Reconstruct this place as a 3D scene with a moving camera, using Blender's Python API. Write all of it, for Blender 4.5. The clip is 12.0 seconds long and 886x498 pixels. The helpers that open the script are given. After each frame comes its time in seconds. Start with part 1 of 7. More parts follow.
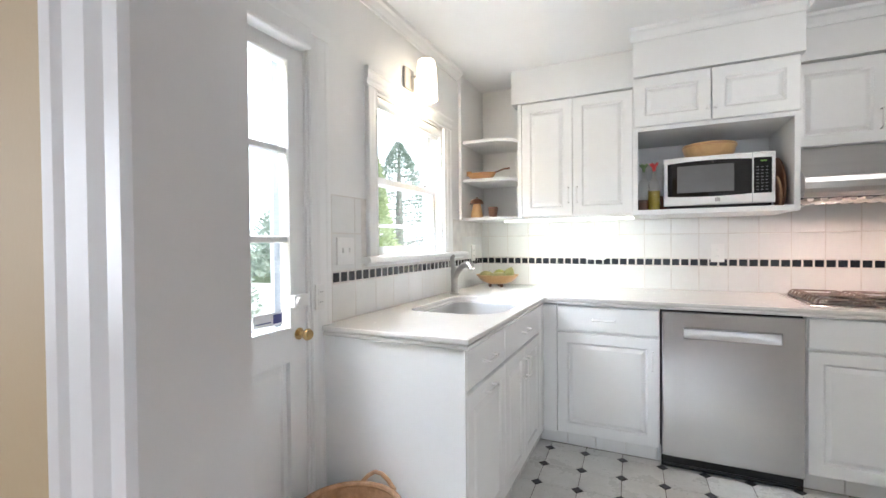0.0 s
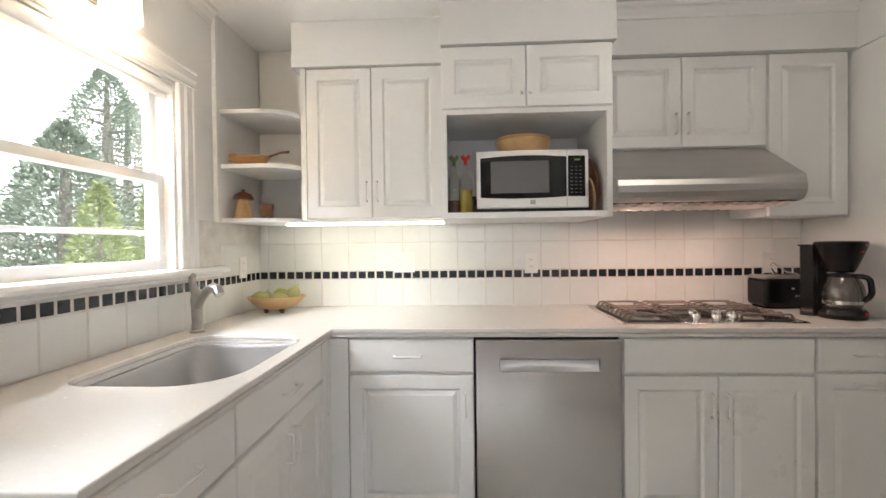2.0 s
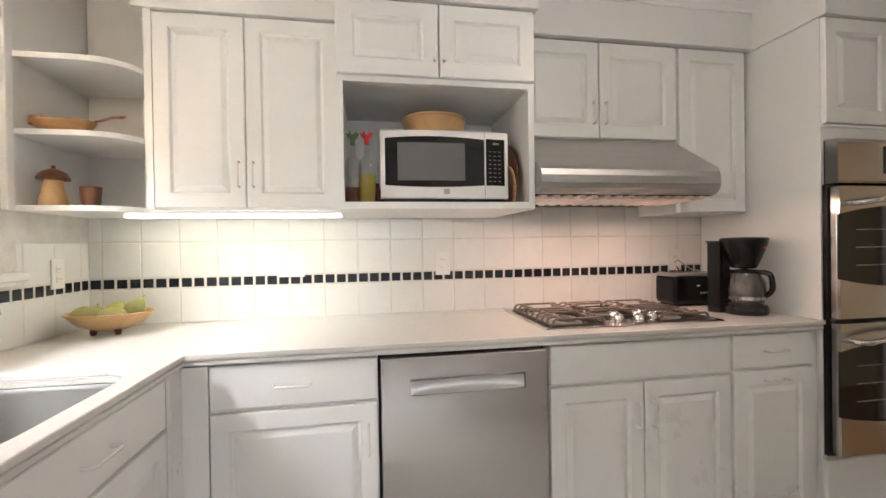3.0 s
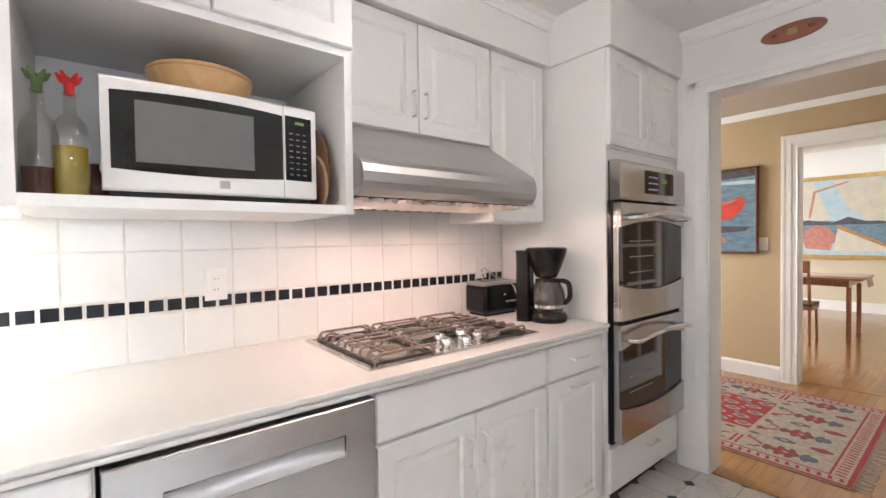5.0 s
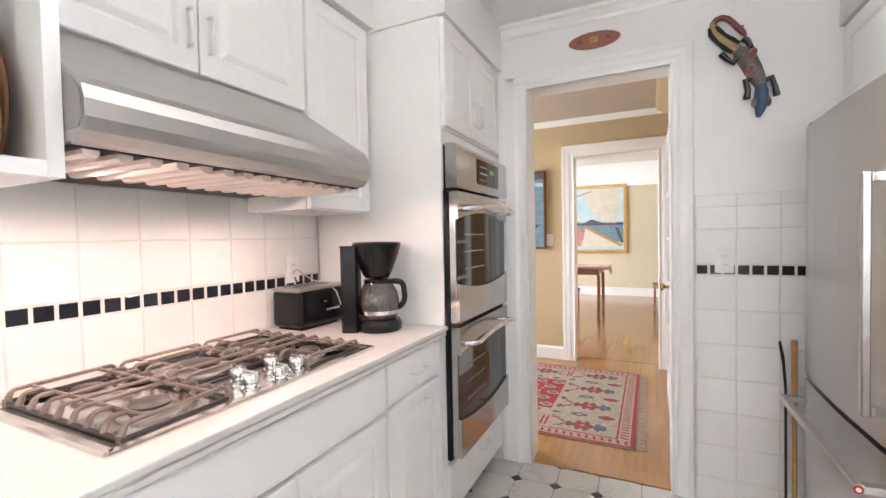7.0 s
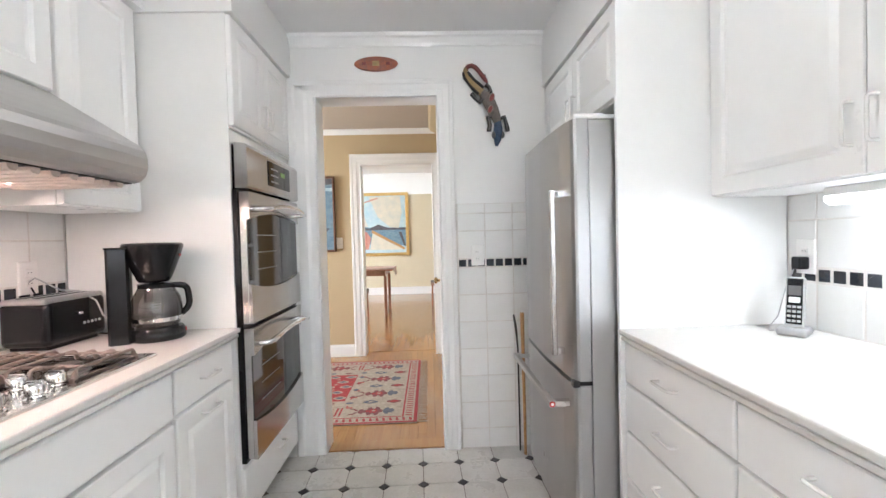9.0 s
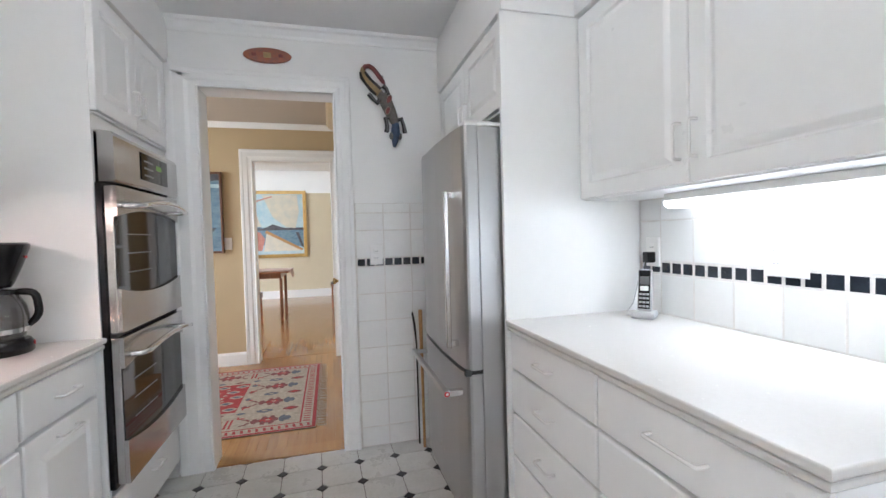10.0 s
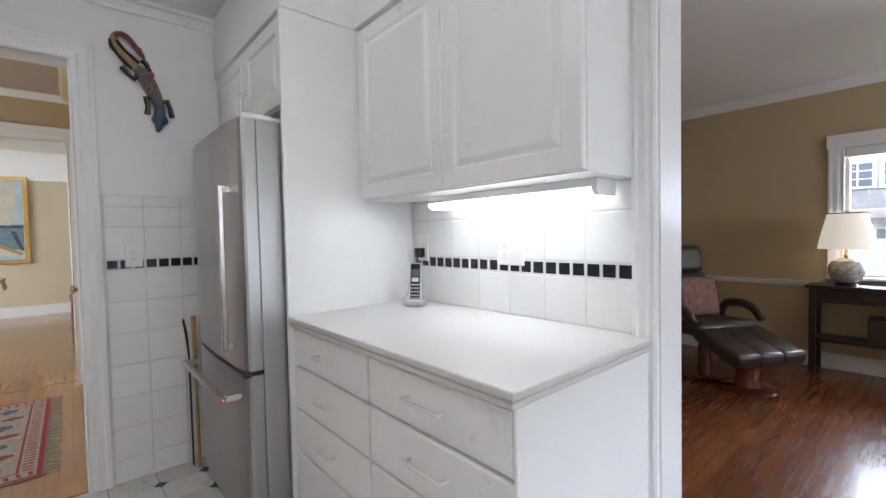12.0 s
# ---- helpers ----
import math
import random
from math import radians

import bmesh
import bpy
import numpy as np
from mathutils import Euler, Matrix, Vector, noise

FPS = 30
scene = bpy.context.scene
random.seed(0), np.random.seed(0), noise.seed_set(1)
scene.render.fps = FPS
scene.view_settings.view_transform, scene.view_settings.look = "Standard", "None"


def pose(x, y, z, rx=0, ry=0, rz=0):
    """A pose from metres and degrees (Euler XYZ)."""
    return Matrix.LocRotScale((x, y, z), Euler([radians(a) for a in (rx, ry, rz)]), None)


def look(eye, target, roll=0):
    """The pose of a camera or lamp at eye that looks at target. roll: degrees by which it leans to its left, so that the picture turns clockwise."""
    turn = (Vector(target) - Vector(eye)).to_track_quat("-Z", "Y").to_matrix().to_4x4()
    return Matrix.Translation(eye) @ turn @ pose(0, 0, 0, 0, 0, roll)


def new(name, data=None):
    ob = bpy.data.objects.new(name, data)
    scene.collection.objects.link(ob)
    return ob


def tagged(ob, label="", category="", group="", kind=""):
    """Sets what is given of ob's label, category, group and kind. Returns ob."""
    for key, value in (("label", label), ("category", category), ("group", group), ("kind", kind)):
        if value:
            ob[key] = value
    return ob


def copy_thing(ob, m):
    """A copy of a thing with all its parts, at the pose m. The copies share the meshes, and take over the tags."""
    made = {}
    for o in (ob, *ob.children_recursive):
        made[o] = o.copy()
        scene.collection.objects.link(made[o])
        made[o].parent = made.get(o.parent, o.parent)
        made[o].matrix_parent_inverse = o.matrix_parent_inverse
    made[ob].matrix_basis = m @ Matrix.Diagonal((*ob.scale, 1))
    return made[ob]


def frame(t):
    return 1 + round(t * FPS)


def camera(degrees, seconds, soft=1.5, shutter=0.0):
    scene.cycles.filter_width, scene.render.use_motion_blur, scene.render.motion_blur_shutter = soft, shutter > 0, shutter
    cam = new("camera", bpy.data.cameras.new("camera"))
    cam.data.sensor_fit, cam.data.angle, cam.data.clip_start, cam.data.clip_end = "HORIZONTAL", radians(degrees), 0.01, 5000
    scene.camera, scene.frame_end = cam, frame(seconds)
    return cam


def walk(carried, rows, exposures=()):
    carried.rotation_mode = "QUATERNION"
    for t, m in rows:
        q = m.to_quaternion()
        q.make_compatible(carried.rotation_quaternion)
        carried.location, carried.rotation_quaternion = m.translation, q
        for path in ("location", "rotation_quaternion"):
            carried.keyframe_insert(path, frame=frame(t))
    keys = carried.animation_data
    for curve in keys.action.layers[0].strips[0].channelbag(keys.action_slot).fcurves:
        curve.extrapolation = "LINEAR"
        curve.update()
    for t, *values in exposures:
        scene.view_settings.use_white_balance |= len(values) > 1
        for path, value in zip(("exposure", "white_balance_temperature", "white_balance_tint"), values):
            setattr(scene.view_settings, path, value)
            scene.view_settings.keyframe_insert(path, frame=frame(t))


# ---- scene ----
cam = camera(91.5, 12.0)
PATH = [
    (0, (1.213, -0.512, 1.250), (0.361, 1.297, 1.219), -0.5),
    (0.5, (1.198, -0.317, 1.263), (0.487, 1.552, 1.230), -0.6),
    (1, (1.227, -0.139, 1.274), (0.696, 1.789, 1.238), -0.7),
    (1.5, (1.273, 0.058, 1.283), (0.947, 2.031, 1.248), -0.7),
    (2, (1.249, 0.245, 1.283), (1.146, 2.243, 1.259), -0.7),
    (2.5, (1.219, 0.415, 1.268), (1.333, 2.412, 1.251), -0.7),
    (3, (1.250, 0.595, 1.256), (1.596, 2.564, 1.241), -0.9),
    (3.2, (1.294, 0.678, 1.271), (1.700, 2.636, 1.238), -1.1),
    (4.8, (1.308, 0.998, 1.317), (2.467, 2.627, 1.273), -0.8),
    (5, (1.301, 1.024, 1.319), (2.545, 2.590, 1.274), -0.8),
    (5.5, (1.348, 1.100, 1.308), (2.775, 2.500, 1.264), -0.9),
    (6, (1.450, 1.185, 1.298), (3.027, 2.414, 1.252), -1.0),
    (6.5, (1.509, 1.268, 1.289), (3.210, 2.319, 1.240), -1.1),
    (7, (1.533, 1.350, 1.287), (3.335, 2.216, 1.232), -1.1),
    (8.8, (1.366, 1.336, 1.256), (3.367, 1.360, 1.212), -1.4),
    (9, (1.355, 1.324, 1.264), (3.354, 1.261, 1.212), -1.5),
    (9.5, (1.327, 1.322, 1.265), (3.307, 1.042, 1.209), -1.6),
    (10, (1.310, 1.307, 1.256), (3.244, 0.800, 1.195), -1.6),
    (10.5, (1.277, 1.309, 1.257), (3.134, 0.571, 1.188), -1.6),
    (11, (1.257, 1.308, 1.247), (3.017, 0.363, 1.176), -1.5),
    (11.5, (1.227, 1.302, 1.239), (2.876, 0.173, 1.169), -1.3),
    (12, (1.199, 1.288, 1.230), (2.710, -0.020, 1.161), -1.2),
]
EXPOSURES = [(0, 1.0, 5950, 11), (1, 0.50, 6150, 12), (1.5, 0.53, 6400, 12), (3, 0.75, 6750, 14), (5, 1.30, 6200, 15), (7, 1.68, 6000, 14), (9, 1.66, 5800, 11), (10.5, 1.0, 5600, 11), (12, 0.84, 5750, 12)]
walk(cam, [(t, look(eye, target, roll)) for t, eye, target, roll in PATH], EXPOSURES)
SKY_STRENGTH, DAY = 0.15, 1.0

# ---- world, sun, large lights ----
world = bpy.data.worlds.new("world")
scene.world = world
world.use_nodes = True
wn = world.node_tree.nodes
sky = wn.new("ShaderNodeTexSky")
sky.sky_type, sky.sun_disc, sky.sun_elevation, sky.sun_rotation = "NISHITA", False, radians(52), radians(80)
sky.air_density, sky.dust_density = 1.0, 4.0
world.node_tree.links.new(sky.outputs[0], wn["Background"].inputs[0])
wn["Background"].inputs[1].default_value = SKY_STRENGTH


def lamp(name, kind, m, energy, colour=(1, 1, 1), size=0.1, size_y=None, angle=None):
    data = bpy.data.lights.new(name, kind)
    data.energy, data.color = energy, colour
    if kind == "AREA":
        data.shape, data.size, data.size_y = "RECTANGLE", size, size_y or size
    elif kind == "SUN":
        data.angle = radians(angle or 10)
    else:
        data.shadow_soft_size = size
    ob = new(name, data)
    ob.matrix_world = m
    return ob


lamp("sun", "SUN", look((7, 1, 8), (0, 0, 0)), 5.0, (1, 0.96, 0.9), angle=12)
lamp("window_daylight", "AREA", look((-0.95, 1.68, 3.0), (0.15, 1.68, 1.5)), 125 * DAY, (0.88, 0.94, 1.0), 1.3, 1.0)
lamp("door_daylight", "AREA", look((-1.0, 0.41, 3.0), (0.15, 0.5, 1.3)), 200 * DAY, (0.88, 0.94, 1.0), 1.2, 1.0)
lamp("living_daylight", "AREA", look((1.3, -4.6, 1.9), (1.3, -2.8, 1.5)), 110 * DAY, (0.9, 0.95, 1.0), 1.4, 1.2)
# added fill before the solid west wall, in place of an unseen window
lamp("living_west_daylight", "AREA", look((-2.15, -2.5, 1.5), (2.0, -2.9, 1.6)), 34 * DAY, (0.95, 0.97, 1.0), 1.2, 1.3)
# added fill lamps; their window openings are made up and out of view
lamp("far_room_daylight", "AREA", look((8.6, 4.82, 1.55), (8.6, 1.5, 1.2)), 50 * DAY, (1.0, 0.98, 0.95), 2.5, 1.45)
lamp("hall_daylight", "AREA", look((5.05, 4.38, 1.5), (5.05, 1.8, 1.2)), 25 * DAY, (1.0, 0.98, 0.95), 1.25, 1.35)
lamp("sconce_bulb", "POINT", pose(0.105, 1.645, 2.16), 4.6, (1.0, 0.78, 0.52), 0.045)
lamp("sconce_down", "POINT", pose(0.105, 1.645, 2.00), 4.2, (1.0, 0.80, 0.56), 0.045)
lamp("undercabinet_tube", "AREA", look((0.70, 2.60, 1.386), (0.70, 2.66, 0.9)), 0.72, (1.0, 0.98, 0.70), 0.84, 0.03)
lamp("undercabinet_tube", "AREA", look((2.23, 0.095, 1.326), (2.23, 0.40, 0.9)), 1.15, (0.98, 1.0, 0.99), 0.70, 0.03)
lamp("hood_bulb", "AREA", look((2.10, 2.50, 1.4365), (2.10, 2.40, 0.9)), 1.45, (1.0, 0.68, 0.54), 0.08)
lamp("hood_bulb", "AREA", look((2.57, 2.50, 1.4365), (2.57, 2.40, 0.9)), 1.45, (1.0, 0.68, 0.54), 0.08)
# added fill over the middle of the kitchen, always out of view
lamp("ceiling_bulb", "POINT", pose(2.30, 1.35, 2.25), 4.3, (1.0, 0.97, 0.93), 0.12)
lamp("table_lamp_bulb", "POINT", pose(1.70, -3.47, 1.17), 44.0, (1.0, 0.78, 0.5), 0.04)

# ---- materials ----


def mat(name, colour, rough=0.5, metal=0.0, noise=0.0, scale=8.0, bump=0.0, bump_scale=60.0, coat=0.0, stretch=(1, 1, 1), vary=0.0, colour2=None, emit=0.0, rvar=0.0, detail=4.0, spec=None):
    """A surface: base colour broken by two scales of noise, fine relief, and per-object variation."""
    m = bpy.data.materials.new(name)
    m.use_nodes = True
    n, l = m.node_tree.nodes, m.node_tree.links
    b = n["Principled BSDF"]
    b.inputs["Base Color"].default_value = (*colour, 1)
    b.inputs["Roughness"].default_value = rough
    b.inputs["Metallic"].default_value = metal
    if coat:
        b.inputs["Coat Weight"].default_value = coat
        b.inputs["Coat Roughness"].default_value = 0.12
    if spec is not None:
        b.inputs["Specular IOR Level"].default_value = spec
    geo = n.new("ShaderNodeNewGeometry")
    mp = n.new("ShaderNodeMapping")
    mp.inputs["Scale"].default_value = stretch
    l.new(geo.outputs["Position"], mp.inputs["Vector"])
    out = None
    if noise or colour2:
        t1 = n.new("ShaderNodeTexNoise")
        t1.inputs["Scale"].default_value, t1.inputs["Detail"].default_value = scale, detail
        l.new(mp.outputs[0], t1.inputs["Vector"])
        t2 = n.new("ShaderNodeTexNoise")
        t2.inputs["Scale"].default_value, t2.inputs["Detail"].default_value = scale * 9, 2
        l.new(mp.outputs[0], t2.inputs["Vector"])
        add = n.new("ShaderNodeMath")
        add.operation = "MULTIPLY_ADD"
        add.inputs[1].default_value = 0.35
        l.new(t2.outputs[0], add.inputs[0])
        l.new(t1.outputs[0], add.inputs[2])
        ramp = n.new("ShaderNodeMapRange")
        ramp.inputs["From Min"].default_value, ramp.inputs["From Max"].default_value = 0.45, 0.9
        l.new(add.outputs[0], ramp.inputs["Value"])
        mix = n.new("ShaderNodeMix")
        mix.data_type = "RGBA"
        second = colour2 or tuple(c * (1 - noise) for c in colour)
        mix.inputs["A"].default_value, mix.inputs["B"].default_value = (*colour, 1), (*second, 1)
        l.new(ramp.outputs[0], mix.inputs["Factor"])
        out = mix.outputs["Result"]
        if rvar:
            rr = n.new("ShaderNodeMapRange")
            rr.inputs["From Min"].default_value, rr.inputs["From Max"].default_value = 0.4, 0.95
            rr.inputs["To Min"].default_value, rr.inputs["To Max"].default_value = rough - rvar, rough + rvar
            l.new(add.outputs[0], rr.inputs["Value"])
            l.new(rr.outputs[0], b.inputs["Roughness"])
    if vary:
        info = n.new("ShaderNodeObjectInfo")
        vr = n.new("ShaderNodeMapRange")
        vr.inputs["To Min"].default_value, vr.inputs["To Max"].default_value = 1 - vary, 1 + vary * 0.4
        l.new(info.outputs["Random"], vr.inputs["Value"])
        hsv = n.new("ShaderNodeHueSaturation")
        if out:
            l.new(out, hsv.inputs["Color"])
        else:
            hsv.inputs["Color"].default_value = (*colour, 1)
        l.new(vr.outputs[0], hsv.inputs["Value"])
        out = hsv.outputs[0]
    if out:
        l.new(out, b.inputs["Base Color"])
    if bump:
        t3 = n.new("ShaderNodeTexNoise")
        t3.inputs["Scale"].default_value, t3.inputs["Detail"].default_value = bump_scale, 3
        l.new(mp.outputs[0], t3.inputs["Vector"])
        bp = n.new("ShaderNodeBump")
        bp.inputs["Strength"].default_value, bp.inputs["Distance"].default_value = bump, 0.004
        l.new(t3.outputs[0], bp.inputs["Height"])
        l.new(bp.outputs[0], b.inputs["Normal"])
    if emit:
        b.inputs["Emission Color"].default_value = (*colour, 1)
        b.inputs["Emission Strength"].default_value = emit
    return m


def glass_mat(name, colour=(1, 1, 1), rough=0.0, tint=0.9, shine=0.04):
    """Thin clear glass: a sheet that lets light through and mirrors by Fresnel."""
    m = bpy.data.materials.new(name)
    m.use_nodes = True
    n, l = m.node_tree.nodes, m.node_tree.links
    n.clear()
    o, mx, tr, gl, lw, pw, fr = (n.new("ShaderNode" + k) for k in ("OutputMaterial", "MixShader", "BsdfTransparent", "BsdfGlossy", "LayerWeight", "Math", "Math"))
    pw.operation, fr.operation = "POWER", "MULTIPLY_ADD"
    pw.inputs[1].default_value, fr.inputs[1].default_value, fr.inputs[2].default_value = 5.0, 0.7, shine
    l.new(lw.outputs["Facing"], pw.inputs[0])
    l.new(pw.outputs[0], fr.inputs[0])
    tr.inputs[0].default_value = (*[c * tint for c in colour], 1)
    gl.inputs["Roughness"].default_value = rough
    l.new(fr.outputs[0], mx.inputs[0])
    l.new(tr.outputs[0], mx.inputs[1])
    l.new(gl.outputs[0], mx.inputs[2])
    l.new(mx.outputs[0], o.inputs[0])
    return m


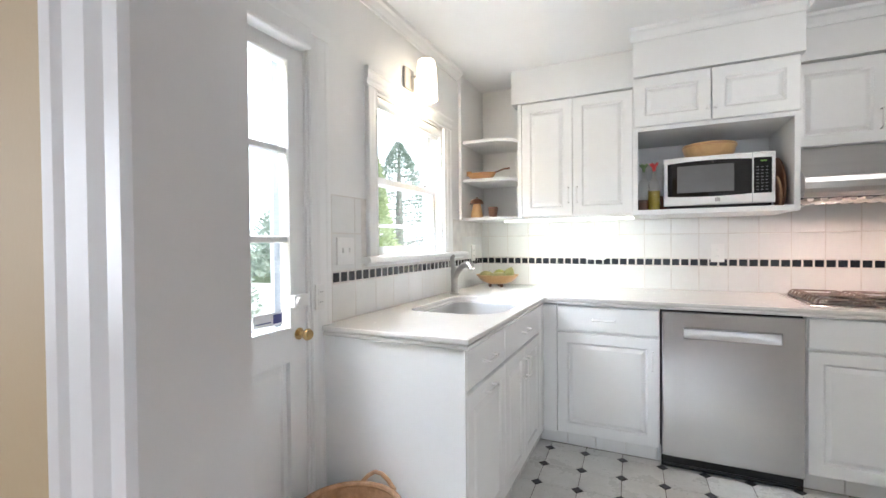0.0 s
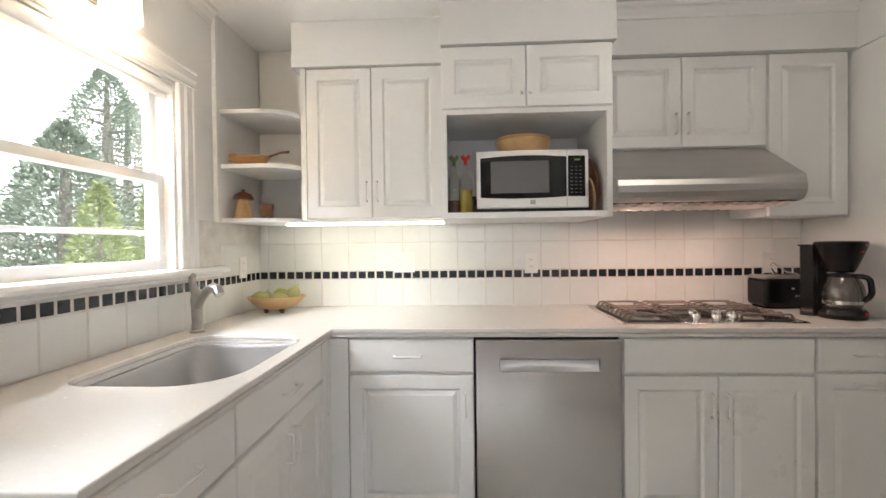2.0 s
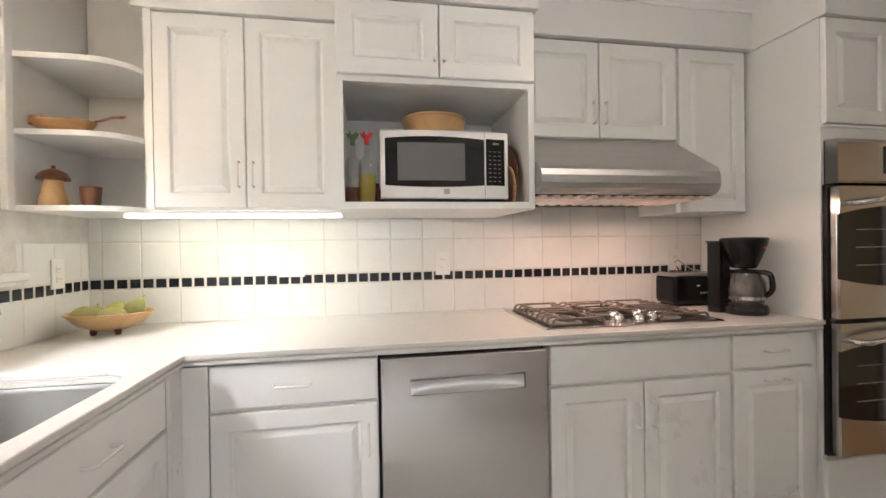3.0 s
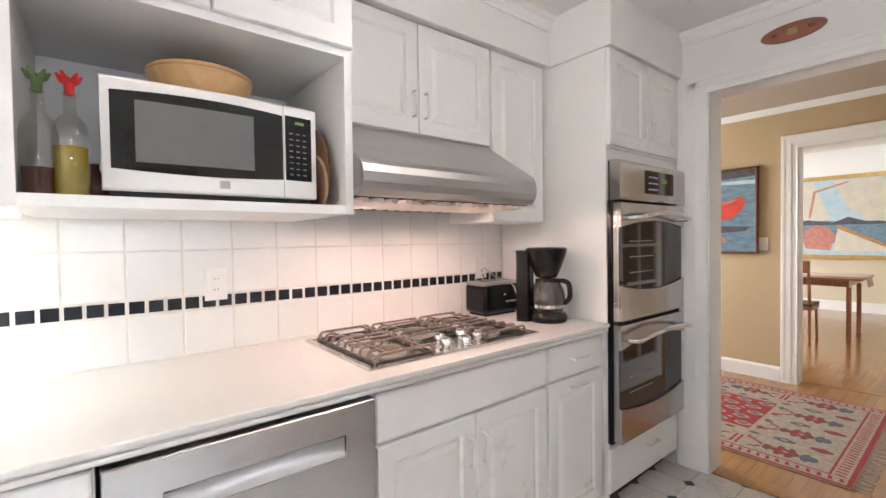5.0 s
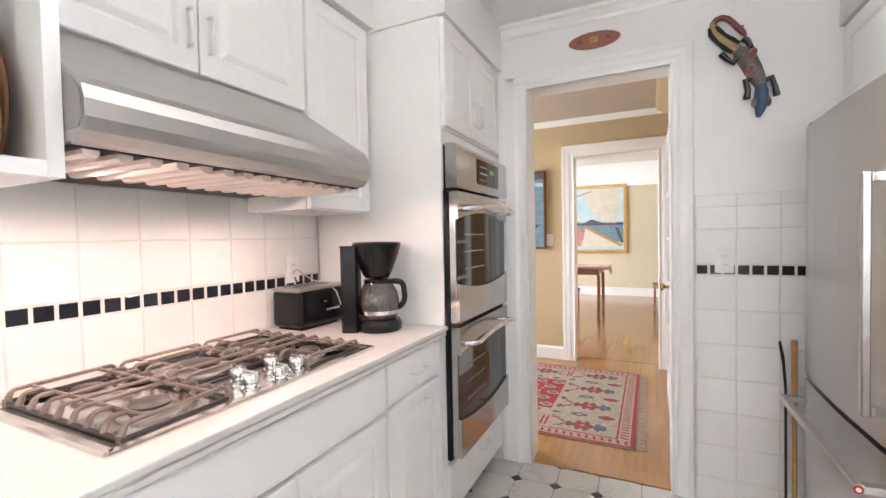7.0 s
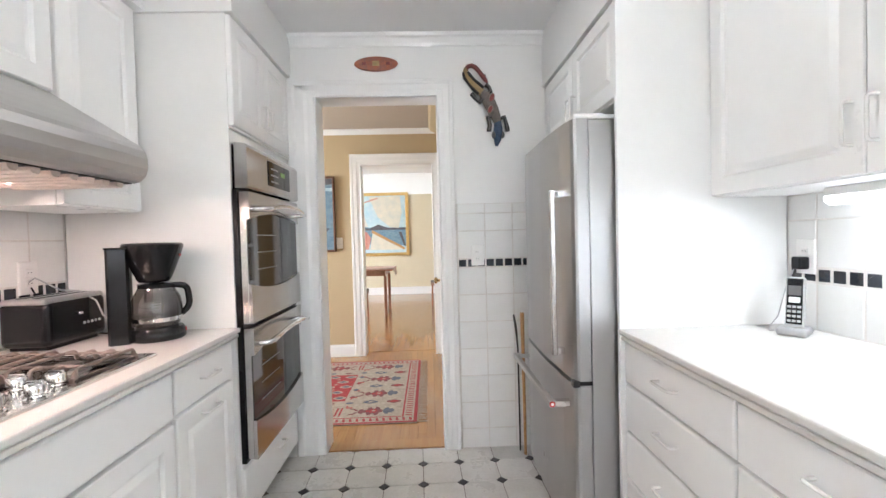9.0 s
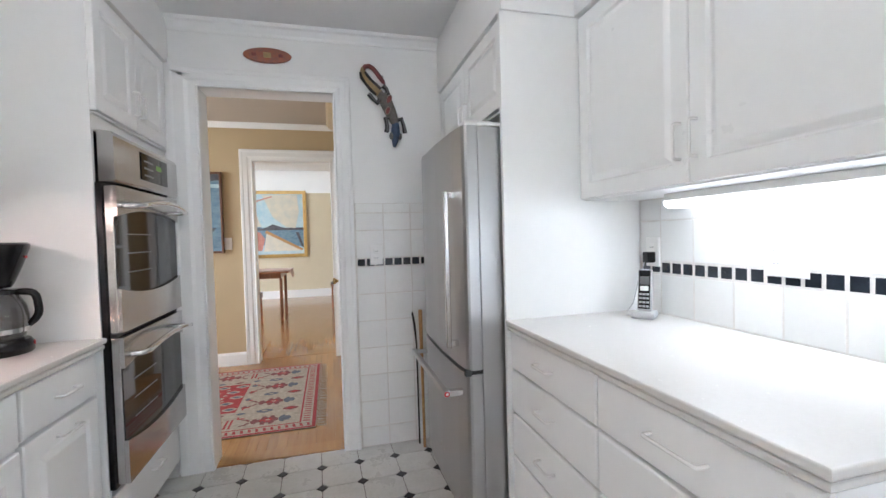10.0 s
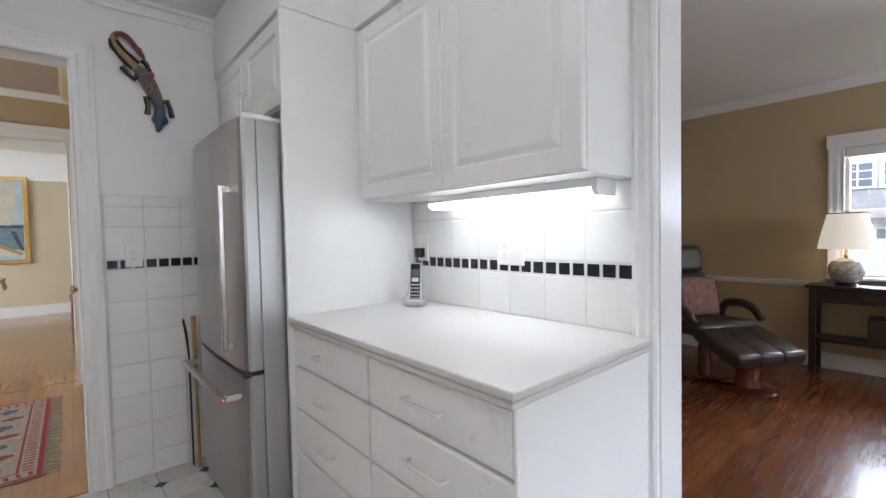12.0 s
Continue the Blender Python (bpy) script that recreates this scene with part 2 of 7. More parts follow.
M = {
    "paint": mat("cabinet_paint", (0.80, 0.798, 0.785), 0.32, noise=0.04, scale=2.5, bump=0.05, bump_scale=90, rvar=0.06),
    "trim": mat("trim_paint", (0.82, 0.82, 0.81), 0.28, noise=0.04, scale=3, bump=0.06, bump_scale=50),
    "wall": mat("wall_paint", (0.80, 0.798, 0.785), 0.42, noise=0.05, scale=1.2, bump=0.12, bump_scale=120),
    "ceiling": mat("ceiling_paint", (0.82, 0.82, 0.81), 0.7, noise=0.05, scale=0.9, bump=0.15, bump_scale=90),
    "tile": mat("white_glazed_tile", (0.80, 0.798, 0.78), 0.26, noise=0.05, scale=5, bump=0.05, bump_scale=14, vary=0.035),
    "grout": mat("grout", (0.74, 0.71, 0.67), 0.85, noise=0.2, scale=14, bump=0.3, bump_scale=220),
    "dark": mat("navy_black_tile", (0.020, 0.025, 0.034), 0.16, noise=0.4, scale=20, bump=0.06, bump_scale=40, vary=0.3),
    "octagon": mat("floor_octagon_tile", (0.62, 0.61, 0.58), 0.3, colour2=(0.50, 0.49, 0.46), scale=6, bump=0.06, bump_scale=30, vary=0.06, rvar=0.08),
    "dot": mat("black_floor_dot", (0.012, 0.012, 0.016), 0.3, noise=0.4, scale=30, bump=0.05),
    "floor_grout": mat("floor_grout", (0.16, 0.14, 0.12), 0.9, noise=0.3, scale=20, bump=0.3, bump_scale=200),
    "counter": mat("solid_surface_counter", (0.66, 0.64, 0.61), 0.24, colour2=(0.63, 0.61, 0.58), scale=60, bump=0.02, bump_scale=300, rvar=0.04),
    "steel": mat("brushed_steel", (0.54, 0.525, 0.51), 0.37, 1.0, noise=0.05, scale=2, stretch=(0.5, 0.5, 25), rvar=0.03),
    "tray": mat("satin_steel_tray", (0.74, 0.72, 0.69), 0.20, 1.0, noise=0.05, scale=6, rvar=0.04),
    "steel_v": mat("brushed_steel_upright", (0.60, 0.58, 0.56), 0.26, 1.0, noise=0.02, scale=2, stretch=(20, 20, 0.5), rvar=0.03),
    "fridge_steel": mat("smooth_brushed_steel", (0.46, 0.455, 0.45), 0.36, 1.0, noise=0.015, scale=2, stretch=(8, 8, 0.4)),
    "chrome": mat("polished_chrome", (0.78, 0.77, 0.76), 0.08, 1.0, noise=0.04, scale=12),
    "nickel": mat("satin_nickel", (0.42, 0.40, 0.38), 0.28, 1.0, noise=0.1, scale=20),
    "brass": mat("aged_brass", (0.62, 0.44, 0.20), 0.24, 1.0, noise=0.25, scale=30),
    "black": mat("black_plastic", (0.008, 0.008, 0.009), 0.20, noise=0.3, scale=12, bump=0.03, spec=0.32),
    "blackglass": mat("black_oven_glass", (0.010, 0.010, 0.011), 0.04, noise=0.2, scale=3, spec=0.5),
    "gasket": mat("black_rubber", (0.01, 0.01, 0.01), 0.6, noise=0.2, scale=10),
    "iron": mat("cast_iron_grate", (0.25, 0.195, 0.17), 0.32, 0.35, noise=0.4, scale=30, bump=0.35, bump_scale=260),
    "cap_iron": mat("dark_burner_iron", (0.060, 0.050, 0.046), 0.38, 0.3, noise=0.3, scale=30, bump=0.3, bump_scale=260),
    "white": mat("white_plastic", (0.80, 0.79, 0.77), 0.3, noise=0.04, scale=10, bump=0.03),
    "pull": mat("white_enamelled_pull", (0.82, 0.81, 0.79), 0.2, noise=0.04, scale=20),
    "window": glass_mat("window_glass", (1, 1, 1), 0.0, 0.97),
    "carafe": glass_mat("carafe_glass", (0.7, 0.68, 0.66), 0.02, 0.70, 0.13),
    "bottle": glass_mat("bottle_glass", (0.97, 0.96, 0.93), 0.02, 0.93, 0.07),
    "oil": mat("olive_oil", (0.36, 0.27, 0.02), 0.1, noise=0.1, scale=10),
    "vinegar": mat("dark_vinegar", (0.10, 0.03, 0.018), 0.1, noise=0.3, scale=10),
    "green": mat("green_stopper", (0.13, 0.22, 0.07), 0.4, noise=0.2, scale=20),
    "red": mat("red_stopper", (0.55, 0.02, 0.02), 0.35, noise=0.1, scale=20),
    "wood": mat("turned_maple", (0.50, 0.28, 0.12), 0.4, colour2=(0.36, 0.18, 0.07), scale=7, stretch=(1, 1, 8), bump=0.1, bump_scale=80),
    "wood_light": mat("pale_bowl_wood", (0.60, 0.39, 0.19), 0.30, colour2=(0.50, 0.30, 0.13), scale=9, stretch=(1, 6, 1), bump=0.08, bump_scale=60),
    "wood_dark": mat("dark_walnut", (0.16, 0.065, 0.03), 0.38, colour2=(0.08, 0.03, 0.014), scale=9, stretch=(1, 8, 1), bump=0.12, bump_scale=60),
    "board": mat("oak_board", (0.26, 0.13, 0.065), 0.5, colour2=(0.14, 0.06, 0.03), scale=12, stretch=(1, 1, 0.25), bump=0.15, bump_scale=40),
    "pear": mat("green_yellow_fruit_skin", (0.38, 0.34, 0.13), 0.32, colour2=(0.22, 0.24, 0.08), scale=12, bump=0.04),
    "mango": mat("ripe_fruit_skin", (0.55, 0.38, 0.10), 0.32, colour2=(0.22, 0.30, 0.06), scale=10, bump=0.04),
    "beige": mat("tan_wall_paint", (0.50, 0.39, 0.235), 0.55, noise=0.06, scale=1.2, bump=0.1, bump_scale=130),
    "cream": mat("cream_wall_paint", (0.62, 0.55, 0.40), 0.6, noise=0.06, scale=1.2, bump=0.1, bump_scale=130),
    "oak": mat("amber_oak_strip", (0.38, 0.195, 0.068), 0.16, colour2=(0.32, 0.15, 0.048), scale=4, stretch=(0.6, 12, 1), bump=0.05, bump_scale=20, vary=0.10, rvar=0.06, coat=0.35),
    "redoak": mat("reddish_oak_strip", (0.215, 0.068, 0.022), 0.26, colour2=(0.14, 0.040, 0.013), scale=4, stretch=(9, 0.8, 1), bump=0.05, bump_scale=20, vary=0.28, rvar=0.06, coat=0.1),
    "underfloor": mat("dark_joint", (0.10, 0.05, 0.02), 0.7, noise=0.2, scale=8),
    "leather": mat("dark_brown_leather", (0.050, 0.036, 0.030), 0.33, noise=0.35, scale=6, bump=0.35, bump_scale=90, rvar=0.08),
    "cushion": mat("patterned_cushion_cloth", (0.22, 0.08, 0.07), 0.9, colour2=(0.30, 0.20, 0.16), scale=28, bump=0.4, bump_scale=300),
    "mahogany": mat("mahogany_base", (0.16, 0.045, 0.02), 0.25, colour2=(0.08, 0.02, 0.01), scale=8, stretch=(1, 6, 1), coat=0.3),
    "cherry": mat("reddish_cherry_wood", (0.34, 0.15, 0.08), 0.3, colour2=(0.24, 0.09, 0.045), scale=8, stretch=(1, 6, 1), coat=0.2),
    "runner": mat("pale_pink_cloth", (0.66, 0.52, 0.46), 0.9, noise=0.15, scale=30, bump=0.3, bump_scale=300),
    "espresso": mat("espresso_desk_wood", (0.016, 0.009, 0.007), 0.42, colour2=(0.035, 0.017, 0.012), scale=10, stretch=(1, 8, 1), bump=0.05),
    "shade": mat("linen_lampshade", (0.90, 0.80, 0.64), 0.8, noise=0.1, scale=30, bump=0.2, bump_scale=400, emit=0.30),
    "ceramic": mat("crackled_vase_ceramic", (0.66, 0.63, 0.57), 0.2, colour2=(0.24, 0.24, 0.23), scale=30, bump=0.08),
    "tube": mat("fluorescent_tube_glow", (1.0, 1.0, 0.90), 0.5, emit=2.5, noise=0.02, scale=4),
    "tube_cool": mat("fluorescent_lens_glow", (1.0, 1.0, 0.97), 0.5, emit=2.0, noise=0.02, scale=4),
    "sconce": mat("lit_opal_glass", (1.0, 0.84, 0.60), 0.4, emit=2.2, noise=0.05, scale=6),
    "display": mat("green_display_digits", (0.10, 0.20, 0.03), 0.4, emit=0.15),
    "key": mat("grey_key_print", (0.42, 0.42, 0.42), 0.5, noise=0.1, scale=60),
    "key_dim": mat("dim_key_print", (0.20, 0.20, 0.20), 0.4, noise=0.3, scale=90),
    "oven_steel": mat("polished_oven_steel", (0.50, 0.485, 0.47), 0.17, 1.0, noise=0.03, scale=3, rvar=0.03),
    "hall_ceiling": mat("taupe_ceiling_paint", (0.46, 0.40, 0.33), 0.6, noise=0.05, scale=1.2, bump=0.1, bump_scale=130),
    "basket": mat("woven_willow", (0.52, 0.33, 0.19), 0.7, colour2=(0.36, 0.21, 0.11), scale=40, bump=0.6, bump_scale=160),
    "rug_red": mat("rug_red_wool", (0.38, 0.045, 0.050), 0.95, noise=0.35, scale=40, bump=0.6, bump_scale=420),
    "rug_cream": mat("rug_cream_wool", (0.45, 0.385, 0.31), 0.95, noise=0.35, scale=40, bump=0.6, bump_scale=420),
    "rug_blue": mat("rug_slate_wool", (0.13, 0.14, 0.18), 0.95, noise=0.35, scale=40, bump=0.6, bump_scale=420),
    "rug_brown": mat("rug_brown_wool", (0.22, 0.075, 0.075), 0.95, noise=0.35, scale=40, bump=0.6, bump_scale=420),
    "gold": mat("gilded_frame", (0.60, 0.40, 0.14), 0.35, 0.6, noise=0.3, scale=30, bump=0.3, bump_scale=120),
    "sea": mat("oil_paint_sea_blue", (0.09, 0.17, 0.26), 0.55, colour2=(0.20, 0.30, 0.36), scale=16, bump=0.5, bump_scale=90, stretch=(1, 1, 3)),
    "skyp": mat("oil_paint_sky", (0.34, 0.52, 0.62), 0.55, colour2=(0.52, 0.62, 0.64), scale=10, bump=0.5, bump_scale=90),
    "sail": mat("oil_paint_sail_cream", (0.66, 0.60, 0.48), 0.55, colour2=(0.52, 0.52, 0.46), scale=7, bump=0.5, bump_scale=90),
    "pinkp": mat("oil_paint_pink", (0.52, 0.24, 0.19), 0.55, colour2=(0.40, 0.16, 0.12), scale=18, bump=0.5, bump_scale=90),
    "darkp": mat("oil_paint_dark", (0.045, 0.05, 0.06), 0.55, colour2=(0.10, 0.10, 0.12), scale=14, bump=0.5, bump_scale=90),
    "redp": mat("oil_paint_vermilion", (0.68, 0.07, 0.035), 0.55, colour2=(0.52, 0.04, 0.03), scale=14, bump=0.5, bump_scale=90),
    "terracotta": mat("painted_terracotta", (0.36, 0.11, 0.055), 0.5, colour2=(0.22, 0.10, 0.08), scale=40, bump=0.3, bump_scale=160),
    "liz_dark": mat("lizard_dark_paint", (0.22, 0.21, 0.20), 0.45, colour2=(0.05, 0.05, 0.05), scale=60, bump=0.4, bump_scale=200),
    "liz_red": mat("lizard_red_paint", (0.26, 0.055, 0.045), 0.45, colour2=(0.12, 0.04, 0.04), scale=60, bump=0.3, bump_scale=200),
    "liz_blue": mat("lizard_blue_paint", (0.055, 0.10, 0.19), 0.45, colour2=(0.03, 0.05, 0.09), scale=50, bump=0.3, bump_scale=200),
    "liz_body": mat("lizard_grey_brown_paint", (0.17, 0.145, 0.12), 0.45, colour2=(0.09, 0.08, 0.07), scale=70, bump=0.4, bump_scale=200),
    "liz_gold": mat("lizard_ochre_paint", (0.42, 0.29, 0.12), 0.45, colour2=(0.25, 0.18, 0.09), scale=50, bump=0.3, bump_scale=200),
    "roughplaster": mat("exterior_stucco", (0.74, 0.74, 0.73), 0.8, noise=0.1, scale=2, bump=0.4, bump_scale=60),
    "roof": mat("grey_shingles", (0.20, 0.20, 0.21), 0.9, noise=0.3, scale=6, bump=0.4, bump_scale=30),
    "darkpane": mat("far_window_pane", (0.16, 0.19, 0.23), 0.15, noise=0.3, scale=2),
    "lawn": mat("lawn", (0.16, 0.20, 0.10), 0.95, colour2=(0.11, 0.15, 0.07), scale=1.5, bump=0.6, bump_scale=60),
    "paving": mat("pale_paving", (0.60, 0.59, 0.57), 0.85, noise=0.2, scale=3, bump=0.3, bump_scale=50),
    # bark and leaf colours are lightened past natural to hold outdoor glare and haze
    "bark": mat("bark", (0.30, 0.28, 0.25), 0.9, noise=0.4, scale=20, bump=0.7, bump_scale=60),
    "leaf": mat("hazed_conifer_leaf", (0.32, 0.38, 0.31), 0.6, colour2=(0.20, 0.26, 0.21), scale=9),
    "leaf_light": mat("hazed_yellow_green_leaf", (0.42, 0.48, 0.26), 0.6, colour2=(0.28, 0.36, 0.17), scale=9),
    "grey_frame": mat("grey_storm_frame", (0.34, 0.37, 0.40), 0.45, noise=0.1, scale=8, bump=0.05),
    "label": mat("paper_sticker", (0.72, 0.72, 0.74), 0.5, noise=0.1, scale=40),
    "navy": mat("navy_print", (0.05, 0.06, 0.20), 0.5, noise=0.1, scale=40),
    "copper": mat("hood_filter_metal", (0.78, 0.68, 0.62), 0.45, 0.7, noise=0.1, scale=20),
    "hinge": mat("dark_hinge_cap", (0.05, 0.05, 0.05), 0.4, noise=0.2, scale=10),
}

M["haze"] = mat("bright_overcast_distance", (0.93, 0.97, 1.0), 1.0, emit=1.0)
M["door_steel"] = mat("vertically_banded_steel", (0.56, 0.545, 0.53), 0.27, 1.0)
for nm in ("steel_v", "steel", "door_steel"):
    nt = M[nm].node_tree
    tg = nt.nodes.new("ShaderNodeTangent")
    tg.direction_type, tg.axis = "RADIAL", "Z"
    nt.nodes["Principled BSDF"].inputs["Anisotropic"].default_value = 0.75
    nt.links.new(tg.outputs[0], nt.nodes["Principled BSDF"].inputs["Tangent"])

# ---- building helpers ----
X, Y, Z = Vector((1, 0, 0)), Vector((0, 1, 0)), Vector((0, 0, 1))


def thing(name, base, label, category, group="", kind=""):
    ob = new(name)
    ob.empty_display_size = 0.05
    ob.location = base
    return tagged(ob, label, category, group, kind)


def origin_of(ob):
    at = Vector((0, 0, 0))
    while ob is not None:
        at += ob.location
        ob = ob.parent
    return at


def mesh_of(name, bm, mats, offset=None, smooth=False):
    if offset is not None:
        bmesh.ops.translate(bm, verts=bm.verts, vec=-offset)
    bmesh.ops.recalc_face_normals(bm, faces=bm.faces)
    me = bpy.data.meshes.new(name)
    if smooth:
        for f in bm.faces:
            f.smooth = True
        for e in bm.edges:
            if len(e.link_faces) == 2 and e.calc_face_angle(0) > 0.7:
                e.smooth = False
    bm.to_mesh(me)
    bm.free()
    for m in mats if isinstance(mats, (list, tuple)) else [mats]:
        me.materials.append(M[m])
    return me


def part(name, bm, material, parent=None, label="", smooth=False, kind=""):
    """One mesh, built in world places, under a thing, a part or a piece of the setting."""
    ob = new(name, mesh_of(name, bm, material, origin_of(parent) if parent else None, smooth))
    if parent:
        ob.parent = parent
    return tagged(ob, label, kind=kind)


def solid(name, bm, material, label, category, group="", smooth=False, base=None, kind=""):
    """A thing that is a single mesh."""
    base = Vector(base or (0, 0, 0))
    ob = new(name, mesh_of(name, bm, material, base, smooth))
    ob.location = base
    return tagged(ob, label, category, group, kind)


def box(x0, x1, y0, y1, z0, z1, bevel=0.0, bm=None, seg=2, mi=0):
    bm = bm or bmesh.new()
    v = [bm.verts.new((x, y, z)) for x in (x0, x1) for y in (y0, y1) for z in (z0, z1)]
    fs = [bm.faces.new([v[i] for i in q]) for q in ((0, 1, 3, 2), (4, 6, 7, 5), (0, 4, 5, 1), (2, 3, 7, 6), (0, 2, 6, 4), (1, 5, 7, 3))]
    for f in fs:
        f.material_index = mi
    if bevel:
        es = list({e for f in fs for e in f.edges})
        bmesh.ops.bevel(bm, geom=es, offset=min(bevel, abs(x1 - x0) * 0.45, abs(y1 - y0) * 0.45, abs(z1 - z0) * 0.45), segments=seg, affect="EDGES", profile=0.5)
    return bm


def slab(outline, z0, z1, bm=None, mi=0):
    """An outline of (x, y) raised from z0 to z1."""
    bm = bm or bmesh.new()
    lo, hi = [bm.verts.new((x, y, z0)) for x, y in outline], [bm.verts.new((x, y, z1)) for x, y in outline]
    k = len(outline)
    fs = [bm.faces.new(lo[::-1]), bm.faces.new(hi)] + [bm.faces.new((lo[i], lo[(i + 1) % k], hi[(i + 1) % k], hi[i])) for i in range(k)]
    for f in fs:
        f.material_index = mi
    return bm


def prism(profile, axis, a, b, bm=None, mi=0):
    """A closed profile swept straight along an axis from a to b; the profile gives the two other coordinates in order."""
    bm = bm or bmesh.new()
    place = {"x": lambda s, p: (s, p[0], p[1]), "y": lambda s, p: (p[0], s, p[1]), "z": lambda s, p: (p[0], p[1], s)}[axis]
    ends = [[bm.verts.new(place(s, p)) for p in profile] for s in (a, b)]
    k = len(profile)
    fs = [bm.faces.new(ends[0]), bm.faces.new(ends[1][::-1])] + [bm.faces.new((ends[0][i], ends[1][i], ends[1][(i + 1) % k], ends[0][(i + 1) % k])) for i in range(k)]
    for f in fs:
        f.material_index = mi
    return bm


def lathe(profile, centre, n=28, bm=None, m=None, mi=0, sx=1.0, sy=1.0):
    """Rings of (radius, height) round a centre; m turns the whole before it is placed."""
    bm = bm or bmesh.new()
    centre = Vector(centre)
    rings = []
    for r, z in profile:
        row = []
        for k in range(n if r > 1e-6 else 1):
            p = Vector((r * math.cos(k * math.tau / n) * sx, r * math.sin(k * math.tau / n) * sy, z))
            row.append(bm.verts.new((m @ p if m else p) + centre))
        rings.append(row)
    for a, b in zip(rings, rings[1:]):
        for k in range(n):
            q = [a[k % len(a)], a[(k + 1) % len(a)], b[(k + 1) % len(b)], b[k % len(b)]]
            q = list(dict.fromkeys(q))
            if len(q) > 2:
                bm.faces.new(q).material_index = mi
    for row in (rings[0], rings[-1]):
        if len(row) > 2:
            bm.faces.new(row).material_index = mi
    return bm


def tube(points, r, n=8, bm=None, mi=0, flat=1.0):
    """A round rod along points; r is one radius or one for each point."""
    bm = bm or bmesh.new()
    pts = [Vector(p) for p in points]
    rad = r if isinstance(r, (list, tuple)) else [r] * len(pts)
    rings, side = [], None
    for i, p in enumerate(pts):
        d = (pts[min(i + 1, len(pts) - 1)] - pts[max(i - 1, 0)]).normalized()
        side = (side - d * side.dot(d)).normalized() if side else d.orthogonal().normalized()
        up = d.cross(side)
        rings.append([bm.verts.new(p + rad[i] * (side * math.cos(k * math.tau / n) + up * math.sin(k * math.tau / n) * flat)) for k in range(n)])
    for a, b in zip(rings, rings[1:]):
        for k in range(n):
            bm.faces.new((a[k], a[(k + 1) % n], b[(k + 1) % n], b[k])).material_index = mi
    bm.faces.new(rings[0][::-1]).material_index = mi
    bm.faces.new(rings[-1]).material_index = mi
    return bm


def arc(a, b, bow, n=8):
    """Points from a to b, bowed by the vector bow."""
    a, b, bow = Vector(a), Vector(b), Vector(bow)
    return [a.lerp(b, i / n) + bow * (1 - (2 * i / n - 1) ** 2) for i in range(n + 1)]


def bend(corners, r=0.01, n=3):
    """A polyline with its corners rounded."""
    pts = [Vector(c) for c in corners]
    out = [pts[0]]
    for p, c, q in zip(pts, pts[1:], pts[2:]):
        a, b = c + (p - c).normalized() * r, c + (q - c).normalized() * r
        out += [a * (1 - s) ** 2 + c * 2 * s * (1 - s) + b * s * s for s in (k / n for k in range(n + 1))]
    return out + [pts[-1]]


def raised_panel(o, u, n, w, h, t=0.020, frame=0.058):
    """A moulded door leaf: lower corner o on the carcass, width along u, outward n, with a routed groove round a raised field."""
    bm = bmesh.new()
    o, u, n = Vector(o), Vector(u), Vector(n)
    fr = min(frame, w * 0.24, h * 0.24)
    levels = [(0, 0), (0, t - 0.004), (0.003, t), (fr, t), (fr + 0.004, t - 0.004), (fr + 0.008, t - 0.009), (fr + 0.013, t - 0.009), (fr + 0.030, t - 0.001), (fr + 0.034, t)]
    rings = []
    for inset, d in levels:
        a, b, c, e = inset, w - inset, inset, h - inset
        rings.append([bm.verts.new(o + u * s + Z * v + n * d) for s, v in ((a, c), (b, c), (b, e), (a, e))])
    for p, q in zip(rings, rings[1:]):
        for k in range(4):
            bm.faces.new((p[k], p[(k + 1) % 4], q[(k + 1) % 4], q[k]))
    bm.faces.new(rings[-1])
    bm.faces.new(rings[0][::-1])
    return bm


def slab_front(o, u, n, w, h, t=0.020):
    """A plain drawer front with eased edges."""
    bm = bmesh.new()
    o, u, n = Vector(o), Vector(u), Vector(n)
    rings = []
    for inset, d in [(0, 0), (0, t - 0.006), (0.002, t - 0.002), (0.006, t)]:
        rings.append([bm.verts.new(o + u * s + Z * v + n * d) for s, v in ((inset, inset), (w - inset, inset), (w - inset, h - inset), (inset, h - inset))])
    for p, q in zip(rings, rings[1:]):
        for k in range(4):
            bm.faces.new((p[k], p[(k + 1) % 4], q[(k + 1) % 4], q[k]))
    bm.faces.new(rings[-1])
    bm.faces.new(rings[0][::-1])
    return bm


def pull(parent, c, along, n, size=0.10, out=0.028):
    """A bowed white pull centred at c."""
    c, along, n = Vector(c), Vector(along), Vector(n)
    a, b = c - along * size / 2, c + along * size / 2
    pts = bend([a, a + n * out, b + n * out, b], 0.011, 4)
    part("handle", tube(pts, 0.0045, 8), "pull", parent, smooth=True)


def outlet(name, c, u, n, w=0.075, h=0.12, label="white duplex outlet plate on the tiled wall", kind_of="outlet"):
    """A cover plate with a device in it, centred at c on a wall whose outward normal is n."""
    c, u, n = Vector(c), Vector(u), Vector(n)
    t = thing(name, c, label, "electrical outlet" if kind_of == "outlet" else "light switch")

    def plate(w, h, d0, d1, off=(0, 0), mi=0):
        bm = bmesh.new()
        rings = []
        for inset, d in ((0, d0), (0, d1 - 0.002), (0.003, d1)):
            rings.append([bm.verts.new(c + u * (off[0] + s) + Z * (off[1] + v) + n * d) for s, v in ((-w / 2 + inset, -h / 2 + inset), (w / 2 - inset, -h / 2 + inset), (w / 2 - inset, h / 2 - inset), (-w / 2 + inset, h / 2 - inset))])
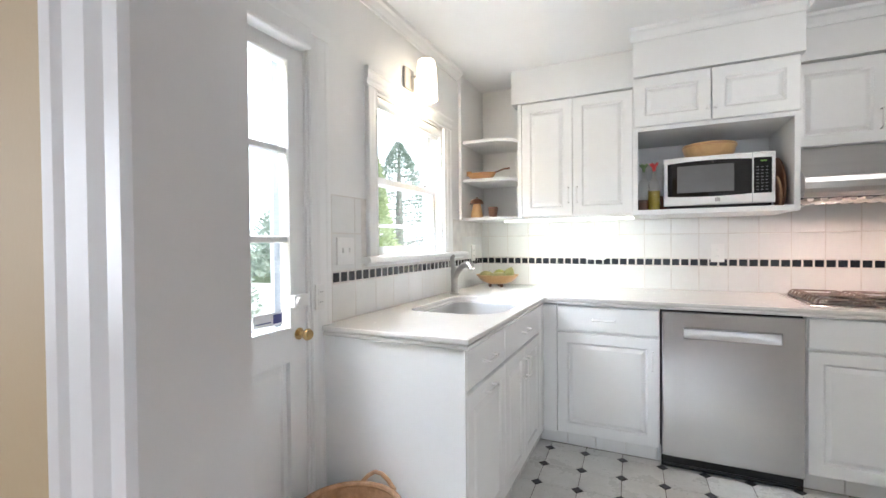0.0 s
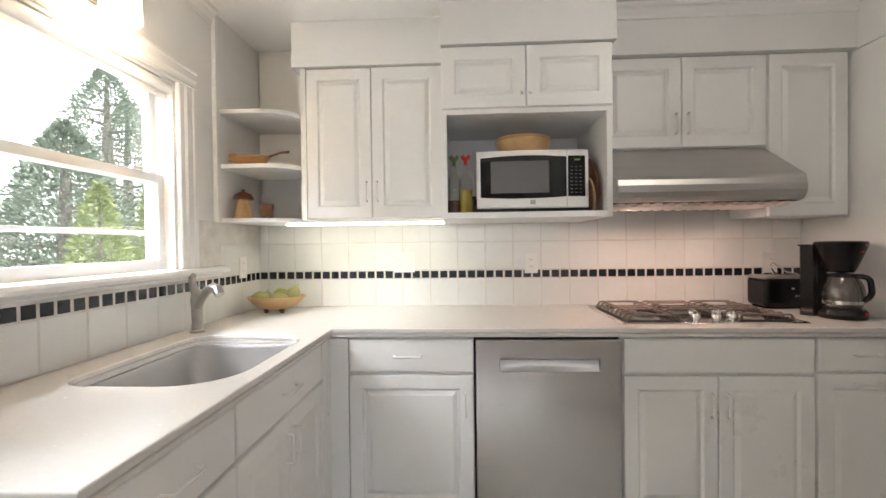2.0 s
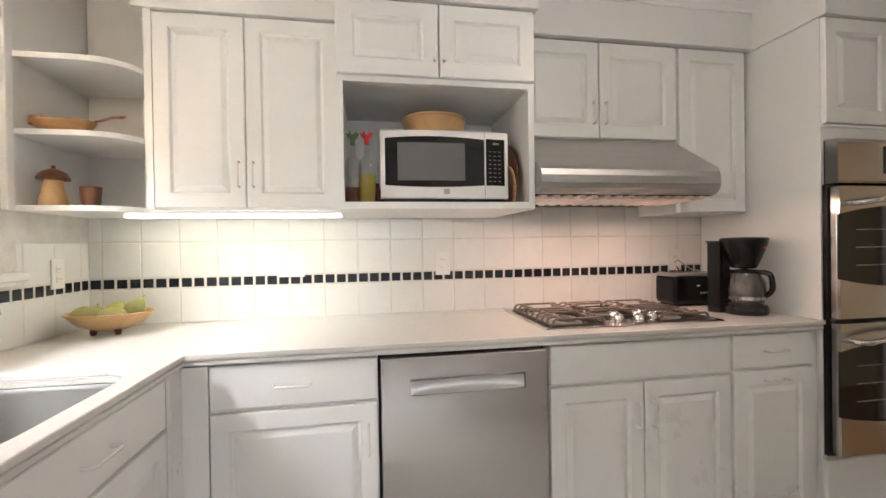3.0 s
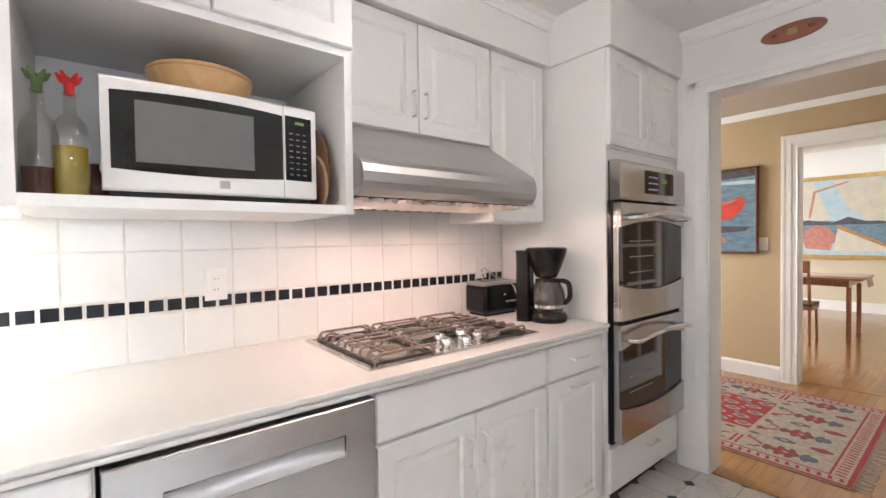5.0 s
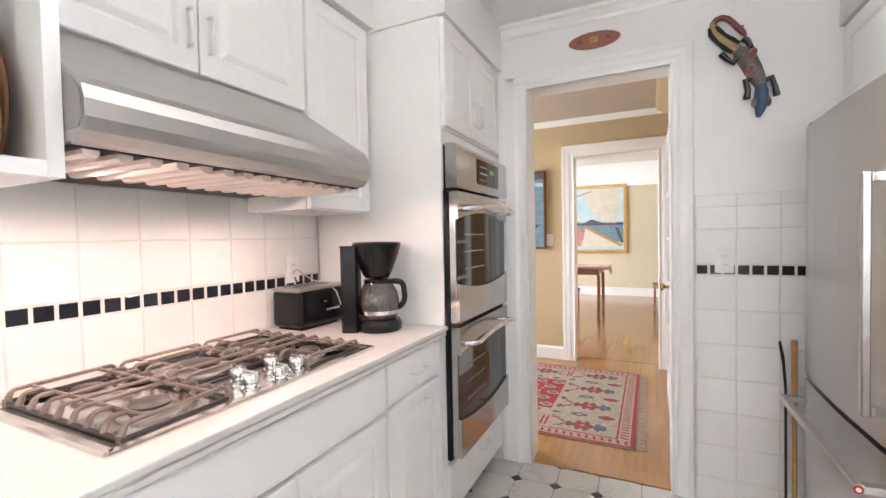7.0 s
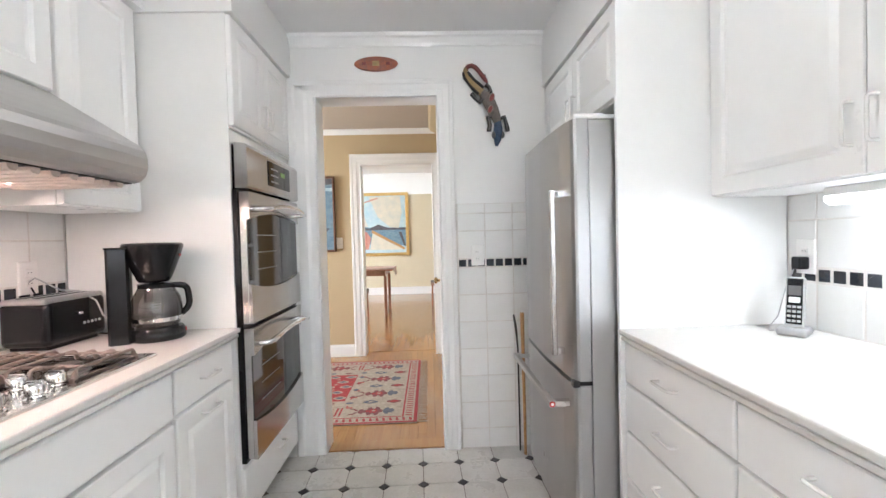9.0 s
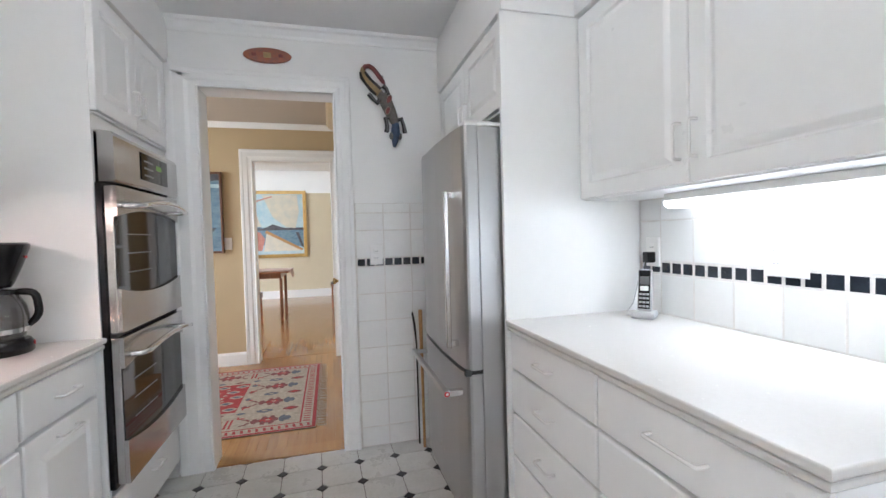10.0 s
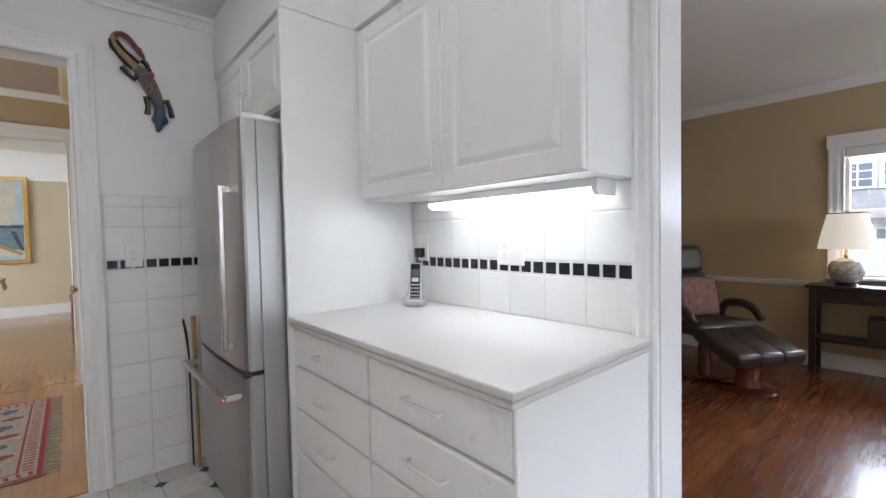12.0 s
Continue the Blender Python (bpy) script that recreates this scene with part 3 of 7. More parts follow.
        for p, q in zip(rings, rings[1:]):
            for k in range(4):
                bm.faces.new((p[k], p[(k + 1) % 4], q[(k + 1) % 4], q[k]))
        bm.faces.new(rings[-1])
        bm.faces.new(rings[0][::-1])
        return bm

    part("cover_plate", plate(w, h, 0, 0.007), "white", t)
    gangs = max(1, round(w / 0.075))
    for g in range(gangs):
        gx = (g - (gangs - 1) / 2) * 0.046
        if kind_of == "outlet" and g == 0:
            for dz in (0.02, -0.02):
                s = part("socket", plate(0.032, 0.028, 0.006, 0.010, (gx, dz)), "white", t)
                for dx in (-0.006, 0.006):
                    part("slot", plate(0.003, 0.009, 0.009, 0.0105, (gx + dx, dz)), "black", s)
        else:
            part("toggle", plate(0.010, 0.022, 0.006, 0.016, (gx, 0.004)), "white", t)
    return t

# ---- large structure ----
NY, EX = 2.81, 3.91          # north tiled wall, east wall
CZ = 2.45                    # ceiling


def structure(name, bm, material, label="", smooth=False):
    return tagged(part(name, bm, material, None, label, smooth), kind="structure")


floor = structure("floor", box(-0.14, 3.98, -0.06, 2.95, -0.10, -0.004), "floor_grout", "kitchen floor bed of dark grout under pale tiles")
structure("ceiling", box(-0.14, 4.05, -0.31, 2.95, CZ, CZ + 0.15), "ceiling", "smooth white painted kitchen ceiling")

# west wall, with the outside door (y 0.00 to 0.81) and the window (y 1.29 to 2.065)
bm = box(-0.14, 0, -0.34, 0.0, 0, CZ)
box(-0.14, 0, 0.0, 0.81, 2.045, CZ, bm=bm)
box(-0.14, 0, 0.81, 1.29, 0, CZ, bm=bm)
box(-0.14, 0, 1.29, 2.065, 0, 1.185, bm=bm)
box(-0.14, 0, 1.29, 2.065, 2.005, CZ, bm=bm)
box(-0.14, 0, 2.065, 2.95, 0, CZ, bm=bm)
wall_west = structure("wall_west", bm, "wall", "white painted kitchen wall with a door and a window")
wall_north = structure("wall_north", box(0, 4.05, NY + 0.004, 2.95, 0, CZ), "wall", "white painted wall behind the long worktop")
# east wall with the doorway to the hall (y 1.262 to 1.96)
bm = box(EX, 4.05, -0.14, 1.248, 0, CZ)
box(EX, 4.05, 1.248, 1.974, 2.104, CZ, bm=bm)
box(EX, 4.05, 1.974, NY + 0.003, 0, CZ, bm=bm)
wall_east = structure("wall_east", bm, "wall", "white painted wall with the doorway to the hall")
# south wall; the opening to the living room
bm = box(1.742, EX, -0.13, -0.004, 0, CZ)
wall_south = structure("wall_south", bm, "wall", "white painted wall behind the short worktop")
structure("wall_south_return", box(0, 0.832, -0.300, -0.20, 0, CZ), "wall", "white painted wall beside the living room opening")
structure("wall_south_header", box(0.832, 1.742, -0.300, -0.004, 2.122, CZ), "wall", "white painted header over the living room opening")

# living room beyond the opening
bm = box(-2.2, -0.001, -0.34, -0.21, 0, CZ)
structure("living_wall_north", bm, "beige", "tan painted living room wall")
structure("living_wall_north_west", box(0, 0.7325, -0.310, -0.3015, 0, CZ), "beige", "tan painted living room wall")
structure("living_wall_north_east", box(1.742, 4.4, -0.145, -0.131, 0, CZ), "beige", "tan painted living room wall")
bm = box(-2.2, 0.965, -3.80, -3.65, 0, CZ)
box(0.965, 1.735, -3.80, -3.65, 0, 0.80, bm=bm)
box(0.965, 1.735, -3.80, -3.65, 1.88, CZ, bm=bm)
box(1.735, 4.4, -3.80, -3.65, 0, CZ, bm=bm)
structure("living_wall_south", bm, "beige", "tan painted living room wall with a window")
structure("living_wall_west", box(-2.35, -2.2, -3.8, -0.21, 0, CZ), "beige", "tan painted living room wall")
structure("living_wall_east", box(4.4, 4.55, -3.8, -0.14, 0, CZ), "beige", "tan painted living room wall")
structure("living_ceiling", box(-2.35, 4.55, -3.8, -0.311, CZ, CZ + 0.15), "ceiling", "white living room ceiling")
living_floor = structure("living_floor", box(-2.35, 4.55, -3.8, -0.062, -0.10, -0.002), "redoak", "reddish polished oak strip floor")
for nm, bmx in (("baseboard", prism([(-3.65, 0), (-3.632, 0), (-3.632, 0.11), (-3.640, 0.13), (-3.65, 0.135)], "x", -2.2, 4.4)),
                ("chair_rail", prism([(-3.65, 0.70), (-3.636, 0.705), (-3.622, 0.735), (-3.618, 0.748), (-3.65, 0.75)], "x", 1.845, 4.4)),
                ("crown", prism([(-3.65, 2.37), (-3.64, 2.37), (-3.60, 2.42), (-3.58, 2.435), (-3.58, CZ), (-3.65, CZ)], "x", -2.2, 4.4))):
    structure("living_" + nm, bmx, "trim", "white painted living room trim")

# hall and far room
hall_floor = structure("hall_floor", box(3.981, 6.20, -0.2, 4.45, -0.10, -0.002), "oak", "amber oak strip floor of the hall")
far_floor = structure("far_floor", box(6.201, 11.4, -0.6, 4.9, -0.10, 0.002), "oak", "glossy amber oak floor of the dining room")
bm = box(6.06, 6.20, 2.054, 4.45, 0, CZ)
box(6.06, 6.20, 1.266, 2.054, 2.079, CZ, bm=bm)
box(6.06, 6.20, -0.2, 1.266, 0, CZ, bm=bm)
structure("hall_wall_east", bm, "beige", "tan painted hall wall with a cased opening")
structure("hall_wall_south", box(4.05, 6.06, 0.40, 0.54, 0, CZ), "beige", "tan painted hall wall")
# opening added only to hold the hall's fill lamp
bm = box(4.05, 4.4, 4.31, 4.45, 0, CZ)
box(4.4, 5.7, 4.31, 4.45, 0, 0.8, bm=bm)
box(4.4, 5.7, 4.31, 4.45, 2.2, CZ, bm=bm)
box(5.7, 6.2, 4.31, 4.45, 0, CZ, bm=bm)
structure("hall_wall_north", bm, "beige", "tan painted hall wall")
structure("hall_wall_west", box(4.051, 4.056, 2.07, 4.31, 0, CZ), "beige", "tan painted hall wall beside the kitchen doorway")
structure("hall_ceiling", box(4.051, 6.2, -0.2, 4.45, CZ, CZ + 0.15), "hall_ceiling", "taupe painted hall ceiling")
bm = prism([(0.54, 2.05), (0.54, CZ), (1.30, CZ), (1.28, 2.42)], "x", 4.06, 6.06)
structure("hall_stair_soffit", bm, "beige", "sloped tan soffit under the stairs")
structure("far_wall_east", box(11.2, 11.35, -0.6, 4.9, 0, 2.3), "cream", "pale cream dining room wall with a picture")
structure("far_wall_upper", box(11.19, 11.35, -0.6, 4.9, 2.3, 2.75), "ceiling", "white band over the picture rail")
# opening added only to hold the dining room's fill lamp
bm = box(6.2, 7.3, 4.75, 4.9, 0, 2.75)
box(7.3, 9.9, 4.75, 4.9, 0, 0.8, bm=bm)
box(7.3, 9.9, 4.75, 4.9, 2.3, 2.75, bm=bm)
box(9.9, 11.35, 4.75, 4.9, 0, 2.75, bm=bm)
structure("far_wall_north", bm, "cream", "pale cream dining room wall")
structure("far_wall_south", box(6.2, 11.35, -0.6, -0.45, 0, 2.75), "cream", "pale cream dining room wall")
structure("far_wall_west", box(6.201, 6.206, 2.2, 4.75, 0, 2.75), "cream", "pale cream dining room wall")
structure("far_ceiling", box(6.2, 11.35, -0.6, 4.9, 2.75, 2.85), "ceiling", "white dining room ceiling")
structure("far_picture_rail", box(11.165, 11.19, -0.45, 4.75, 2.27, 2.31), "trim", "white picture rail")
structure("far_baseboard", box(11.175, 11.2, -0.45, 4.75, 0, 0.17), "trim", "white tall baseboard")
structure("hall_baseboard", prism([(6.06, 0), (6.042, 0), (6.042, 0.11), (6.052, 0.13), (6.06, 0.13)], "y", 2.165, 4.31), "trim", "white hall baseboard")
structure("hall_crown", prism([(6.06, 2.395), (6.052, 2.395), (6.035, 2.415), (6.022, 2.435), (6.022, CZ), (6.06, CZ)], "y", 1.2, 4.31), "trim", "white hall crown moulding")


def casing_profile(w, t=0.024):
    """Across a flat casing with beads: (across, out)."""
    return [(0, 0), (0, t * 0.55), (0.006, t * 0.75), (0.014, t * 0.55), (w * 0.30, t * 0.62), (w * 0.42, t * 0.85), (w * 0.72, t * 0.85), (w * 0.80, t), (w - 0.004, t), (w, t * 0.8), (w, 0)]


def casing(name, axis, wall, out, a, b, top, w, z0=0.0, label="white moulded door casing", wl=None, wr=None, foot=False):
    """A cased opening from a to b along the wall; out is the sign of the room's side. axis is the wall's normal."""
    t = tagged(new(name), label, "", "", "structure")
    wl, wr = wl or w, wr or w

    def leg(p, z_a, z_b, inner, sgn, ww):
        bm = bmesh.new()
        prof = casing_profile(ww)
        rows = []
        for z in (z_a, z_b):
            row = []
            for s, o in prof:
                zz = z if z != z_b or foot == "square" else z + s
                pos = inner + sgn * s
                row.append(bm.verts.new((wall + out * o, pos, zz) if axis == "x" else (pos, wall + out * o, zz)))
            rows.append(row)
        k = len(prof)
        for i in range(k):
            bm.faces.new((rows[0][i], rows[0][(i + 1) % k], rows[1][(i + 1) % k], rows[1][i]))
        bm.faces.new(rows[0])
        bm.faces.new(rows[1][::-1])
        part("casing_side", bm, "trim", t)

    leg(None, z0, top, a, -1, wl)
    leg(None, z0, top, b, 1, wr)
    bm = bmesh.new()
    prof = casing_profile(w)
    rows = []
    for pos, sg, ww in ((a, -1, wl), (b, 1, wr)):
        rows.append([bm.verts.new((wall + out * o, pos + sg * s * ww / w, top + s) if axis == "x" else (pos + sg * s * ww / w, wall + out * o, top + s)) for s, o in prof])
    k = len(prof)
    for i in range(k):
        bm.faces.new((rows[0][i], rows[0][(i + 1) % k], rows[1][(i + 1) % k], rows[1][i]))
    bm.faces.new(rows[0])
    bm.faces.new(rows[1][::-1])
    part("casing_head", bm, "trim", t)
    return t


casing("hall_door_casing", "x", EX, -1, 1.262, 1.96, 2.09, 0.098, wl=0.098, wr=0.165)
bm = box(3.902, 4.06, 1.247, 1.262, 0, 2.09)
box(3.902, 4.06, 1.96, 1.975, 0, 2.09, bm=bm)
box(3.902, 4.06, 1.247, 1.975, 2.09, 2.105, bm=bm)
structure("hall_door_jamb", bm, "trim", "white painted doorway lining")
structure("hall_threshold", box(3.93, 4.045, 1.262, 1.96, -0.005, 0.006, 0.003), "oak", "oak threshold strip")
casing("hall_inner_casing", "x", 6.06, -1, 1.28, 2.04, 2.065, 0.12)
bm = box(6.05, 6.21, 1.265, 1.28, 0, 2.065)
box(6.05, 6.21, 2.04, 2.055, 0, 2.065, bm=bm)
box(6.05, 6.21, 1.265, 2.055, 2.065, 2.08, bm=bm)
structure("hall_inner_jamb", bm, "trim", "white painted lining of the dining room opening")
# casings of the living room opening
bm = prism([(1.733 + s, 0.0 + o) for s, o in casing_profile(0.068, 0.03)], "z", 0, 2.20)
structure("living_casing_side", bm, "trim", "white beaded casing of the living room opening")
bm = prism([(0.845 - s, -0.290 - o) for s, o in casing_profile(0.112, 0.03)], "z", 0, 2.20)
structure("living_casing_far_side", bm, "trim", "white beaded casing on the living room side")
bm = box(1.728, 1.741, -0.15, 0.0, 0, 2.12)
box(0.833, 0.845, -0.290, -0.195, 0, 2.12, bm=bm)
box(0.845, 1.728, -0.310, -0.003, 2.108, 2.12, bm=bm)
structure("living_opening_jamb", bm, "trim", "white painted lining of the living room opening")

# crown mouldings of the kitchen
prof = [(0, 2.385), (0.008, 2.385), (0.012, 2.400), (0.030, 2.425), (0.044, 2.432), (0.048, CZ), (0, CZ)]
structure("crown_west", prism([(p, z) for p, z in prof], "y", -0.2, 2.33), "trim", "white crown moulding")
structure("crown_east", prism([(EX - p, z) for p, z in prof], "y", 0.62, 2.13), "trim", "white crown moulding")
structure("crown_mw", prism([(2.215 - p, z) for p, z in prof], "x", 1.13, 1.935), "trim", "white crown moulding on the soffit")
bm = prism([(1.935 + p, z) for p, z in prof], "y", 2.17, 2.44)
structure("crown_mw_side", bm, "trim", "white crown moulding on the soffit's end")
structure("crown_north", prism([(2.45 - p, z) for p, z in prof], "x", 1.94, 3.165), "trim", "white crown moulding")

# soffits
structure("soffit_cabinet", box(0.35, 1.145, 2.472, NY, 2.215, CZ, 0.003), "wall", "white boxed soffit over the tall wall cabinet")
structure("soffit_microwave", box(1.145, 1.935, 2.215, NY, 2.188, CZ, 0.003), "wall", "white boxed soffit over the microwave cabinet")
structure("soffit_range", box(1.935, 3.165, 2.45, NY, 2.212, CZ, 0.002), "wall", "white boxed soffit over the range cabinets")
structure("soffit_oven", box(3.155, EX, 2.100, NY, 2.205, CZ, 0.003), "wall", "white boxed soffit over the oven tower")
structure("soffit_fridge", box(2.90, EX, 0.0, 0.632, 2.135, CZ, 0.003), "wall", "white boxed soffit over the refrigerator cabinet")
structure("soffit_south", box(1.80, 2.90, 0.0, 0.31, 2.135, CZ, 0.003), "wall", "white boxed soffit over the wall cabinet")

# ---- west door and window ----
door = tagged(new("door_west"), "white painted half-glazed outside door with nine panes, shut", "", "", "structure")
door.location = (-0.03, 0.41, 0)
DY0, DY1, G0, G1, GB, GT = 0.015, 0.80, 0.155, 0.715, 0.932, 1.935
bm = box(-0.052, -0.010, DY0, G0, 0.01, 2.035)
box(-0.052, -0.010, G1, DY1, 0.01, 2.035, bm=bm)
box(-0.052, -0.010, G0, G1, GT, 2.035, bm=bm)
box(-0.052, -0.010, G0, G1, 0.80, GB, bm=bm)
box(-0.052, -0.010, G0, G1, 0.01, 0.24, bm=bm)
box(-0.052, -0.010, 0.385, 0.455, 0.24, 0.80, bm=bm)
part("door_frame", bm, "trim", door)
for a, b in ((G0, 0.385), (0.455, G1)):
    part("lower_panel", raised_panel((-0.040, b, 0.24), -Y, X, b - a, 0.56, 0.012, 0.004), "trim", door)
for k in (1, 2):
    y = G0 + (G1 - G0) * k / 3
    part("muntin", box(-0.046, -0.012, y - 0.013, y + 0.013, GB, GT, 0.005), "trim", door)
    z = GB + (GT - GB) * k / 3
    part("muntin", box(-0.045, -0.013, G0, G1, z - 0.013, z + 0.013, 0.005), "trim", door)
for i in range(3):
    for k in range(3):
        y0, y1 = G0 + (G1 - G0) * i / 3 + 0.013, G0 + (G1 - G0) * (i + 1) / 3 - 0.013
        z0, z1 = GB + (GT - GB) * k / 3 + 0.013, GB + (GT - GB) * (k + 1) / 3 - 0.013
        p = part("pane", box(-0.032, -0.029, y0, y1, z0, z1), "window", door)
        p.visible_shadow = False
part("glass_stop", box(-0.016, -0.004, G0 - 0.014, G0, GB - 0.014, GT + 0.014, 0.003), "trim", door)
part("glass_stop", box(-0.016, -0.004, G1, G1 + 0.014, GB - 0.014, GT + 0.014, 0.003), "trim", door)
part("glass_stop", box(-0.016, -0.004, G0, G1, GB - 0.014, GB, 0.003), "trim", door)
part("glass_stop", box(-0.016, -0.004, G0, G1, GT, GT + 0.014, 0.003), "trim", door)
part("storm_frame", box(-0.112, -0.092, 0.722, 0.770, 0.03, 2.02), "grey_frame", door, "grey metal storm door stile")
k = part("door_knob", lathe([(0.0, 0.0), (0.023, 0.0), (0.023, 0.004), (0.010, 0.008), (0.008, 0.024), (0.013, 0.029), (0.021, 0.037), (0.0235, 0.046), (0.019, 0.056), (0.0, 0.059)], (-0.010, 0.762, 0.90), 24, m=Matrix.Rotation(radians(90), 3, "Y")), "brass", door, "worn brass door knob", smooth=True)
part("deadbolt", box(-0.010, 0.018, 0.715, 0.79, 1.005, 1.055, 0.006), "white", door, "white painted rim lock")
part("thumb_turn", lathe([(0, 0), (0.017, 0), (0.015, 0.012), (0, 0.014)], (0.018, 0.735, 1.03), 16, m=Matrix.Rotation(radians(90), 3, "Y")), "white", door, smooth=True)
st = part("sticker", box(-0.0285, -0.0275, 0.562, 0.700, 0.948, 0.996), "label", door, "white paper alarm sticker on the glass")
part("sticker_mark", box(-0.0274, -0.0269, 0.652, 0.692, 0.955, 0.989), "navy", st)
part("sticker_line", box(-0.0274, -0.0269, 0.572, 0.642, 0.961, 0.965), "navy", st)
part("glass_clip", box(-0.0285, -0.022, 0.467, 0.477, 1.795, 1.845, 0.002), "nickel", door)
structure("door_west_shade_box", box(-0.008, 0.058, -0.02, 0.785, 1.990, 2.075, 0.012), "trim", "white box of a rolled shade over the door")
bm = box(-0.14, 0.003, 0.80, 0.812, 0, 2.045)
box(-0.14, 0.003, -0.01, 0.003, 0, 2.045, bm=bm)
box(-0.14, 0.003, 0.003, 0.80, 2.036, 2.048, bm=bm)
structure("door_west_jamb", bm, "trim", "white painted door lining")
structure("door_west_casing", prism([(0.0 + o, 0.812 + s) for s, o in casing_profile(0.115, 0.02)], "z", 0, 2.075), "trim", "white door casing")
structure("door_west_head", box(0.0, 0.023, -0.10, 0.930, 2.0755, 2.145, 0.004), "trim", "white head casing over the door")

win = tagged(new("window_west"), "white double-hung kitchen window with its shade rolled up", "", "", "structure")
win.location = (-0.06, 1.68, 1.16)
W0, W1, WB, WT, WM = 1.29, 2.065, 1.185, 2.005, 1.575
for y0, y1, z0, z1 in ((W0, W0 + 0.018, WB, WT), (W1 - 0.018, W1, WB, WT), (W0, W1, WT - 0.015, WT)):
    part("window_lining", box(-0.135, -0.002, y0, y1, z0, z1), "trim", win)
part("window_sill", prism([(-0.14, 1.150), (0.030, 1.150), (0.050, 1.158), (0.052, 1.170), (0.046, 1.182), (-0.03, 1.187), (-0.14, 1.187)], "y", 1.165, 2.39), "trim", win)
part("window_apron", box(0.0, 0.020, 1.185, 2.37, 1.137, 1.150, 0.003), "trim", win)


def sash(x, z0, z1, bottom, top, name):
    s = part(name, box(x - 0.016, x + 0.016, W0 + 0.018, W0 + 0.053, z0, z1, 0.002), "trim", win)
    for y0, y1, a, b in ((W1 - 0.053, W1 - 0.018, z0, z1), (W0 + 0.053, W1 - 0.053, z0, z0 + bottom), (W0 + 0.053, W1 - 0.053, z1 - top, z1)):
        part("sash_rail", box(x - 0.016, x + 0.016, y0, y1, a, b, 0.002), "trim", s)
    g = part("pane", box(x - 0.002, x + 0.002, W0 + 0.053, W1 - 0.053, z0 + bottom, z1 - top), "window", s)
    g.visible_shadow = False
    return s


sash(-0.062, WB, WM + 0.018, 0.045, 0.036, "lower_sash")
sash(-0.098, WM - 0.018, WT - 0.01, 0.036, 0.04, "upper_sash")
part("sash_lock", box(-0.066, -0.040, 1.875, 1.925, WM + 0.018, WM + 0.036, 0.005), "white", win, "white sash lock")
part("storm_bar", box(-0.128, -0.118, W0 + 0.02, W1 - 0.02, 1.335, 1.355, 0.002), "trim", win)
part("shade_roll", lathe([(0, 0), (0.024, 0), (0.024, 0.735), (0, 0.735)], (-0.022, 2.045, 1.965), 20, m=Matrix.Rotation(radians(90), 3, "X")), "white", win, "white rolled shade", smooth=True)
part("shade_bar", box(-0.035, -0.020, 1.315, 2.04, 1.915, 1.935, 0.004), "white", win)
for a, s in ((W0, -1), (W1, 1)):
    wdt = 0.088 if s < 0 else 0.115
    part("casing_side", prism([(o, a + s * q) for q, o in casing_profile(wdt, 0.024)], "z", 1.187, 1.9995), "trim", win)
part("casing_head", prism([(o, 2.0 + q) for q, o in casing_profile(0.095, 0.026)], "y", 1.200, 2.183), "trim", win)

# ---- cabinets ----
FRONT = 2.135      # face of the north base cabinets


def carcass(t, x0, x1, y0, y1, z0, z1, name="body"):
    return part(name, box(x0, x1, y0, y1, z0, z1, 0.0015), "paint", t)


def base_cabinet(x0, x1, fronts, label):
    """A north base cabinet. fronts: (kind, x0, x1, z0, z1, pull) with pull as (x, z, 'h'|'v', size)."""
    t = thing("base_cabinet", ((x0 + x1) / 2, 2.4, 0), label, "kitchen cabinet", "base cabinets")
    carcass(t, x0, x1, FRONT + 0.02, NY - 0.006, 0.095, 0.872)
    for kind, a, b, z0, z1, pl in fronts:
        f = (raised_panel if kind == "door" else slab_front)((a, FRONT + 0.02, z0), X, -Y, b - a, z1 - z0)
        d = part("door" if kind == "door" else "drawer_front", f, "paint", t)
        if pl:
            px, pz, way, size = pl
            pull(d, (px, FRONT, pz), X if way == "h" else Z, -Y, size)
    return t


base_cabinet(0.722, 1.281, [("drawer", 0.726, 1.277, 0.716, 0.866, (0.99, 0.790, "h", 0.12)), ("door", 0.726, 1.277, 0.100, 0.704, (1.245, 0.58, "v", 0.10))], "white base cabinet with one drawer over a raised-panel door")
base_cabinet(1.922, 2.722, [("drawer", 1.926, 2.716, 0.716, 0.866, None), ("door", 1.926, 2.318, 0.100, 0.704, (2.288, 0.58, "v", 0.10)), ("door", 2.322, 2.716, 0.100, 0.704, (2.352, 0.58, "v", 0.10))], "white two-door base cabinet under the cooktop with a blank top panel")
base_cabinet(2.722, 3.160, [("drawer", 2.730, 3.118, 0.725, 0.866, (2.925, 0.797, "h", 0.10)), ("door", 2.730, 3.118, 0.100, 0.713, (2.925, 0.675, "h", 0.10))], "narrow white base cabinet beside the oven tower")
t = thing("corner_cabinet", (0.45, 2.3, 0), "white blind corner base unit between the two runs", "kitchen cabinet", "base cabinets")
part("body", box(0.006, 0.642, 2.06, NY - 0.006, 0.095, 0.872, 0.0015), "paint", t)
part("filler", box(0.642, 0.722, FRONT, FRONT + 0.05, 0.095, 0.868, 0.0015), "paint", t)
part("filler", box(0.610, 0.640, 2.035, FRONT + 0.04, 0.095, 0.868, 0.0015), "paint", t)

# peninsula run under the sink, facing east
PX = 0.640
t = thing("sink_cabinet", (0.32, 1.7, 0), "white three-door sink base cabinet with a flat end panel", "kitchen cabinet", "base cabinets")
bm = box(0.006, PX - 0.02, 0.895, 2.058, 0.095, 0.72, 0.0015)
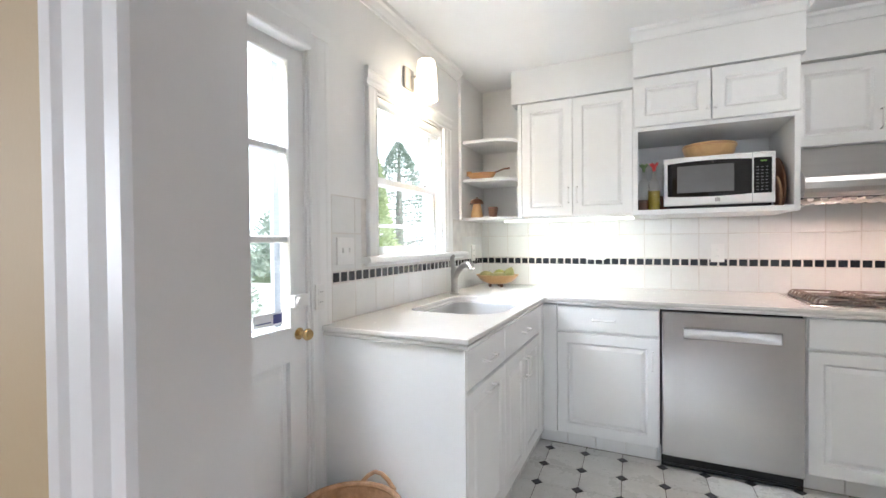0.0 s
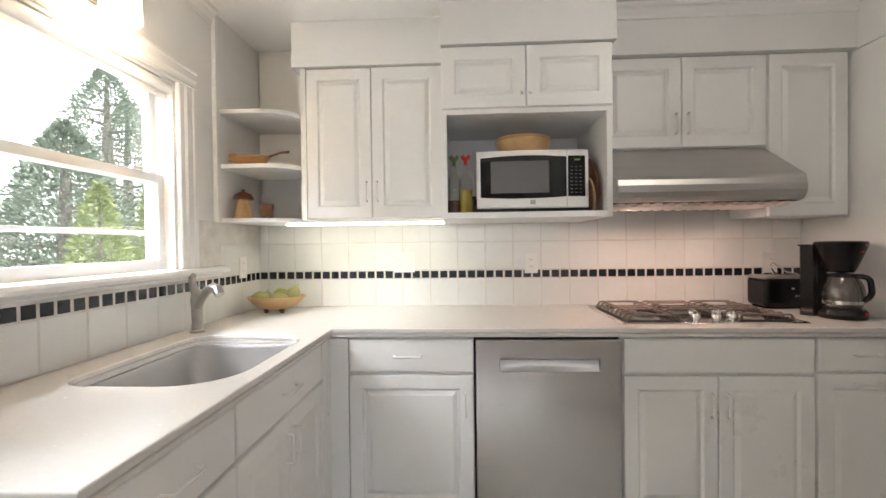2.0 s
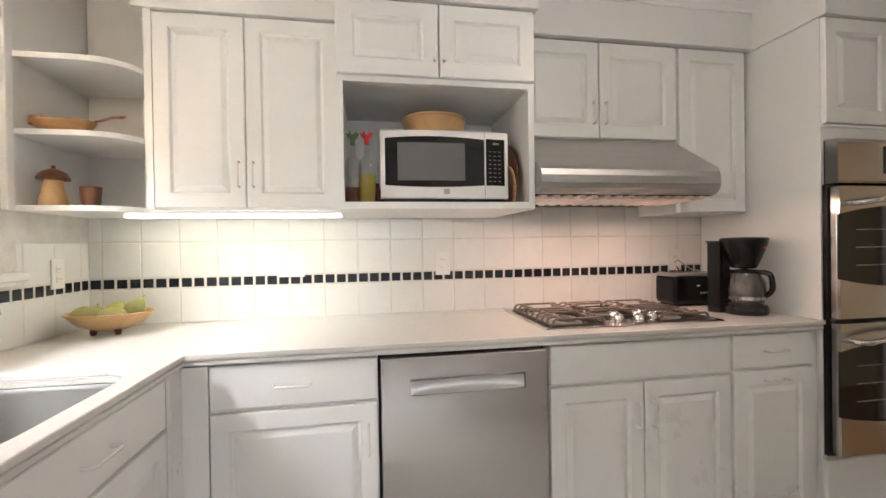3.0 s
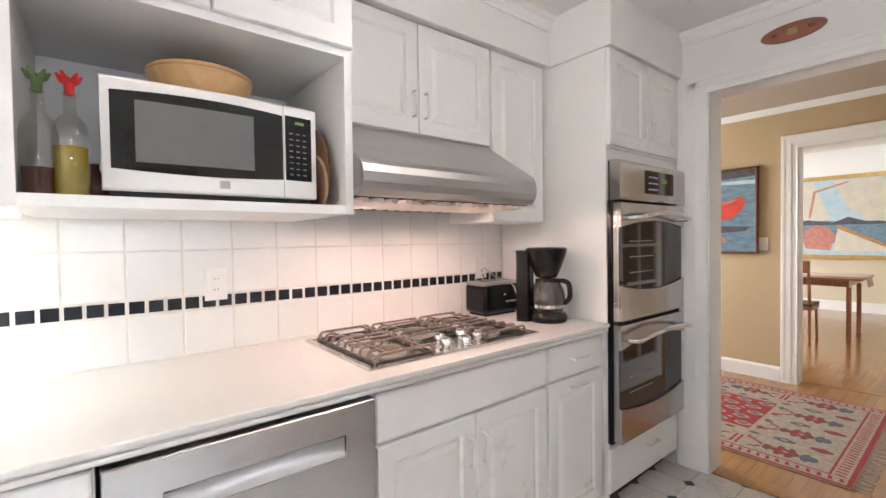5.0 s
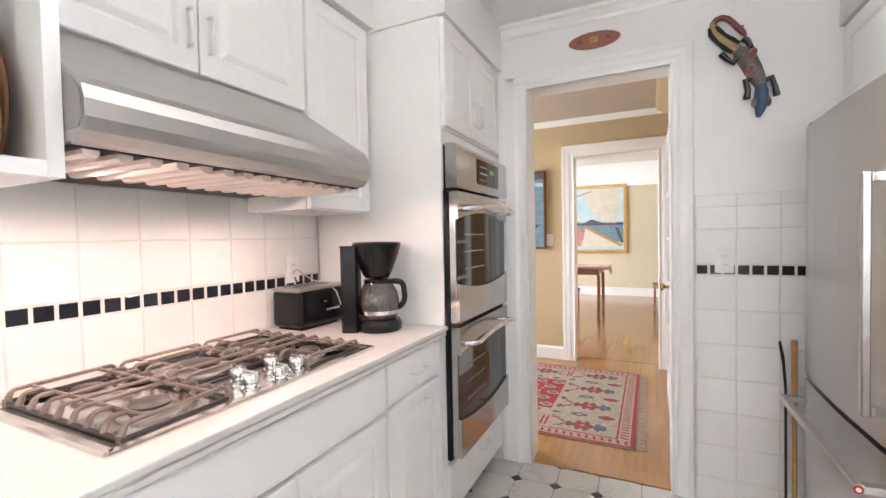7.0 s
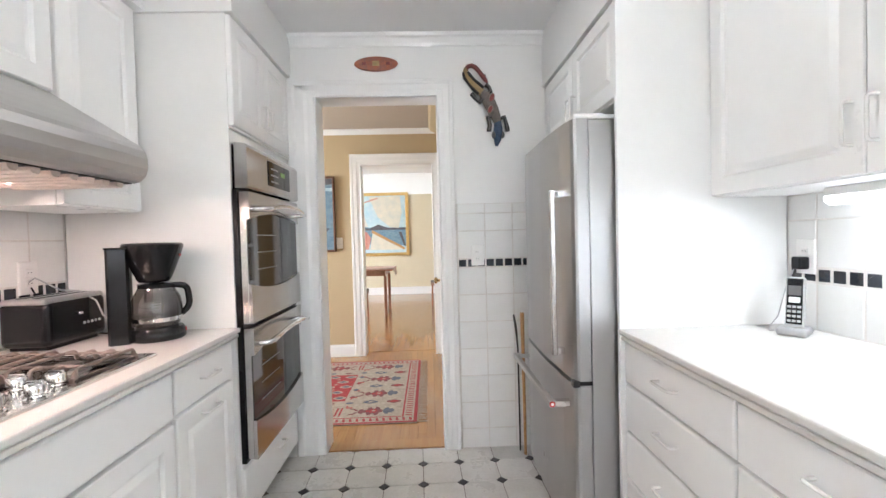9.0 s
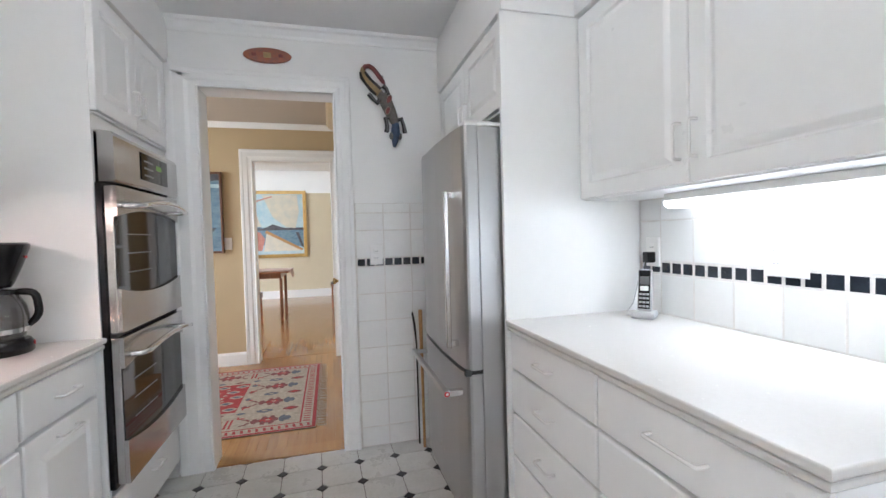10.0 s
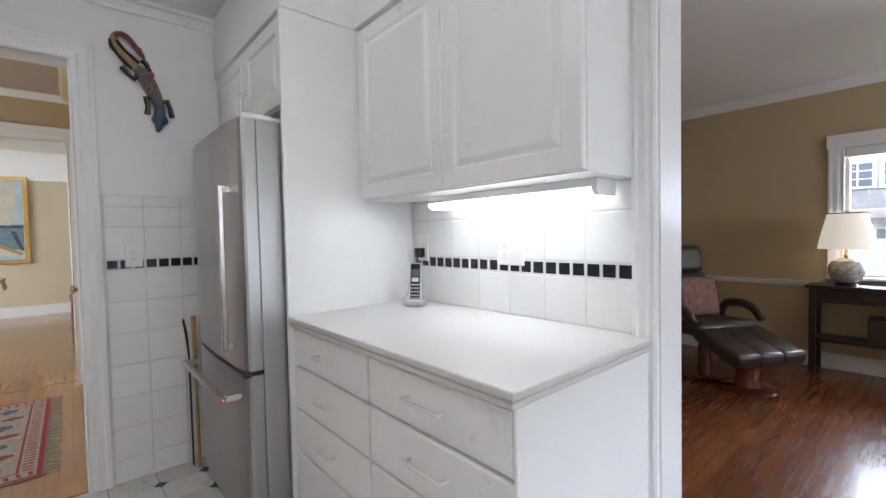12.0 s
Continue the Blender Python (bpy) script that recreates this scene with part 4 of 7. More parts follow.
box(0.006, PX - 0.02, 0.895, 1.325, 0.72, 0.872, bm=bm)
box(PX - 0.027, PX - 0.02, 1.325, 2.058, 0.72, 0.872, bm=bm)
part("body", bm, "paint", t)
part("end_panel", box(0.004, 0.640, 0.878, 0.893, 0.0, 0.872, 0.0015), "paint", t)
for kind, a, b, z0, z1, pl in (("drawer", 0.898, 1.345, 0.716, 0.866, (1.12, 0.79, "h", 0.11)), ("drawer", 1.350, 2.030, 0.716, 0.866, (1.69, 0.79, "h", 0.11)),
                               ("door", 0.898, 1.345, 0.100, 0.704, (1.12, 0.668, "h", 0.10)), ("door", 1.350, 1.688, 0.100, 0.704, (1.66, 0.60, "v", 0.10)), ("door", 1.692, 2.030, 0.100, 0.704, (1.72, 0.60, "v", 0.10))):
    f = (raised_panel if kind == "door" else slab_front)((PX - 0.02, a, z0), Y, X, b - a, z1 - z0)
    d = part("door" if kind == "door" else "drawer_front", f, "paint", t)
    if pl:
        pull(d, (PX, pl[0], pl[1]), Y if pl[2] == "h" else Z, X, pl[3])

# toe kicks
kick = structure("toe_kick", box(0.595, 0.60, 0.90, 2.20, 0, 0.094), "grout", "tiled toe kick under the cabinets")
kick_n = structure("toe_kick_north", box(0.60, 3.155, 2.205, 2.21, 0, 0.094), "grout", "tiled toe kick under the cabinets")

# wall cabinets
t = thing("wall_cabinet", (0.75, 2.65, 1.41), "tall white two-door wall cabinet with raised panels", "kitchen cabinet", "wall cabinets")
carcass(t, 0.392, 1.141, 2.50, NY - 0.006, 1.418, 2.213)
part("face_rail", box(0.392, 0.420, 2.482, 2.50, 1.418, 2.213), "paint", t)
for a, b, hx in ((0.423, 0.765, 0.740), (0.769, 1.137, 0.796)):
    d = part("door", raised_panel((a, 2.50, 1.424), X, -Y, b - a, 0.782), "paint", t)
    pull(d, (hx, 2.48, 1.56), Z, -Y, 0.10)

t = thing("microwave_cabinet", (1.54, 2.5, 1.40), "deep white wall cabinet with an open niche under two small doors", "kitchen cabinet", "wall cabinets")
for nm, x0, x1, y0, z0, z1 in (("side_board", 1.145, 1.163, 2.27, 1.40, 2.186), ("side_board", 1.905, 1.923, 2.27, 1.40, 2.186), ("niche_floor", 1.163, 1.905, 2.27, 1.40, 1.420), ("niche_top", 1.163, 1.905, 2.27, 1.885, 1.903), ("top_board", 1.163, 1.905, 2.27, 2.168, 2.186), ("back_board", 1.163, 1.905, 2.79, 1.42, 2.168)):
    part(nm, box(x0, x1, y0, NY - 0.006, z0, z1), "paint", t)
bm = box(1.145, 1.170, 2.25, 2.27, 1.40, 2.186, 0.001)
box(1.898, 1.923, 2.25, 2.27, 1.40, 2.186, 0.001, bm=bm)
box(1.170, 1.898, 2.25, 2.27, 1.40, 1.427, 0.001, bm=bm)
box(1.170, 1.898, 2.25, 2.27, 1.880, 1.910, 0.001, bm=bm)
part("face_frame", bm, "paint", t)
for a, b, hx in ((1.149, 1.532, 1.515), (1.536, 1.919, 1.552)):
    d = part("door", raised_panel((a, 2.25, 1.903), X, -Y, b - a, 0.279), "paint", t)
    part("knob", lathe([(0, 0), (0.006, 0), (0.005, 0.012), (0.009, 0.018), (0.009, 0.024), (0, 0.027)], (hx, 2.23, 1.965), 14, m=Matrix.Rotation(radians(90), 3, "X")), "pull", d, smooth=True)

t = thing("wall_cabinet", (2.34, 2.65, 1.745), "white two-door wall cabinet over the steel hood", "kitchen cabinet", "wall cabinets")
carcass(t, 1.926, 2.756, 2.50, NY - 0.006, 1.748, 2.21)
for a, b, hx in ((1.935, 2.340, 2.312), (2.344, 2.750, 2.372)):
    d = part("door", raised_panel((a, 2.50, 1.754), X, -Y, b - a, 0.452), "paint", t)
    pull(d, (hx, 2.48, 1.87), Z, -Y, 0.10)
t = thing("wall_cabinet", (2.95, 2.65, 1.40), "narrow tall white wall cabinet beside the hood", "kitchen cabinet", "wall cabinets")
carcass(t, 2.760, 3.158, 2.50, NY - 0.006, 1.400, 2.21)
d = part("door", raised_panel((2.766, 2.50, 1.404), X, -Y, 0.374, 0.802), "paint", t)

# oven tower
t = thing("oven_tower_cabinet", (3.53, 2.4, 0), "tall white cabinet housing the double oven, with two upper doors", "kitchen cabinet")
for nm, x0, x1, y0, z0, z1 in (("side_panel", 3.165, 3.183, 2.135, 0, 2.204), ("side_panel", 3.885, 3.903, 2.135, 0, 2.204), ("lower_body", 3.183, 3.885, 2.15, 0.08, 0.33), ("upper_body", 3.183, 3.885, 2.15, 1.70, 2.204), ("back_board", 3.183, 3.885, 2.79, 0.33, 1.70)):
    part(nm, box(x0, x1, y0, NY - 0.006, z0, z1), "paint", t)
part("face_rail", box(3.183, 3.885, 2.135, 2.15, 1.685, 1.742), "paint", t)
part("face_rail", box(3.165, 3.903, 2.119, 2.135, 1.738, 1.747, 0.003), "paint", t)
part("face_stile", box(3.845, 3.885, 2.135, 2.15, 0.33, 1.685), "paint", t)
for a, b, hx in ((3.170, 3.522, 3.494), (3.526, 3.878, 3.554)):
    d = part("door", raised_panel((a, 2.135, 1.752), X, -Y, b - a, 0.448), "paint", t)
    pull(d, (hx, 2.115, 1.87), Z, -Y, 0.10)
d = part("drawer_front", slab_front((3.170, 2.150, 0.095), X, -Y, 0.708, 0.215, 0.03), "paint", t)
pull(d, (3.56, 2.12, 0.235), X, -Y, 0.10)

# south cabinets
SF = 0.62
t = thing("drawer_cabinet", (2.33, 0.3, 0), "white eight-drawer base cabinet with white bar pulls", "kitchen cabinet", "base cabinets")
part("body", box(1.765, 2.905, 0.006, SF - 0.02, 0.09, 0.872, 0.0015), "paint", t)
part("end_panel", box(1.757, 1.765, 0.004, SF - 0.002, 0.0, 0.872, 0.001), "paint", t)
part("kick_board", box(1.775, 2.905, 0.52, 0.535, 0.0, 0.09), "paint", t)
for a, b, size in ((2.336, 2.902, 0.10), (1.768, 2.328, 0.15)):
    for z0, z1 in ((0.722, 0.866), (0.548, 0.712), (0.374, 0.538), (0.100, 0.364)):
        d = part("drawer_front", slab_front((b, SF - 0.02, z0), -X, Y, b - a, z1 - z0), "paint", t)
        pull(d, ((a + b) / 2, SF, (z0 + z1) / 2 + 0.005), X, Y, size)
t = thing("wall_cabinet", (2.35, 0.15, 1.385), "large white two-door wall cabinet over the short worktop", "kitchen cabinet", "wall cabinets")
part("body", box(1.797, 2.905, 0.004, 0.272, 1.385, 2.133, 0.0015), "paint", t)
for a, b, hx in ((1.800, 2.343, 2.315), (2.347, 2.902, 2.375)):
    d = part("door", raised_panel((b, 0.272, 1.390), -X, Y, b - a, 0.738), "paint", t)
    pull(d, (hx, 0.292, 1.515), Z, Y, 0.105)
t = thing("fridge_surround", (3.4, 0.3, 0), "white tall side panel and two-door cabinet over the refrigerator", "kitchen cabinet")
part("side_panel", box(2.906, 2.926, 0.004, 0.635, 0, 2.134, 0.001), "paint", t)
part("body", box(2.926, 3.905, 0.004, 0.60, 1.765, 2.134, 0.001), "paint", t)
for a, b, hx in ((2.932, 3.412, 3.382), (3.416, 3.896, 3.446)):
    d = part("door", raised_panel((b, 0.600, 1.772), -X, Y, b - a, 0.355), "paint", t)
    pull(d, (hx, 0.62, 1.86), Z, Y, 0.10)

# corner shelves
t = thing("corner_shelf_unit", (0.02, 2.6, 1.41), "open white corner shelves with rounded ends", "wall shelf")
part("upright", box(0.0, 0.022, 2.335, 2.372, 1.405, CZ, 0.004), "paint", t)
part("back_board", box(0.022, 0.39, NY - 0.014, NY, 1.43, CZ), "paint", t)
part("side_board", box(0.0, 0.014, 2.372, NY, 1.43, CZ), "paint", t)
for z in (1.405, 1.680, 1.955):
    out = [(0.014, NY - 0.014), (0.014, 2.375), (0.20, 2.375)] + [(0.20 + 0.185 * math.sin(a), 2.375 + 0.13 - 0.13 * math.cos(a)) for a in [k * math.pi / 16 for k in range(1, 9)]] + [(0.390, NY - 0.014)]
    part("shelf", slab(out, z, z + 0.020), "paint", t)

# ---- worktops ----


def worktop(name, outline, inner, label, base):
    """A slab with a double-lipped edge; inner is an optional hole."""
    t = thing(name, base, label, "worktop")
    for nm, z0, z1, shrink in (("top_slab", 0.8945, 0.914, 0.0), ("core_strip", 0.8895, 0.8948, 0.010), ("lower_lip", 0.874, 0.8898, 0.005)):
        bm = bmesh.new()
        cx, cy = sum(p[0] for p in outline) / len(outline), sum(p[1] for p in outline) / len(outline)
        out = offset_outline(outline, -shrink)
        loops = [out] + ([inner] if inner else [])
        edges = []
        for lp in loops:
            vs = [bm.verts.new((x, y, z1)) for x, y in lp]
            edges += [bm.edges.new((vs[i], vs[(i + 1) % len(vs)])) for i in range(len(vs))]
        bmesh.ops.triangle_fill(bm, edges=edges, use_beauty=True, normal=(0, 0, 1))
        g = bmesh.ops.extrude_face_region(bm, geom=list(bm.faces))
        bmesh.ops.translate(bm, verts=[v for v in g["geom"] if isinstance(v, bmesh.types.BMVert)], vec=(0, 0, z0 - z1))
        bmesh.ops.recalc_face_normals(bm, faces=bm.faces)
        es = [e for e in bm.edges if len(e.link_faces) == 2 and e.calc_face_angle(0) > 1.0 and abs(e.verts[0].co.z - e.verts[1].co.z) < 1e-5]
        bmesh.ops.bevel(bm, geom=es, offset=0.005 if nm != "core_strip" else 0.0005, segments=3 if nm != "core_strip" else 1, affect="EDGES", profile=0.5)
        part(nm, bm, "counter", t, smooth=False)
    return t


def offset_outline(pts, d):
    """Moves every side outward by d; the outline runs anticlockwise."""
    if not d:
        return list(pts)
    out = []
    k = len(pts)
    for i in range(k):
        p, c, q = Vector(pts[i - 1]), Vector(pts[i]), Vector(pts[(i + 1) % k])
        a, b = (c - p).normalized(), (q - c).normalized()
        na, nb = Vector((a.y, -a.x)), Vector((b.y, -b.x))
        m = (na + nb) / (1 + na.dot(nb))
        out.append((c.x + m.x * d, c.y + m.y * d))
    return out


def rounded_rect(x0, x1, y0, y1, radii, n=6):
    """Anticlockwise from the low corner; radii of the corners (x0y0, x1y0, x1y1, x0y1)."""
    out = []
    for (cx, cy, sx, sy, a0), r in zip(((x0, y0, 1, 1, 180), (x1, y0, -1, 1, 270), (x1, y1, -1, -1, 0), (x0, y1, 1, -1, 90)), radii):
        for k in range(n + 1):
            a = radians(a0 + 90 * k / n)
            out.append((cx + sx * r + r * math.cos(a), cy + sy * r + r * math.sin(a)))
    return out


SINK = rounded_rect(0.130, 0.598, 1.345, 1.990, (0.09, 0.17, 0.12, 0.09))
worktop("worktop", [(0.003, 0.863), (0.660, 0.863), (0.660, 2.117), (3.163, 2.117), (3.163, NY - 0.001), (0.003, NY - 0.001)], SINK, "pale off-white solid-surface worktop with a double-lipped edge, L-shaped", (1.2, 2.4, 0.872))
worktop("worktop", [(1.747, 0.001), (2.903, 0.001), (2.903, 0.640), (1.747, 0.640)], None, "pale off-white solid-surface worktop on the drawer cabinet", (2.3, 0.3, 0.872))

# sink bowl
t = thing("sink", (0.35, 1.7, 0.70), "brushed steel undermount single-bowl sink", "kitchen sink")
bm = bmesh.new()
rings = []
for d, z in ((0.012, 0.8735), (-0.004, 0.8735), (-0.010, 0.86), (-0.016, 0.74), (-0.045, 0.706), (-0.10, 0.700)):
    rings.append([bm.verts.new((x, y, z)) for x, y in offset_outline(SINK, d)])
for a, b in zip(rings, rings[1:]):
    for i in range(len(a)):
        bm.faces.new((a[i], a[(i + 1) % len(a)], b[(i + 1) % len(a)], b[i]))
bm.faces.new(rings[-1])
part("bowl", bm, "fridge_steel", t, smooth=True)
part("drain", lathe([(0, 0), (0.045, 0), (0.045, 0.003), (0.036, 0.004), (0.030, -0.004), (0, -0.006)], (0.36, 1.66, 0.7005), 24), "chrome", t, smooth=True)
t = thing("faucet", (0.085, 2.055, 0.914), "satin nickel single-lever pull-out kitchen faucet", "faucet")
part("base_flange", lathe([(0, 0), (0.030, 0), (0.030, 0.006), (0.024, 0.012), (0.021, 0.05), (0.0, 0.05)], (0.085, 2.055, 0.914), 24), "nickel", t, smooth=True)
part("column", lathe([(0.021, 0.04), (0.023, 0.10), (0.026, 0.14), (0.022, 0.165), (0, 0.17)], (0.085, 2.055, 0.914), 24), "nickel", t, smooth=True)
part("spout", tube([(0.088, 2.052, 1.02), (0.12, 2.035, 1.065), (0.16, 2.01, 1.098), (0.20, 1.985, 1.112), (0.232, 1.965, 1.106), (0.245, 1.957, 1.085)], [0.019, 0.018, 0.018, 0.020, 0.023, 0.020], 14), "nickel", t, smooth=True)
part("lever", tube([(0.085, 2.055, 1.070), (0.075, 2.048, 1.11), (0.078, 2.035, 1.15), (0.095, 2.02, 1.162)], [0.020, 0.017, 0.015, 0.011], 12), "nickel", t, smooth=True)

# ---- appliances ----
t = thing("dishwasher", (1.60, 2.4, 0), "brushed stainless steel dishwasher with a bowed pocket handle", "dishwasher")
part("body", box(1.288, 1.914, 2.165, NY - 0.01, 0.07, 0.868), "gasket", t)
bm = bmesh.new()
rings = []
for x0, x1, z0, z1, y in ((1.290, 1.912, 0.078, 0.862, 2.164), (1.290, 1.912, 0.078, 0.862, 2.121), (1.293, 1.909, 0.081, 0.859, 2.118), (1.393, 1.822, 0.724, 0.784, 2.118), (1.395, 1.820, 0.726, 0.782, 2.121)):
    rings.append([bm.verts.new((x, y, z)) for x, z in ((x0, z0), (x1, z0), (x1, z1), (x0, z1))])
for a, b in zip(rings, rings[1:]):
    for k in range(4):
        bm.faces.new((a[k], a[(k + 1) % 4], b[(k + 1) % 4], b[k]))
d = part("door", bm, "door_steel", t)
bm = bmesh.new()
rows = []
for i in range(25):
    x = 1.395 + 0.425 * i / 24
    q = 1 - (2 * i / 24 - 1) ** 2
    rows.append([bm.verts.new((x, 2.1205 + dy, z)) for dy, z in ((0.0, 0.726), (0.004, 0.728 + 0.006 * q), (0.007 + 0.004 * q, 0.740 + 0.005 * q), (0.009 + 0.007 * q, 0.760), (0.008 + 0.008 * q, 0.774), (0.0, 0.782))])
for a, b in zip(rows, rows[1:]):
    for k in range(5):
        bm.faces.new((a[k], a[k + 1], b[k + 1], b[k]))
part("handle", bm, "fridge_steel", t, "scooped steel pocket handle", smooth=True)
part("kick_plate", box(1.288, 1.914, 2.150, 2.158, 0.004, 0.074, 0.002), "black", t)
part("kick_vent", box(1.300, 1.902, 2.144, 2.150, 0.020, 0.030, 0.002), "gasket", t)

# hood
t = thing("range_hood", (2.33, 2.5, 1.46), "brushed steel under-cabinet range hood with baffle filters", "range hood")
prof = [(NY - 0.002, 1.745), (2.485, 1.745), (2.215, 1.572), (2.198, 1.555), (2.190, 1.530), (2.190, 1.500), (2.198, 1.478), (2.215, 1.462), (2.235, 1.457), (2.235, 1.462), (NY - 0.002, 1.462)]
bm = prism(prof, "x", 1.926, 2.742)
for v in bm.verts:
    if v.co.x > 2.7 and v.co.y < 2.24 and v.co.z < 1.56:
        v.co.x -= 0.012
part("canopy", bm, "steel", t)
# the canopy's side face in darker metal, standing for its dark reflection
part("end_cap", prism([(2.46, 1.716), (2.222, 1.566), (2.205, 1.550), (2.198, 1.528), (2.198, 1.502), (2.206, 1.484), (2.46, 1.470)], "x", 1.9235, 1.9255), "nickel", t)
# black sheet that stands for the shade in the gaps between baffles
part("underside_pan", box(1.935, 2.735, 2.245, 2.79, 1.4560, 1.4615), "gasket", t)
for k in range(14):
    x = 1.948 + k * 0.056
    part("filter_baffle", prism([(x, 1.4555), (x + 0.001, 1.447), (x + 0.007, 1.441), (x + 0.021, 1.440), (x + 0.027, 1.446), (x + 0.028, 1.4555)], "y", 2.250, 2.56), "copper", t)

# double oven
t = thing("double_oven", (3.51, 2.15, 0.33), "stainless steel double wall oven with black glass doors and bowed handles", "wall oven")
part("body", box(3.184, 3.842, 2.136, 2.72, 0.335, 1.680, 0.002), "black", t)
part("trim_plate", box(3.168, 3.846, 2.112, 2.133, 0.335, 1.490, 0.002), "black", t)
bm = prism([(2.118, 1.492), (2.072, 1.492), (2.066, 1.500), (2.066, 1.660), (2.074, 1.676), (2.118, 1.680)], "x", 3.167, 3.846)
p = part("control_panel", bm, "oven_steel", t)
part("display_glass", box(3.40, 3.70, 2.0625, 2.067, 1.530, 1.645, 0.002), "blackglass", p)
for i in range(5):
    for k in range(3):
        part("button", box(3.43 + i * 0.020, 3.442 + i * 0.020, 2.0615, 2.063, 1.548 + k * 0.030, 1.556 + k * 0.030), "key", p)
part("display_digits", box(3.56, 3.62, 2.0615, 2.063, 1.590, 1.612), "display", p)


def oven_door(z0, z1):
    d = part("door", box(3.178, 3.834, 2.082, 2.1115, z0, z1, 0.003), "oven_steel", t)
    part("glass", box(3.181, 3.831, 2.0785, 2.0835, z0 + 0.10, z1 - 0.06, 0.001), "blackglass", d, "black oven glass")
    h = z1 - z0

    def curved(name, za, zb, top):
        """A steel band whose inner edge is bowed."""
        bm = bmesh.new()
        front, back = [], []
        xs = [3.176 + 0.660 * i / 16 for i in range(17)]
        for row, y in ((front, 2.068), (back, 2.082)):
            for i, x in enumerate(xs):
                bow = 0.035 * (1 - ((i - 8) / 8) ** 2)
                inner = (za if top else zb) + (bow if top else -bow)
                row.append((bm.verts.new((x, y, inner)), bm.verts.new((x, y, zb if top else za))))
        for i in range(16):
            bm.faces.new((front[i][0], front[i + 1][0], front[i + 1][1], front[i][1]))
            bm.faces.new((back[i][0], back[i + 1][0], back[i + 1][1], back[i][1]))
            for j in (0, 1):
                bm.faces.new((front[i][j], front[i + 1][j], back[i + 1][j], back[i][j]))
        for i in (0, 16):
            bm.faces.new((front[i][0], front[i][1], back[i][1], back[i][0]))
        part(name, bm, "oven_steel", d)

    curved("top_band", z1 - 0.115, z1, True)
    curved("bottom_band", z0, z0 + 0.165, False)
    zc = z1 - 0.052
    pts = [(3.225, 2.068, zc - 0.020), (3.228, 2.030, zc - 0.020)] + [tuple(p) for p in arc((3.25, 2.012, zc - 0.018), (3.78, 2.012, zc - 0.018), (0, -0.012, 0.026), 10)] + [(3.800, 2.030, zc - 0.020), (3.803, 2.068, zc - 0.020)]
    part("handle", tube(pts, 0.011, 10), "chrome", d, "polished bowed steel handle", smooth=True)
    for k in range(3):
        part("oven_rack", box(3.27, 3.50, 2.0770, 2.0784, z0 + 0.22 + k * 0.075, z0 + 0.2245 + k * 0.075), "key_dim", d)


oven_door(0.925, 1.478)
oven_door(0.350, 0.905)
part("vent_strip", box(3.176, 3.836, 2.090, 2.1115, 0.907, 0.922, 0.002), "gasket", t)

# refrigerator
t = thing("refrigerator", (3.33, 0.4, 0), "stainless steel bottom-freezer refrigerator with square bar handles", "refrigerator")
part("body", box(2.945, 3.715, 0.03, 0.725, 0.03, 1.690, 0.004), "fridge_steel", t)
prof = [(2.938, 0.730), (3.722, 0.730), (3.722, 0.782), (3.712, 0.790), (3.60, 0.800), (3.33, 0.806), (3.06, 0.800), (2.960, 0.790), (2.943, 0.782), (2.938, 0.772)]
d = part("door", prism(prof, "z", 0.712, 1.690), "fridge_steel", t)
f = part("freezer_drawer", prism(prof, "z", 0.075, 0.694), "fridge_steel", t)
part("gasket", box(2.945, 3.715, 0.724, 0.775, 0.694, 0.712), "gasket", t)
part("toe_grille", box(2.95, 3.71, 0.66, 0.70, 0.0, 0.07), "gasket", t)
part("hinge_cover", box(2.945, 3.02, 0.66, 0.78, 1.690, 1.712, 0.008), "white", t)
part("top_cap", box(2.942, 3.718, 0.60, 0.728, 1.6905, 1.706, 0.005), "white", t)
part("hinge_cap", box(3.66, 3.715, 0.70, 0.785, 1.6905, 1.706, 0.006), "hinge", t)
part("middle_hinge", box(2.935, 2.965, 0.775, 0.800, 0.690, 0.716, 0.003), "hinge", t)
bar = part("door_handle", box(3.036, 3.062, 0.826, 0.846, 0.785, 1.440, 0.004), "steel_v", d)
for z in (0.790, 1.410):
    part("handle_bracket", box(3.037, 3.061, 0.797, 0.827, z, z + 0.026, 0.003), "chrome", bar)
bar = part("drawer_handle", box(2.985, 3.690, 0.858, 0.880, 0.600, 0.626, 0.004), "steel", f)
for x in (2.985, 3.662):
    part("handle_bracket", box(x, x + 0.028, 0.796, 0.859, 0.601, 0.625, 0.003), "chrome", bar)
bdg = part("badge", lathe([(0, 0), (0.011, 0), (0.011, 0.003), (0, 0.003)], (2.985, 0.868, 0.613), 18, m=Matrix.Rotation(radians(-90), 3, "Y")), "red", bar)
part("badge_ring", lathe([(0, 0), (0.006, 0), (0.006, 0.004), (0, 0.004)], (2.985, 0.868, 0.613), 14, m=Matrix.Rotation(radians(-90), 3, "Y")), "white", bdg)
part("nameplate", box(3.30, 3.37, 0.8035, 0.8055, 0.215, 0.24), "chrome", f)

# microwave
t = thing("microwave", (1.56, 2.45, 1.42), "white countertop microwave with a black window and keypad", "microwave oven")
part("body", box(1.300, 1.826, 2.352, 2.72, 1.450, 1.722, 0.006), "white", t)
# black plate put in the gap over the feet to stand for its shade
part("base_plate", box(1.312, 1.815, 2.350, 2.70, 1.436, 1.4495, 0.002), "gasket", t)
bm = bmesh.new()
cols = []
for i in range(21):
    x = 1.298 + 0.530 * i / 20
    y = 2.335 - 0.018 * (1 - ((i - 10) / 10) ** 2)
